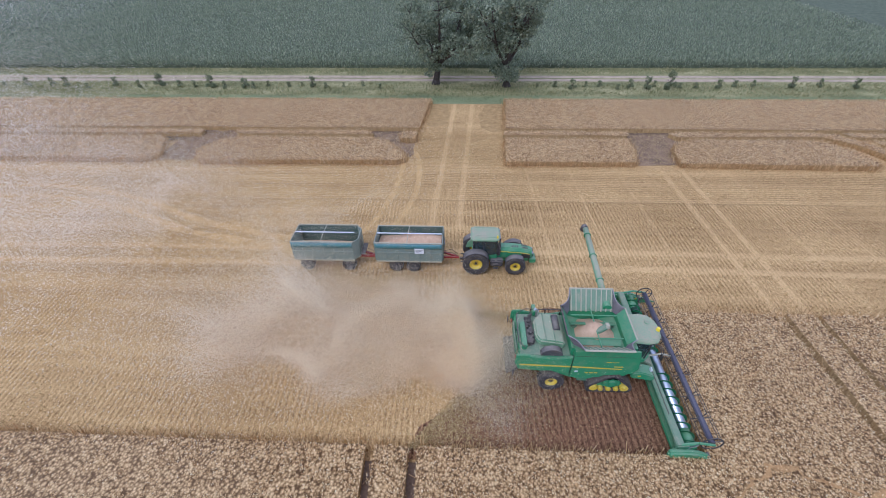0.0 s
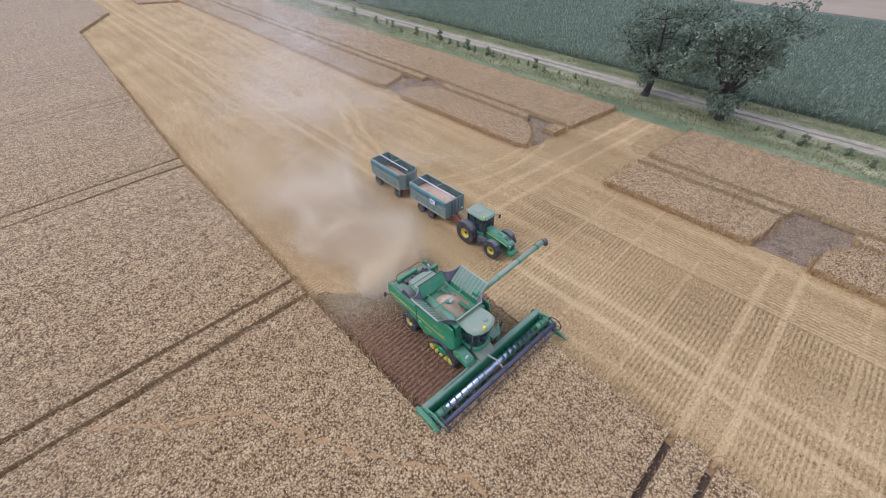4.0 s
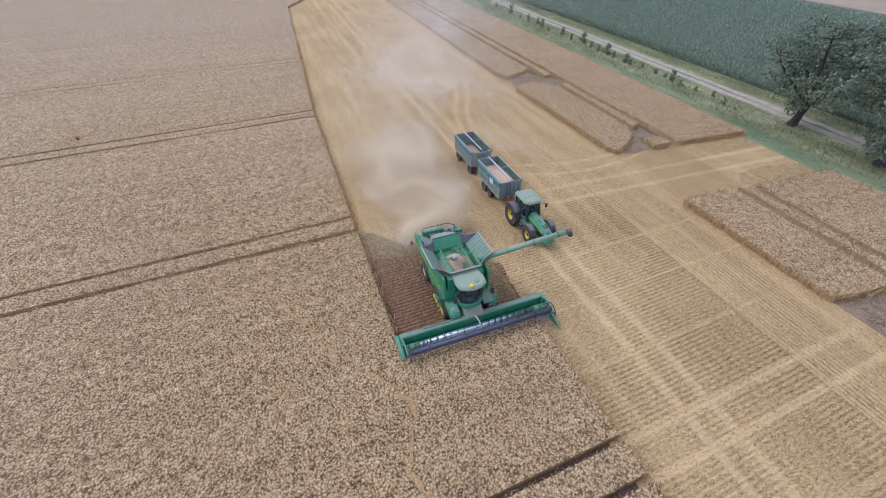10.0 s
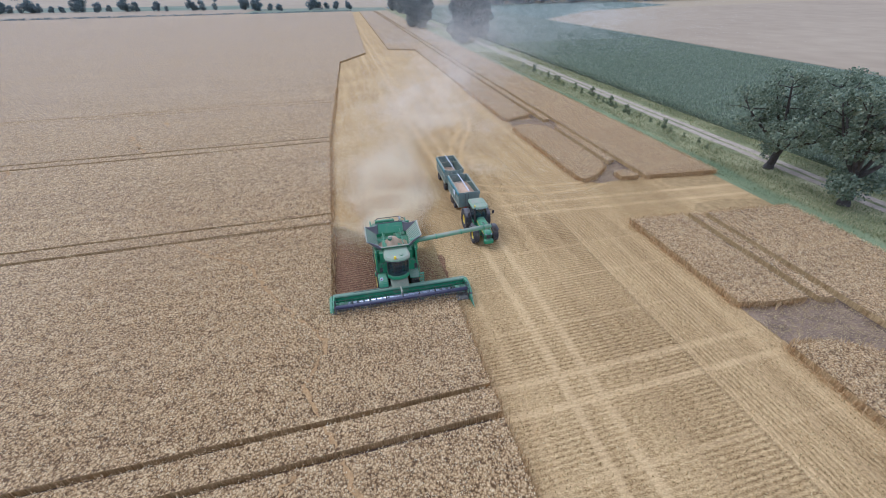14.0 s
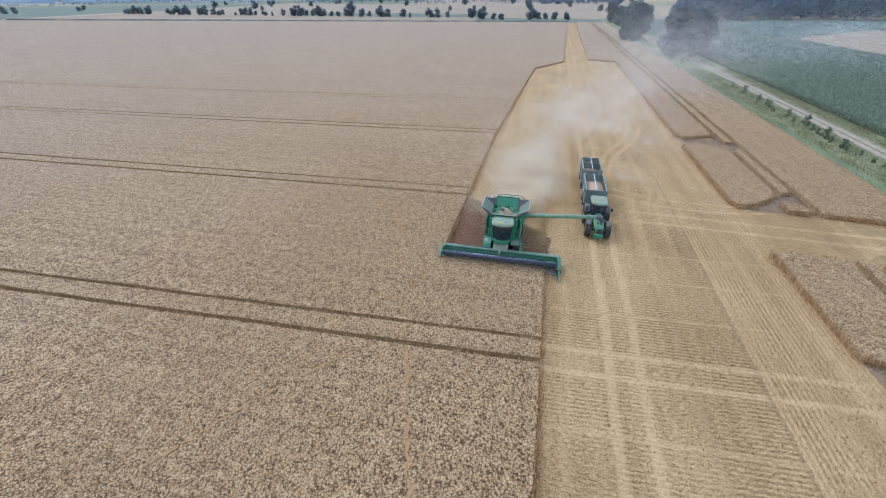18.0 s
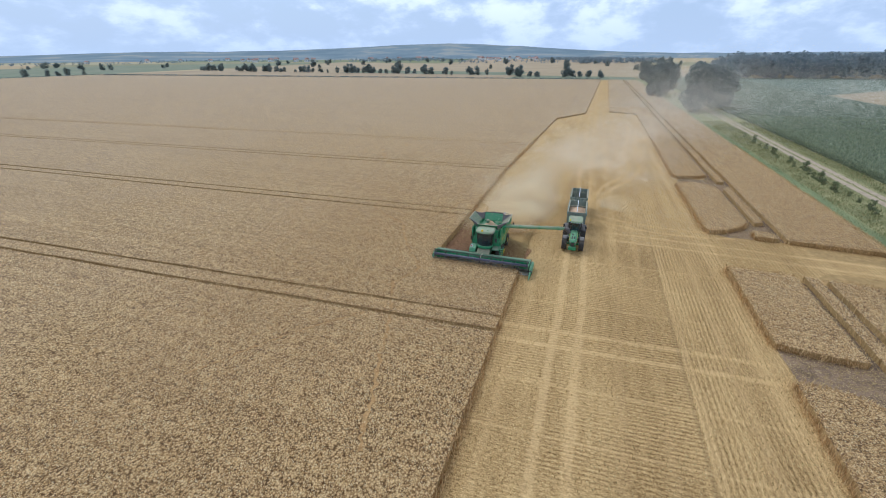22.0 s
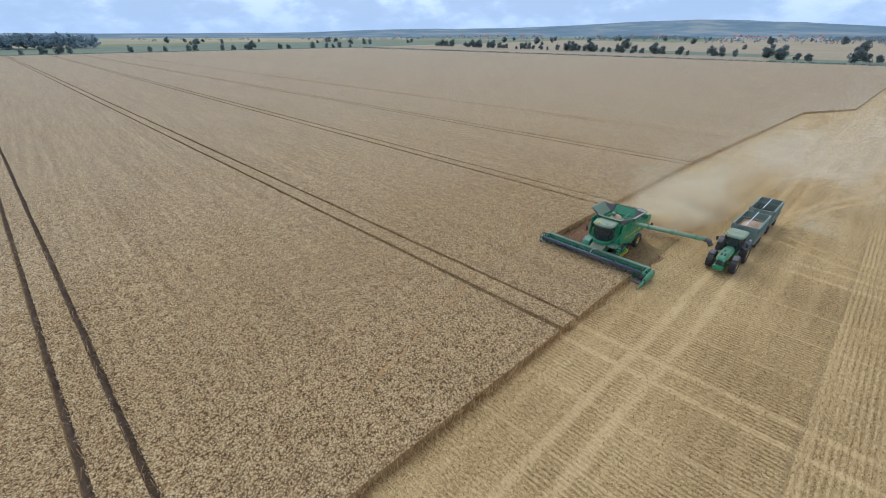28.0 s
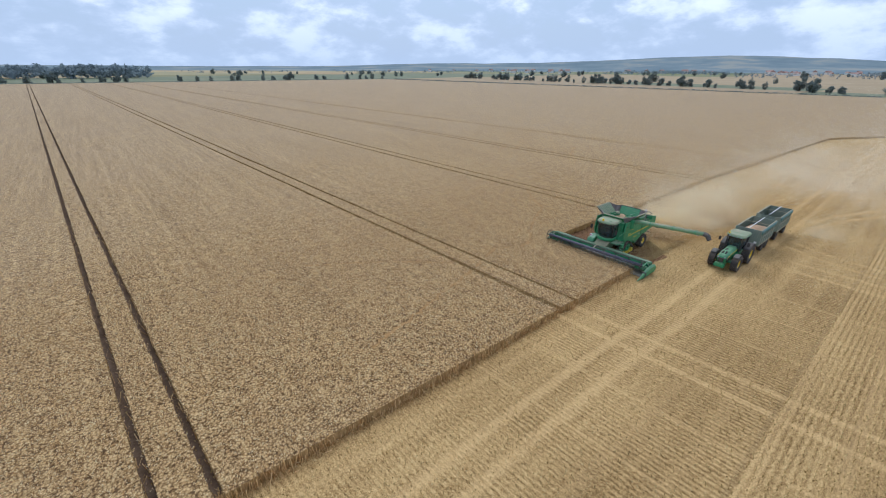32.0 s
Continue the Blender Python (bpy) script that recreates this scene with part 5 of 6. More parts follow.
def header():
    h = thing("combine_header", pose(DRIVE, MID, 0), "wide green grain header with blue-grey reel in the wheat", "combine header")
    W = 5.45
    part("back_sheet", Shape().side([(1.72, 0.2), (1.66, 1.1), (1.72, 1.12), (1.82, 0.2)], -W, W), M_GREEN, h)
    part("top_beam", Shape().side([(1.36, 0.98), (1.36, 1.16), (1.42, 1.22), (1.74, 1.22), (1.8, 1.14), (1.74, 0.98)], -W, W), M_DECK, h, "olive dusty top beam")
    part("lower_beam", Shape().box(1.45, 1.7, -W, W, 0.22, 0.42), M_GREEN, h)
    part("floor_sheet", Shape().side([(1.8, 0.16), (1.8, 0.24), (2.7, 0.17), (3.1, 0.12), (3.1, 0.08)], -W, W), M_TABLE, h)
    kn = Shape()
    n = 140
    for i in range(n):
        y = -W + 2 * W * (i + 0.5) / n
        kn.face_list([(3.08, y - 0.03, 0.1), (3.08, y + 0.03, 0.1), (3.24, y, 0.1), (3.08, y, 0.14)], [(0, 1, 2), (0, 2, 3), (1, 3, 2), (0, 3, 1)])
    part("cutter_bar", kn, M_STEEL, h)
    # table auger: tube and the two flights that carry to the middle
    au = part("table_auger", Shape().cyl((2.3, -W + 0.1, 0.66), (2.3, W - 0.1, 0.66), 0.26, n=20).smooth(), M_STEEL, h, "bright worn steel table auger")
    for s in (-1, 1):
        fl = Shape()
        v = []
        turns = 9
        m = turns * 14
        for i in range(m + 1):
            t = 2 * math.pi * turns * i / m
            y = s * (0.7 + (W - 0.9) * i / m)
            for rr in (0.25, 0.41):
                v.append((2.3 + rr * math.cos(s * t), y, 0.66 + rr * math.sin(s * t)))
        fl.face_list(v, [(2 * i, 2 * i + 1, 2 * i + 3, 2 * i + 2) for i in range(m)])
        bmesh.ops.solidify(fl.bm, geom=fl.bm.faces[:], thickness=0.02)
        part("auger_flight", fl, M_GREEN, au, "green spiral flight")
        part("auger_sleeve", Shape().cyl((2.3, s * (W - 1.1), 0.66), (2.3, s * (W - 0.08), 0.66), 0.275, n=20).smooth(), M_GREEN, au)
    # reel
    ax, az = 3.15, 1.22
    re = part("reel", Shape().cyl((ax, -W + 0.15, az), (ax, W - 0.15, az), 0.16, n=16).smooth(), M_REEL, h, "blue-grey reel tube")
    k = 8
    for i in range(k + 1):
        y = -W + 0.2 + (2 * W - 0.4) * i / k
        sp = Shape()
        for q in range(6):
            t = math.radians(60 * q + 15)
            sp.tube([(ax, y, az), (ax + 0.5 * math.cos(t), y, az + 0.5 * math.sin(t))], 0.028, 5)
        part("reel_spider", sp, M_BLACK, re, "black six-armed reel star")
    for q in range(6):
        t = math.radians(60 * q + 15)
        bx, bz = ax + 0.5 * math.cos(t), az + 0.5 * math.sin(t)
        bat = Shape().tube([(bx, -W + 0.2, bz), (bx, W - 0.2, bz)], 0.018, 5)
        for i in range(70):
            y = -W + 0.25 + (2 * W - 0.5) * i / 69
            bat.face_list([(bx - 0.006, y, bz), (bx + 0.006, y, bz), (bx - 0.05, y, bz - 0.24)], [(0, 1, 2)])
        part("reel_bat", bat, M_BLACK, re, "thin bat with hanging tines")
    for s in (-1, 1):
        part("reel_shield", Shape().lathe((ax, s * (W - 0.12), az), [(0.12, -0.015), (0.12, 0.015), (0.08, 0.015), (0.08, -0.015)], 16).lathe((ax, s * (W - 0.12), az), [(0.55, -0.02), (0.55, 0.02), (0.49, 0.02), (0.49, -0.02)], 26), M_BLACK, re)
        part("reel_arm", Shape().tube([(1.6, s * (W - 0.05), 1.15), (2.4, s * (W - 0.05), 1.38), (ax + 0.1, s * (W - 0.05), az)], 0.07, 6), M_GREEN, h)
        part("arm_ram", Shape().tube([(1.75, s * (W + 0.02), 0.75), (2.4, s * (W + 0.02), 1.3)], 0.04, 6), M_STEEL, h)
        y0, y1 = sorted((s * (W + 0.02), s * (W + 0.34)))
        dv = part("end_divider", Shape().side([(1.0, 0.35), (1.0, 0.78), (1.25, 0.98), (2.0, 1.0), (2.6, 0.86), (3.1, 0.62), (3.1, 0.12), (1.3, 0.16)], y0, y1).bevel(0.1, 3), M_GREEN, h, "rounded green end panel")
        ym = s * (W + 0.16)
        nose = Shape().loft([[(3.05, ym - 0.14, 0.12), (3.05, ym + 0.14, 0.12), (3.05, ym + 0.12, 0.6), (3.05, ym - 0.12, 0.6)], [(3.7, ym - 0.08, 0.1), (3.7, ym + 0.08, 0.1), (3.7, ym + 0.06, 0.36), (3.7, ym - 0.06, 0.36)], [(4.35, ym - 0.02, 0.08), (4.35, ym + 0.02, 0.08), (4.35, ym + 0.02, 0.12), (4.35, ym - 0.02, 0.12)]])
        part("divider_nose", nose.bevel(0.02, 1), M_GREEN, dv, "long pointed green crop divider")
        part("nose_band", Shape().box(3.0, 3.14, ym - 0.165, ym + 0.165, 0.13, 0.63).bevel(0.03), M_GREY, dv)
        part("divider_mark", Shape().box(2.72, 2.84, ym - 0.17, ym + 0.17, 0.5, 0.6), M_YELLOW, dv, "small yellow reflector")
        part("end_drive", Shape().box(1.4, 2.0, *sorted((s * (W - 0.12), s * (W + 0.05))), 0.5, 1.15).cyl((1.9, s * (W - 0.02), 0.66), (1.9, s * (W + 0.1), 0.66), 0.2), M_DECK, h)
    part("middle_arm", Shape().tube([(1.6, 0.0, 1.2), (2.4, 0.0, 1.46), (ax, 0.0, az)], 0.06, 6), M_LIGHTEDGE, h)
    part("coupler", Shape().box(1.4, 1.7, -0.8, 0.8, 0.4, 1.05).box(1.25, 1.45, -0.15, 0.15, 1.1, 1.32), M_DECK, h)
    part("hose", Shape().tube([(1.55, -3.8, 1.24), (1.55, -1.0, 1.25), (1.2, -0.6, 1.4)], 0.02, 5), M_BLACK, h)


header()


# ---- tractor and its two trailers ----
TR = pose(0.65, 25.85, 0)


def tractor():
    t = thing("tractor", TR, "green four-wheel tractor with yellow rims coupled to a trailer", "tractor")
    ra, fa = 2.74, 5.79
    part("hood", Shape().loft([[(4.4, -0.42, 1.05), (4.4, 0.42, 1.05), (4.4, 0.46, 1.75), (4.4, 0.3, 2.02), (4.4, -0.3, 2.02), (4.4, -0.46, 1.75)],
                               [(6.2, -0.44, 1.0), (6.2, 0.44, 1.0), (6.2, 0.46, 1.65), (6.2, 0.3, 1.92), (6.2, -0.3, 1.92), (6.2, -0.46, 1.65)],
                               [(7.0, -0.36, 1.0), (7.0, 0.36, 1.0), (7.05, 0.38, 1.5), (6.95, 0.25, 1.74), (6.95, -0.25, 1.74), (7.05, -0.38, 1.5)],
                               [(7.14, -0.3, 1.05), (7.14, 0.3, 1.05), (7.2, 0.3, 1.4), (7.12, 0.2, 1.6), (7.12, -0.2, 1.6), (7.2, -0.3, 1.4)]]).bevel(0.04), M_GREEN, t)
    for i in range(5):
        for s, w in ((-1, 0.15), (1, 0.15)):
            part("vent_slot", Shape().box(6.28 + 0.1 * i, 6.34 + 0.1 * i, s * 0.14 - w / 2, s * 0.14 + w / 2, 1.86 - 0.012 * i, 1.925 - 0.018 * i), M_BLACK, t)
    for i in range(4):
        part("vent_slot", Shape().box(5.5 + 0.14 * i, 5.57 + 0.14 * i, -0.2, 0.02, 1.93, 1.972 - 0.006 * i), M_BLACK, t)
    part("grille", Shape().box(7.12, 7.22, -0.22, 0.22, 1.05, 1.45).bevel(0.02), M_BLACK, t)
    for s in (-1, 1):
        part("side_grille", Shape().side([(6.25, 1.1), (6.3, 1.55), (6.95, 1.42), (6.95, 1.08)], *sorted((s * 0.43, s * 0.462))), M_BLACK, t)
        part("stripe", Shape().side([(4.45, 1.68), (4.45, 1.74), (6.2, 1.62), (6.9, 1.5), (6.9, 1.46), (6.2, 1.57)], *sorted((s * 0.445, s * 0.475))), M_YELLOW, t, "thin yellow stripe")
        part("headlight", Shape().box(7.05, 7.2, s * 0.28 - 0.08, s * 0.28 + 0.08, 1.42, 1.56).bevel(0.03), M_LAMP, t, "clear headlight")
        # fenders
        for x, y, r, w, a0, a1, nm, mt in ((ra, s * 1.02, 1.1, 0.66, 35, 150, "rear_fender", M_GREY), (fa, s * 1.0, 0.87, 0.52, 50, 150, "front_fender", M_GREY)):
            ring = []
            for i in range(13):
                th = math.radians(a0 + (a1 - a0) * i / 12)
                ring.append([(x + q * math.cos(th), yy, (1.03 if r > 1 else 0.8) + q * math.sin(th)) for q, yy in ((r, y - w / 2), (r + 0.05, y - w / 2 + 0.05), (r + 0.05, y + w / 2 - 0.05), (r, y + w / 2), (r - 0.03, y + w / 2 - 0.05), (r - 0.03, y - w / 2 + 0.05))])
            part(nm, Shape().loft(ring).smooth(), mt, t, "dark grey mudguard")
        part("inner_fender", Shape().side([(1.95, 1.2), (2.1, 1.75), (2.5, 2.12), (3.1, 2.15), (3.6, 1.7), (3.8, 1.2)], *sorted((s * 0.6, s * 0.72))).bevel(0.03), M_ROOF, t)
        wheel(t, ra, s * 1.02, 1.03, 0.7, 0.5, M_YELLOW, s, 22, "rear_wheel", 0.15)
        wheel(t, fa, s * 1.0, 0.8, 0.58, 0.4, M_YELLOW, s, 20, "front_wheel")
        part("tank", Shape().box(3.85, 4.85, *sorted((s * 0.45, s * 0.95)), 0.55, 1.15).bevel(0.08), M_GREY, t)
        for z in (0.5, 0.85):
            part("step", Shape().box(4.1, 4.5, *sorted((s * 0.95, s * 1.15)), z, z + 0.05), M_BLACK, t)
        part("mirror_arm", Shape().tube([(4.3, s * 0.75, 2.75), (4.5, s * 1.25, 2.7), (4.5, s * 1.27, 2.4)], 0.02), M_BLACK, t)
        part("mirror", Shape().box(4.46, 4.53, s * 1.28 - 0.11, s * 1.28 + 0.11, 2.3, 2.68).bevel(0.02), M_BLACK, t)
        part("pillar", Shape().tube([(4.38, s * 0.6, 1.4), (4.32, s * 0.7, 2.95)], 0.04), M_BLACK, t)
        part("pillar", Shape().tube([(2.55, s * 0.68, 1.5), (2.5, s * 0.72, 2.95)], 0.05), M_BLACK, t)
        part("pillar", Shape().tube([(3.3, s * 0.76, 1.3), (3.3, s * 0.78, 2.95)], 0.035), M_BLACK, t)
    body = [(2.5, -0.68), (3.4, -0.76), (4.4, -0.58), (4.4, 0.58), (3.4, 0.76), (2.5, 0.68)]
    part("cab_glass", Shape().loft([[(x, y * 0.95, 1.5) for x, y in body], [(x, y, 2.2) for x, y in body], [(x * 0.99 + 0.02, y * 0.98, 2.97) for x, y in body]]), M_GLASS, t, "dark tinted cab glass")
    part("driver_seat", Shape().box(2.95, 3.4, -0.25, 0.25, 1.6, 2.0).box(2.85, 3.0, -0.25, 0.25, 1.9, 2.5).bevel(0.04), M_SEAT, t)
    part("cab_base", Shape().box(2.45, 4.4, -0.62, 0.62, 0.95, 1.52).bevel(0.05), M_GREEN, t)
    rf = [(2.28, -0.72), (2.5, -0.85), (4.2, -0.85), (4.5, -0.66), (4.56, 0.0), (4.5, 0.66), (4.2, 0.85), (2.5, 0.85), (2.28, 0.72)]
    part("cab_roof", Shape().loft([[(x, y, 2.95) for x, y in rf], [(x, y * 1.02, 3.06) for x, y in rf], [(3.4 + (x - 3.4) * 0.9, y * 0.9, 3.18) for x, y in rf]]).bevel(0.03), M_ROOF, t, "faded blue-green cab roof")
    part("roof_hatch", Shape().box(2.75, 3.6, -0.45, 0.45, 3.175, 3.2).bevel(0.02), M_ROOF, t)
    part("roof_rib", Shape().box(2.6, 4.2, -0.62, -0.58, 3.17, 3.2).box(2.6, 4.2, 0.58, 0.62, 3.17, 3.2), M_ROOF, t)
    part("beacon", Shape().cyl((4.3, -0.62, 3.12), (4.3, -0.62, 3.34), 0.08, 0.06), M_AMBER, t, "amber warning beacon")
    for i in range(4):
        part("work_light", Shape().box(4.46, 4.56, -0.55 + 0.33 * i, -0.4 + 0.33 * i, 2.96, 3.06), M_LAMP, t)
    part("exhaust", Shape().cyl((4.5, -0.62, 1.5), (4.5, -0.62, 2.6), 0.1).cyl((4.5, -0.62, 2.6), (4.52, -0.64, 3.1), 0.06), M_BLACK, t)
    part("chassis", Shape().box(2.3, 6.9, -0.3, 0.3, 0.65, 1.05).cyl((ra, -0.9, 1.03), (ra, 0.9, 1.03), 0.2).cyl((fa, -0.9, 0.8), (fa, 0.9, 0.8), 0.15), M_GREEN, t)
    part("front_weight", Shape().box(6.95, 7.45, -0.45, 0.45, 0.55, 0.95).bevel(0.06), M_GREEN, t)
    part("rear_linkage", Shape().tube([(2.0, -0.4, 0.7), (1.55, -0.5, 0.6)], 0.05).tube([(2.0, 0.4, 0.7), (1.55, 0.5, 0.6)], 0.05).box(1.5, 2.4, -0.12, 0.12, 0.5, 0.62), M_BLACK, t)


tractor()


def trailer(x0, x1, wheels, full, front_point, label):
    t = thing("farm_trailer", TR, label, "trailer", "farm trailers")
    w, z0, z1 = 1.13, 1.15, 2.86
    for s in (-1, 1):
        b = part("side_wall", Shape().box(x0, x1, *sorted((s * (w - 0.05), s * w)), z0, z1), M_TRAILER, t, "ribbed grey-green side wall")
        n = 6
        for i in range(n + 1):
            x = x0 + (x1 - x0) * i / n
            part("post", Shape().box(max(x0, x - 0.05), min(x1, x + 0.05), *sorted((s * w, s * (w + 0.06))), z0 - 0.05, z1 - 0.05).bevel(0.012, 1), M_TRAILER, b)
        for i in range(n):
            xa, xb = x0 + (x1 - x0) * i / n + 0.06, x0 + (x1 - x0) * (i + 1) / n - 0.06
            part("lower_panel", Shape().box(xa, xb, *sorted((s * w, s * (w + 0.02))), z0 + 0.08, z0 + 0.72).bevel(0.01, 1), M_TRAILER, b)
        part("rail", Shape().box(x0, x1, *sorted((s * w, s * (w + 0.075))), z0 + 0.78, z0 + 0.86), M_TRAILER, b)
        part("top_rail", Shape().tube([(x0, s * (w - 0.02), z1), (x1, s * (w - 0.02), z1)], 0.05, 6), M_LIGHTEDGE, b, "pale top rail")
        part("bottom_rail", Shape().box(x0, x1, *sorted((s * (w - 0.02), s * (w + 0.05))), z0 - 0.1, z0), M_LIGHTEDGE, b)
        tp = Shape().loft([[(x, s * (w + 0.03), z1 - 0.02), (x, s * (w + 0.12), z1 - 0.05), (x, s * (w + 0.1 + 0.015 * math.sin(x * 7)), z1 - 0.44), (x, s * (w + 0.08), z1 - 0.45)] for x in np.linspace(x0 + 0.02, x1 - 0.02, 24)])
        part("tarpaulin", tp.smooth(), M_TARP, t, "teal rolled-down tarpaulin")
    part("floor", Shape().box(x0, x1, -w + 0.05, w - 0.05, z0 - 0.02, z0 + 0.06), M_TRAILIN, t)
    for s in (-1, 1):
        part("lining", Shape().box(x0 + 0.06, x1 - 0.06, *sorted((s * (w - 0.06), s * (w - 0.052))), z0, z1 - 0.04), M_TRAILIN, t)
    if front_point:
        part("front_wall", Shape().loft([[(x1, -w, z), (x1 + 0.38, -w + 0.45, z), (x1 + 0.38, w - 0.45, z), (x1, w, z), (x1 - 0.05, w - 0.05, z), (x1 + 0.32, w - 0.48, z), (x1 + 0.32, -w + 0.48, z), (x1 - 0.05, -w + 0.05, z)] for z in (z0, z1)]), M_TRAILER, t)
        part("front_platform", Shape().box(x1 + 0.4, x1 + 0.75, -0.7, 0.7, z0 + 0.2, z0 + 0.26), M_GREY, t)
    else:
        fw = part("front_wall", Shape().box(x1, x1 + 0.05, -w, w, z0, z1), M_TRAILER, t)
        for i in range(5):
            y = -0.9 + 0.45 * i
            part("post", Shape().box(x1 + 0.05, x1 + 0.11, y - 0.04, y + 0.04, z0, z1 - 0.1), M_TRAILER, fw)
        part("round_mark", Shape().cyl((x1 + 0.06, 0.85, z0 + 0.35), (x1 + 0.12, 0.85, z0 + 0.35), 0.13, n=16), M_WHITE, fw, "round white plate")
    rw = part("tailgate", Shape().box(x0 - 0.06, x0, -w, w, z0, z1), M_TRAILER, t)
    for i in range(4):
        y = -0.85 + 0.57 * i
        part("post", Shape().box(x0 - 0.12, x0 - 0.06, y - 0.04, y + 0.04, z0, z1 - 0.1), M_TRAILER, rw)
    lad = Shape()
    for y in (-0.5, -0.15):
        lad.tube([(x1 + (0.5 if front_point else 0.2), y, z0 - 0.2), (x1 + (0.5 if front_point else 0.2), y, z1 - 0.1)], 0.02, 5)
    for i in range(5):
        z = z0 + 0.3 * i
        lad.tube([(x1 + (0.5 if front_point else 0.2), -0.5, z), (x1 + (0.5 if front_point else 0.2), -0.15, z)], 0.016, 5)
    part("ladder", lad, M_GREY, t)
    part("ridge_pole", Shape().tube([(x0 + 0.05, 0, z1 + 0.1), (x1 - 0.05, 0, z1 + 0.1)], 0.045, 8), M_WHITE, t, "pale ridge pole over the load")
    part("cross_bow", Shape().tube([((x0 + x1) / 2 - 0.1, -w, z1), ((x0 + x1) / 2 - 0.1, 0, z1 + 0.08), ((x0 + x1) / 2 - 0.1, w, z1)], 0.03, 6), M_LIGHTEDGE, t)
    if full:
        part("grain_load", mound(x0 + 0.06, x1 - 0.06, -w + 0.07, w - 0.07, z0 + 0.75, 0.85, 3, 26, ((0.66, 0.5, 0.3), (0.84, 0.5, 0.25))), M_GRAIN, t, "heaped reddish-gold wheat grain")
        sign = part("sign", Shape().box(x0 + 3.05, x0 + 3.75, -w - 0.15, -w - 0.12, z0 + 0.85, z0 + 1.32), M_WHITE, t, "white sign plate with unreadable lines")
        for i in range(3):
            part("line", Shape().box(x0 + 3.12, x0 + 3.66 - 0.1 * i, -w - 0.155, -w - 0.15, z0 + 1.18 - 0.12 * i, z0 + 1.21 - 0.12 * i), M_GREY, sign)
    else:
        part("grain_rest", mound(x0 + 0.06, x1 - 0.06, -w + 0.07, w - 0.07, z0 + 0.07, 0.25, 8, 16, ((0.4, 0.5, 0.35),)), M_GRAIN, t, "thin rest of grain on the floor")
    part("chassis", Shape().box(x0 + 0.2, x1, -0.45, -0.3, 0.85, 1.1).box(x0 + 0.2, x1, 0.3, 0.45, 0.85, 1.1).box(x0 + 1.5, x0 + 1.8, -0.9, 0.9, 0.9, 1.05).box(x1 - 1.4, x1 - 1.1, -0.9, 0.9, 0.9, 1.05), M_RED, t, "red chassis beams")
    for x in wheels:
        part("axle", Shape().cyl((x, -0.95, 0.55), (x, 0.95, 0.55), 0.07), M_RED, t)
        for s in (-1, 1):
            wheel(t, x, s * 0.92, 0.56, 0.42, 0.29, M_GREY, s, 16, "wheel")
    e = x1 + (1.2 if full else 1.55)
    part("drawbar", Shape().plate([(x1 - 0.2, -0.45, 0.95), (x1 - 0.2, -0.25, 0.95), (e, 0.0, 0.68), (e, -0.1, 0.68)], 0.14).plate([(x1 - 0.2, 0.45, 0.95), (x1 - 0.2, 0.25, 0.95), (e, 0.0, 0.68), (e, 0.1, 0.68)], 0.14).box(e - 0.15, e + 0.12, -0.06, 0.06, 0.58, 0.72), M_RED, t, "red A-frame drawbar")
    part("hoses", Shape().tube([(x1 + 0.1, 0.1, 1.2), (x1 + 0.7, 0.15, 1.35), (e, 0.1, 0.9)], 0.02, 5).tube([(x1 + 0.1, -0.1, 1.2), (x1 + 0.7, -0.12, 1.25), (e, -0.1, 0.9)], 0.02, 5), M_BLACK, t)


trailer(-5.0, 0.12, (-3.5, -2.14), True, False, "grey-green two-axle trailer heaped with wheat grain")
trailer(-11.45, -6.7, (-10.6, -7.25), False, True, "grey-green empty trailer with teal tarpaulins, hitched behind")

# ---- trees, bushes, distance ----


def leaf_cloud(centres, radii, count, size, r, flat=0.7):
    """Leaves as small tilted pieces gathered round clump centres."""
    out = []
    for c, rad in zip(centres, radii):
        n = int(count * rad * rad)
        d = r.normal(0, 1, (n, 3))
        d /= np.linalg.norm(d, axis=1)[:, None]
        p = np.array(c) + d * (rad * r.uniform(0.45, 1.0, n) ** 0.6)[:, None] * np.array([1, 1, flat])
        s = size * r.uniform(0.6, 1.4, n)
        a = r.normal(0, 1, (n, 3))
        a /= np.linalg.norm(a, axis=1)[:, None]
        b = np.cross(a, r.normal(0, 1, (n, 3)))
        b /= np.linalg.norm(b, axis=1)[:, None]
        a, b = a * s[:, None], b * (s * 0.7)[:, None]
        out.append(np.stack([p - a - b * 0.4, p - b, p + a + b * 0.3, p + b], 1))
    return np.concatenate(out)


def limb(shape, a, b, r0, r1, bend, r, n=5):
    pts = []
    side = Vector(r.normal(0, 1, 3)).normalized() * bend
    for i in range(n + 1):
        f = i / n
        pts.append(a.lerp(b, f) + side * math.sin(math.pi * f))
    rings = []
    for i, p in enumerate(pts):
        d = (pts[min(i + 1, n)] - pts[max(i - 1, 0)]).normalized()
        q = d.to_track_quat("Z", "Y").to_matrix()
        rad = r0 + (r1 - r0) * i / n
        rings.append([p + q @ Vector((math.cos(2 * math.pi * k / 7) * rad, math.sin(2 * math.pi * k / 7) * rad, 0)) for k in range(7)])
    shape.loft(rings)
    return pts


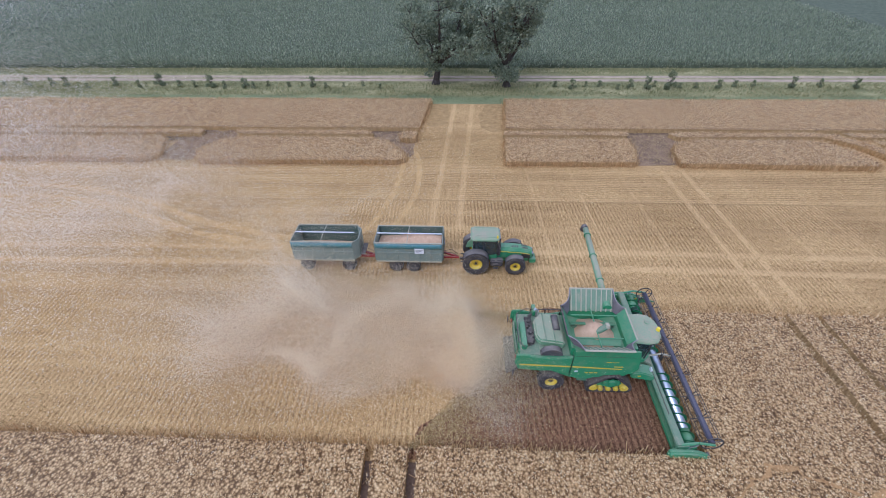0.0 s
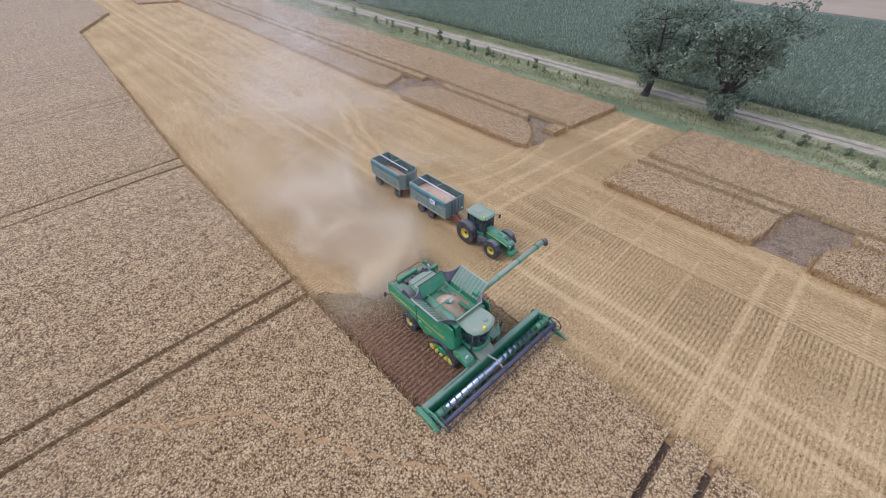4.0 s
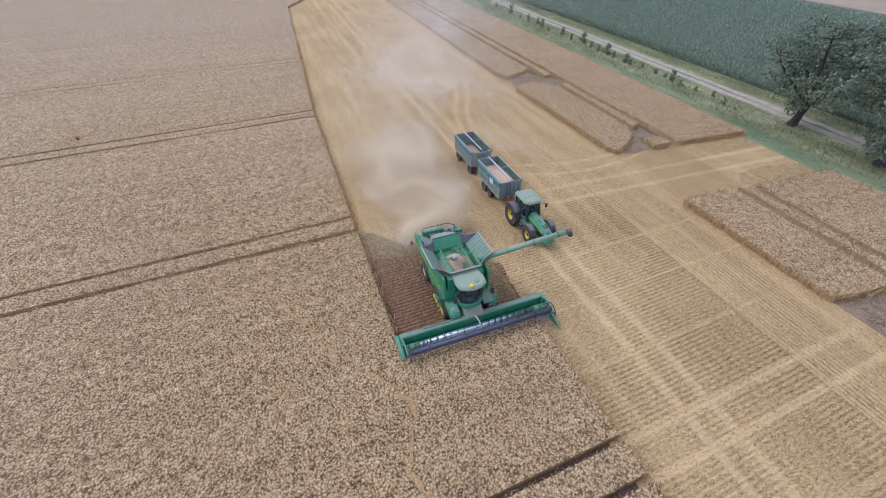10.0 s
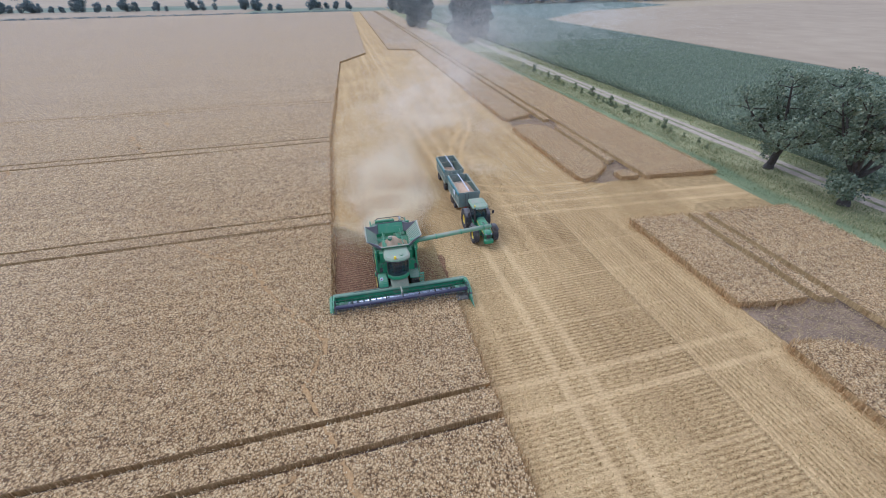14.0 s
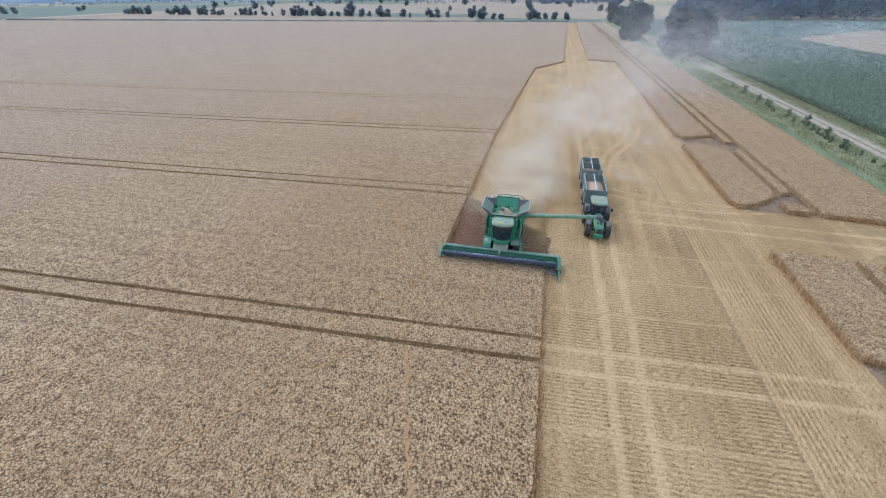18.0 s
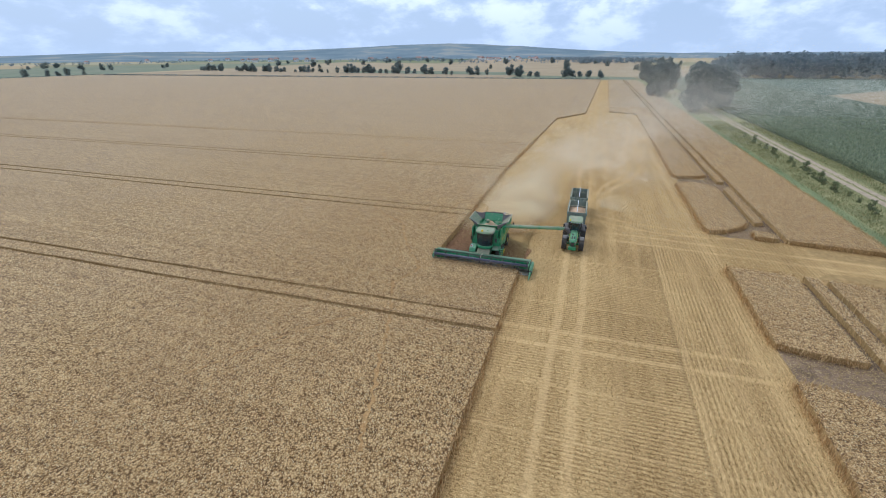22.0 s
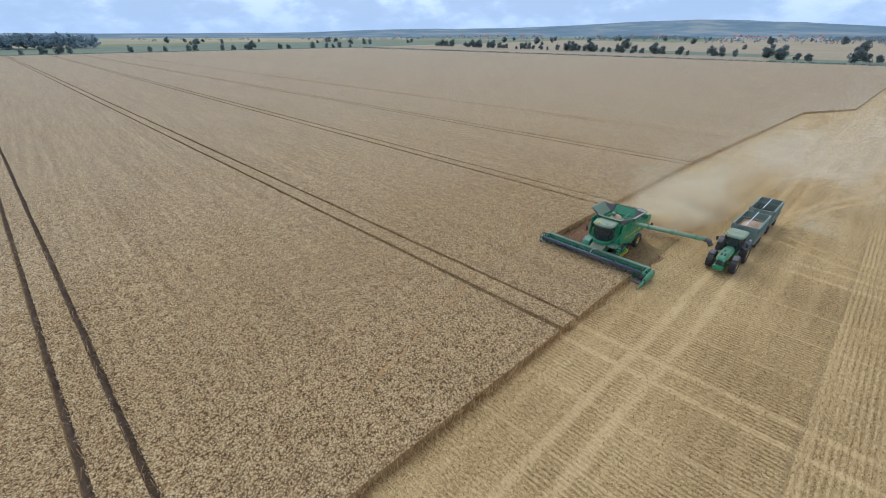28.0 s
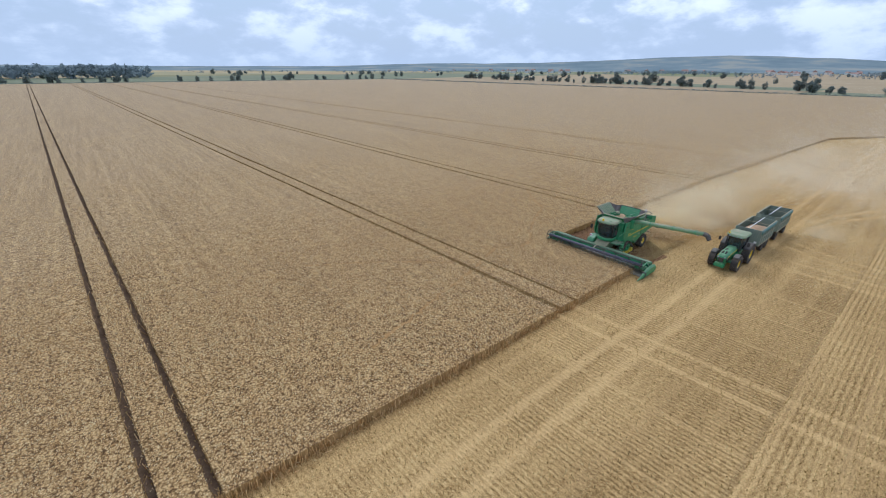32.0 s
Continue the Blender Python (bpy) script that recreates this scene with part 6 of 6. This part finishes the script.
def oak(x, y, height, spread, seed, label, lean=(0.0, 0.0), low=0.0):
    r = np.random.default_rng(seed)
    t = thing("oak_tree", pose(x, y, 0), label, "tree", "large trees by the farm road")
    wood = Shape()
    fork = Vector((lean[0], lean[1], height * 0.24))
    # flared foot
    limb(wood, Vector((0, 0, -0.1)), Vector((lean[0] * 0.2, lean[1] * 0.2, 0.7)), 0.78, 0.5, 0.0, r, 3)
    limb(wood, Vector((lean[0] * 0.15, lean[1] * 0.15, 0.5)), fork, 0.52, 0.42, 0.15, r)
    part("trunk", wood.smooth(), M_BARK, t, "rough brown trunk")
    cs, rs = [], []
    n = 8
    for i in range(n):
        az = 2 * math.pi * (i + r.uniform(-0.25, 0.25)) / n
        up = r.uniform(0.35, 1.0) if i % 2 else r.uniform(0.75, 1.0)
        out = spread * (1.12 - 0.72 * up) * r.uniform(0.85, 1.15)
        end = fork + Vector((math.cos(az) * out, math.sin(az) * out, (height - fork.z - 1.2) * up))
        w = Shape()
        pts = limb(w, fork - Vector((0, 0, 0.3)), end, r.uniform(0.22, 0.3), 0.07, r.uniform(0.3, 1.0), r, 7)
        for k in (3, 4, 5, 6, 7):
            for _ in range(3 if k > 3 else 2):
                v = Vector((r.normal(0, 1), r.normal(0, 1), r.normal(0.25, 0.5))).normalized() * r.uniform(1.2, 2.6)
                e = pts[k] + v
                limb(w, pts[k], e, 0.08, 0.02, 0.2, r, 3)
                cs.append(tuple(e))
                rs.append(r.uniform(0.75, 1.3))
        cs.append(tuple(end))
        rs.append(r.uniform(1.0, 1.5))
        part("limb", w.smooth(), M_BARK, t)
    for _ in range(int(10 * low)):
        az = r.uniform(0, 2 * math.pi)
        cs.append((math.cos(az) * r.uniform(0.6, 3.0), math.sin(az) * r.uniform(0.6, 2.5), r.uniform(1.2, 3.6)))
        rs.append(r.uniform(0.7, 1.3))
    part("crown", quads_mesh("crown", leaf_cloud(cs, rs, 92, 0.165, r), M_LEAF), None, t, "dark green uneven leafy crown")


oak(-2.3, 69.8, 13.6, 8.6, 41, "broad dark green oak tree beside the farm road", (0.5, 0.2), 0.5)
oak(9.0, 68.6, 14.2, 8.6, 57, "gnarled dark green oak with leafy trunk by the road", (-0.3, 0.1), 1.6)

# far foliage: distance haze mixed into the leaf colour as a paler blue-grey
M_FARLEAF = blades("hazed_far_leaves", [(0.0, (0.11, 0.14, 0.135)), (0.6, (0.21, 0.24, 0.215)), (1.0, (0.32, 0.335, 0.29))], 0.15, 0.7, tint=(0.2, 0.225, 0.205), through_light=0.5)
M_BUSH = blades("bush_leaves", [(0.0, (0.12, 0.15, 0.075)), (0.6, (0.24, 0.265, 0.13)), (1.0, (0.42, 0.4, 0.21))], 0.15, 0.7, tint=(0.24, 0.255, 0.14))


def small_tree(name, height, width, seed, size, label, trunk=0.22, count=26, mat=None):
    r = np.random.default_rng(seed)
    t = thing(name, pose(0, 0, 0), label, "tree" if name != "bush" else "bush", "trees along field edges" if name != "bush" else "bushes on the verge")
    w = Shape()
    top = Vector((r.normal(0, 0.2), r.normal(0, 0.2), height * 0.75))
    limb(w, Vector((0, 0, -0.2)), top, height * 0.03, height * 0.008, 0.1, r, 4)
    for i in range(5):
        a = 2 * math.pi * i / 5 + r.uniform(0, 1)
        s = Vector((0, 0, height * r.uniform(0.25, 0.5)))
        limb(w, s, s + Vector((math.cos(a) * width * 0.35, math.sin(a) * width * 0.35, height * 0.3)), height * 0.013, height * 0.005, 0.1, r, 3)
    part("trunk", w, M_BARK, t)
    cs, rs = [], []
    for i in range(count):
        f = r.uniform(0, 1)
        z = height * (trunk + (0.95 - trunk) * f)
        rad = width * 0.5 * math.sqrt(max(0.05, 1 - (2 * f - 0.85) ** 2 / 1.6)) * r.uniform(0.3, 0.85)
        a = r.uniform(0, 2 * math.pi)
        cs.append((math.cos(a) * rad, math.sin(a) * rad, z))
        rs.append(width * r.uniform(0.11, 0.23))
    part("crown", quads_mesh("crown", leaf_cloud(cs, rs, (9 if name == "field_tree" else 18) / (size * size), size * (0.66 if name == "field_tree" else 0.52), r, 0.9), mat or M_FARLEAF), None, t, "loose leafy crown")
    return t


rt = random.Random(77)


def tree_line(y):
    """How far west the row of trees behind the wheat stands."""
    return -432.0 if y > -60 else -462.0 + (y + 60) * 0.16


kinds = [small_tree("field_tree", 14, 14, 101, 1.1, "round broadleaf tree at the far field edge", 0.14, 30), small_tree("field_tree", 13, 10, 102, 1.1, "slim broadleaf tree at the far field edge", 0.12),
         small_tree("field_tree", 10, 11, 103, 1.2, "low spreading tree at the far field edge", 0.1)]
spots = []
for y in range(60, -640, -7):
    if noise.noise((y * 0.03, 0.0, 0.0)) > -0.22 and rt.random() < 0.85:
        spots.append((tree_line(y) - rt.uniform(0, 16), y + rt.uniform(-4, 4), rt.choice((0.4, 0.55, 0.65, 0.8))))
for x in range(-380, 420, 16):
    if rt.random() < 0.72:
        spots.append((x + rt.uniform(-7, 7), SOUTH - 14 - rt.uniform(0, 20), rt.uniform(0.45, 0.85)))
for _ in range(46):
    spots.append((rt.uniform(-1700, -650), rt.uniform(-1100, 420), rt.uniform(0.6, 1.1)))
for _ in range(30):
    spots.append((rt.uniform(-700, 700), rt.uniform(-1400, -800), rt.uniform(0.6, 1.1)))
for i, (x, y, s) in enumerate(spots):
    m = pose(x, y, -0.1, 0, 0, rt.uniform(0, 360)) @ Matrix.Diagonal((s, s, s, 1))
    if i < 3:
        kinds[i].matrix_world = m
    else:
        k = kinds[rt.randrange(3)]
        c = copy_thing(k, m)
        c.scale = (s, s, s)
# tall clumps on the verge further along the road
tall = small_tree("roadside_tree", 19, 13, 111, 0.8, "tall dense tree on the verge", 0.12, 52)
tall.matrix_world = pose(-150, 66, 0)
for x, y, s in ((-157, 69.5, 0.95), (-146, 64.5, 0.6), (-162, 75, 0.9), (-167, 80, 0.75), (-220, 57, 0.8), (-229, 62, 1.0), (-236, 66, 0.9), (-250, 64, 0.7), (-212, 60, 0.4), (-300, 67, 0.8), (-345, 68, 0.75), (-385, 66, 0.9)):
    c = copy_thing(tall, pose(x, y, 0, 0, 0, rt.uniform(0, 360)))
    c.scale = (s, s, s)
# bushes
bush = small_tree("bush", 2.0, 1.7, 121, 0.13, "small loose green bush on the grass verge", 0.0, 20, M_BUSH)
bush.matrix_world = pose(-47.5, HEDGE + 0.6, 0)
for x, s in ((-38.5, 1.0), (-36.2, 0.7), (-33, 0.95), (-29.5, 0.5), (-26, 0.6), (-22, 0.75), (-19.8, 0.55), (-14, 0.45), (-55, 0.8), (-63, 1.0), (-70, 0.7), (-79, 1.1), (-88, 0.9), (-99, 0.9), (16.5, 0.7), (19, 0.9), (23.5, 0.6), (28, 0.9), (30.5, 1.0), (33.7, 1.1), (35.6, 0.8), (38, 0.7), (41.4, 0.85), (44.2, 0.6), (52.5, 1.0), (62, 0.7), (-44, 0.6), (-41.3, 0.5), (-31.4, 0.6), (-24, 0.5), (-17, 0.45), (-11, 0.5), (-50.5, 0.5), (-59, 0.6), (-66, 0.6), (-74, 0.7), (13.8, 0.5), (21.4, 0.5), (26, 0.5), (32, 0.6), (47, 0.5), (57, 0.6)):
    c = copy_thing(bush, pose(x, HEDGE + rt.uniform(-0.8, 0.6), 0, 0, 0, rt.uniform(0, 360)))
    s *= rt.uniform(0.6, 1.0)
    c.scale = (s, s, s * rt.uniform(0.8, 1.4))


# woodland leaves with air haze painted in, paler and bluer with distance
M_WOODLEAF = blades("hazed_wood_leaves", [(0.0, (0.18, 0.215, 0.23)), (1.0, (0.31, 0.34, 0.335))], 0.1, 0.8, tint=(0.24, 0.27, 0.275), through_light=0.5)
M_HAZELEAF = blades("hazed_distant_leaves", [(0.0, (0.169, 0.21, 0.235)), (1.0, (0.321, 0.36, 0.36))], 0.1, 0.8, tint=(0.237, 0.27, 0.281), through_light=0.5)


def wood_belt(name, x0, x1, y0, y1, height, seed, label, dens=0.012):
    r = np.random.default_rng(seed)
    n = int((x1 - x0) * (y1 - y0) * dens)
    cs = [(r.uniform(x0, x1), r.uniform(y0, y1), height * r.uniform(0.25, 0.8)) for _ in range(n)]
    rs = [height * r.uniform(0.22, 0.42) for _ in range(n)]
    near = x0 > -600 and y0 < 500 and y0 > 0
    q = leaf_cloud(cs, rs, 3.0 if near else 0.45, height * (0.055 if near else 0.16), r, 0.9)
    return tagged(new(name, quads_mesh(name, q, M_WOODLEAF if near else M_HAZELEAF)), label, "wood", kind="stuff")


wood_belt("far_wood", -560, -436, 152, 430, 21, 131, "dark belt of woodland behind the fields", 0.014)
wood_belt("far_wood", -1300, -1180, -40, 160, 14, 132, "dark belt of woodland behind the fields", 0.008)
wood_belt("far_wood", -60, 620, -1010, -880, 20, 133, "long dark wood on the horizon", 0.006)
wood_belt("far_wood", -2300, -1500, -900, -700, 13, 134, "dark wood at the foot of the hill", 0.002)
wood_belt("far_wood", -2400, -1700, -200, 100, 13, 135, "dark wood at the foot of the hill", 0.0018)
wood_belt("far_wood", -900, 900, 620, 760, 22, 136, "dark wood beyond the pale field", 0.006)
for x0, x1, y0, y1, sd in ((-1500, -1420, -1300, -500, 140), (-1900, -1850, -700, 500, 141), (-1250, -1200, -420, 80, 142), (-2300, -2240, -1500, 300, 143), (-1300, -700, -1500, -1450, 144), (-600, 500, -1650, -1600, 145), (-2100, -1500, -1850, -1790, 146)):
    wood_belt("far_wood", x0, x1, y0, y1, 11, sd, "thin belt of trees between far fields", 110 / ((x1 - x0) * (y1 - y0)))
for nm, x0, x1, y0, y1 in (("hedge", WEST - 6, WEST - 2, SOUTH, 30), ("hedge", WEST, 420, SOUTH - 6, SOUTH - 2)):
    r = np.random.default_rng(int(abs(x0)))
    n = 1100
    cs = [(r.uniform(x0, x1), r.uniform(y0, y1), r.uniform(0.3, 0.7)) for _ in range(n)]
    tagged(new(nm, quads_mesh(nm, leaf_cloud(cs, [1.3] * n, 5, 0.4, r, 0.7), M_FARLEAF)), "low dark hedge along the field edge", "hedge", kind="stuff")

# fields beyond
M_MEADOW = plain("meadow", (0.135, 0.162, 0.0825), (0.27, 0.247, 0.15), 0.02)
M_PALE = plain("pale_cut_field", (0.33, 0.23, 0.125), (0.43, 0.31, 0.175), 0.012)
M_TAN = plain("tan_field", (0.35, 0.25, 0.135), (0.44, 0.32, 0.18), 0.01)
M_FARCROP = plain("far_green_crop", (0.1, 0.122, 0.08), (0.16, 0.182, 0.115), 0.02)
for i, (nm, p, mt, lab) in enumerate((
        ("far_meadow", [(WEST, 64), (-455, 64), (-478, -60), (WEST, -62)], M_MEADOW, "green meadow behind the wheat field"),
        ("far_field", [(WEST, -63), (-478, -61), (-522, -330), (-560, -640), (WEST, -640)], M_PALE, "pale cut field behind the wheat"),
        ("far_meadow", [(-479, -62), (-570, -64), (-640, -330), (-523, -331)], M_MEADOW, "green meadow strip behind a row of trees"),
        ("far_field", [(-456, 140), (-1500, 150), (-1500, -420), (-644, -420), (-574, -62), (-482, -58)], M_TAN, "tan ripe field in the distance"),
        ("far_field", [(-524, -333), (-640, -334), (-1200, -422), (-1500, -900), (-562, -640)], M_TAN, "tan ripe field in the distance"),
        ("far_meadow", [(WEST, SOUTH - 16), (-1400, -920), (-900, -1300), (400, -860), (400, SOUTH - 8)], M_MEADOW, "green meadow in the distance"),
        ("far_field", [(-1500, -430), (-2600, -700), (-2600, 300), (-1500, 150)], M_PALE, "pale cut field in the distance"),
        ("far_crop", [(-240, 141.5), (700, 141.5), (700, 157), (-250, 150)], M_FARCROP, "strip of low green crop behind the maize"),
        ("far_field", [(-252, 151), (700, 158), (700, 600), (-380, 600), (-312, 215)], M_PALE, "wide pale cut field behind the maize"),
        ("far_crop", [(WEST - 70, 141.5), (-242, 141.5), (-314, 215), (-364, 330), (-470, 330)], M_FARCROP, "dull green crop before the woodland"),
        ("far_crop", [(WEST - 2, 66), (-458, 66), (-458, 140), (WEST - 2, 140)], M_FARCROP, "dull green crop in the distance"))):
    sheet(nm, p, -0.105 + 0.012 * i, mt, lab, "field")


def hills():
    """A long wooded ridge on the horizon; distance haze is painted into its blue-grey colour."""
    n = Nodes("hazed_far_hills")
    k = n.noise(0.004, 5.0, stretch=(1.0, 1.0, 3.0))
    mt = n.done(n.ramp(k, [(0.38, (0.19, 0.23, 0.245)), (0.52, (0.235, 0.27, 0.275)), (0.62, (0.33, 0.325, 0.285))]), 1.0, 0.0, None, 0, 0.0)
    v, f = [], []
    steps, rads = 160, (2900, 3300, 3700, 4100, 4500, 4800)
    for i in range(steps + 1):
        yaw = -180 + 360 * i / steps
        d = ((yaw - 108 + 180) % 360) - 180
        crest = 96 * math.exp(-(d / 16.0) ** 2) + 34 * math.exp(-((d - 28) / 16.0) ** 2) + 26 + 9 * noise.noise((yaw * 0.08, 0, 0)) + 5 * noise.noise((yaw * 0.5, 3, 0))
        for j, rr in enumerate(rads):
            g = (0.0, 0.12, 0.45, 0.85, 1.0, 0.7)[j]
            a = radians(yaw)
            v.append((-math.sin(a) * rr, math.cos(a) * rr, crest * g * (1 + 0.06 * noise.noise((yaw * 0.3, j * 2.0, 5)))))
    m = len(rads)
    for i in range(steps):
        for j in range(m - 1):
            f.append((i * m + j, (i + 1) * m + j, (i + 1) * m + j + 1, i * m + j + 1))
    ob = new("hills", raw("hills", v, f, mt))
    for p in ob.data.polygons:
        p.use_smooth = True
    tagged(ob, "long wooded hills on the horizon with painted-in blue-grey haze", "hills", kind="structure")


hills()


def village():
    wall, tile = paint("white_render", (0.72, 0.7, 0.66), 0.8, 0.1), paint("roof_tiles", (0.36, 0.22, 0.18), 0.8, 0.1)
    h = thing("village_house", pose(-2350, -500, 0), "small white house with red roof in the distance", "house", "far village houses")
    part("wall", Shape().box(-7, 7, -5, 5, -1, 6), wall, h)
    part("roof", Shape().front([(-5.6, 6), (0, 10.5), (5.6, 6)], -7.6, 7.6), tile, h)
    for x in (-4, 0, 4):
        w = part("window", Shape().box(x - 0.7, x + 0.7, -5.06, -5.0, 2.5, 4.2), M_SEAT, h)
    r = random.Random(8)
    for i in range(44):
        yaw = r.choice((r.uniform(92, 104), r.uniform(103, 118), r.uniform(122, 150)))
        d = r.uniform(1900, 2750)
        a = radians(yaw)
        c = copy_thing(h, pose(-math.sin(a) * d, math.cos(a) * d, 0, 0, 0, r.uniform(0, 360)))
        s = r.uniform(0.9, 1.8)
        c.scale = (s, s, s)


village()

# ---- dust behind the combine ----


def dust():
    n = Nodes("harvest_dust")
    # heavy straw-coloured chaff by the machine, fine pale dust further off
    away = n.smooth(n.mul(n.xyz(0), -1.0), -6.0, 46.0)
    col = n.mix(away, n.ramp(n.island(), [(0.0, (0.9, 0.755, 0.48)), (1.0, (0.96, 0.855, 0.61))]), n.ramp(n.island(), [(0.0, (0.93, 0.82, 0.63)), (1.0, (0.98, 0.91, 0.76))]))
    tr = n.t.nodes.new("ShaderNodeBsdfTranslucent")
    df = n.t.nodes.new("ShaderNodeBsdfDiffuse")
    mx = n.t.nodes.new("ShaderNodeMixShader")
    n.t.links.new(col, tr.inputs[0])
    n.t.links.new(col, df.inputs[0])
    n.t.links.new(df.outputs[0], mx.inputs[1])
    n.t.links.new(tr.outputs[0], mx.inputs[2])
    n.t.links.new(mx.outputs[0], n.t.nodes["Material Output"].inputs[0])
    r = np.random.default_rng(31)
    pts = []
    x0 = DRIVE - 6.6
    # puffs along the drift: place, spread, share
    for k in range(260):
        f = (k / 259) ** 1.5
        c = np.array([x0 - 0.2 - 104 * f, MID - 0.4 + 42 * f ** 1.1, 0.8 + 9.0 * f ** 0.7]) + r.normal(0, 1, 3) * np.array([1.2, 0.8 + 9.5 * f ** 0.6, 0.3 + 2.8 * f])
        s = (0.9 + 5.0 * f ** 0.7) * r.uniform(0.5, 1.4)
        m = int(7400 * (1.0 - 0.84 * f ** 0.6) * (1.0 - 0.6 * min(1.0, f * 2.2)) * r.uniform(0.4, 1.6))
        p = c + r.normal(0, 1, (m, 3)) * np.array([s * 1.4, s, s * 0.75])
        pts.append(p)
    # the thin tail, blown over the road and the maize
    for k in range(64):
        c = np.array([r.uniform(-215, -66), r.uniform(44, 112), r.uniform(3, 16)])
        s = r.uniform(5, 11)
        pts.append(c + r.normal(0, 1, (int(2700 * r.uniform(0.4, 1.5)), 3)) * np.array([s * 1.6, s, s * 0.5]))
    # low rolling front, as wide as the swath
    for k in range(96):
        f = r.uniform(0, 1)
        c = np.array([x0 - 1.2 - 17 * f, MID + r.uniform(-4.4, 4.6 + 8.0 * f) * (0.45 + 0.55 * min(1, f * 3)) + 3.0 * f, 0.4 + 1.7 * r.random() * (0.4 + f)])
        s = r.uniform(0.5, 1.1) * (0.8 + 0.8 * f)
        pts.append(c + r.normal(0, 1, (int(6400 * r.uniform(0.4, 1.5)), 3)) * np.array([s * 1.3, s, s * 0.55]))
    # thin haze lying over the stubble round the machines
    for k in range(40):
        c = np.array([r.uniform(-46, 9), r.uniform(18, 44), 0.5 + 2.2 * r.random()])
        s = r.uniform(2.0, 4.5)
        pts.append(c + r.normal(0, 1, (int(1700 * r.uniform(0.3, 1.6)), 3)) * np.array([s * 1.3, s, s * 0.4]))
    p = np.concatenate(pts)
    # wisps: pull the grains along slow swirls
    q = np.array([noise.noise_vector((a * 0.22, b * 0.22, c * 0.3)) for a, b, c in p])
    p = p + q * 1.5
    # the air round the trailers is clear
    out = np.maximum.reduce([np.abs(p[:, 0] + 7.0) - 13.0, np.abs(p[:, 1] - 25.9) - 2.4, p[:, 2] - 3.4])
    p = p[(p[:, 2] > 0.05) & (r.random(len(p)) < np.clip(out / 4.0, 0, 1))]
    n2 = len(p)
    a = r.normal(0, 1, (n2, 3))
    a /= np.linalg.norm(a, axis=1)[:, None]
    b = np.cross(a, r.normal(0, 1, (n2, 3)))
    b /= np.linalg.norm(b, axis=1)[:, None]
    s = (r.uniform(0.6, 1.4, n2) * np.clip(0.0122 + (x0 - p[:, 0]) / 60 * 0.026, 0.0122, 0.055))[:, None]
    a, b = a * s, b * s
    tagged(new("harvest_dust", quads_mesh("harvest_dust", np.stack([p - a, p + a * 0.6 - b, p + a * 0.6 + b], 1), n.m)), "drifting pale brown cloud of dust and chaff", "dust cloud", kind="stuff")


dust()
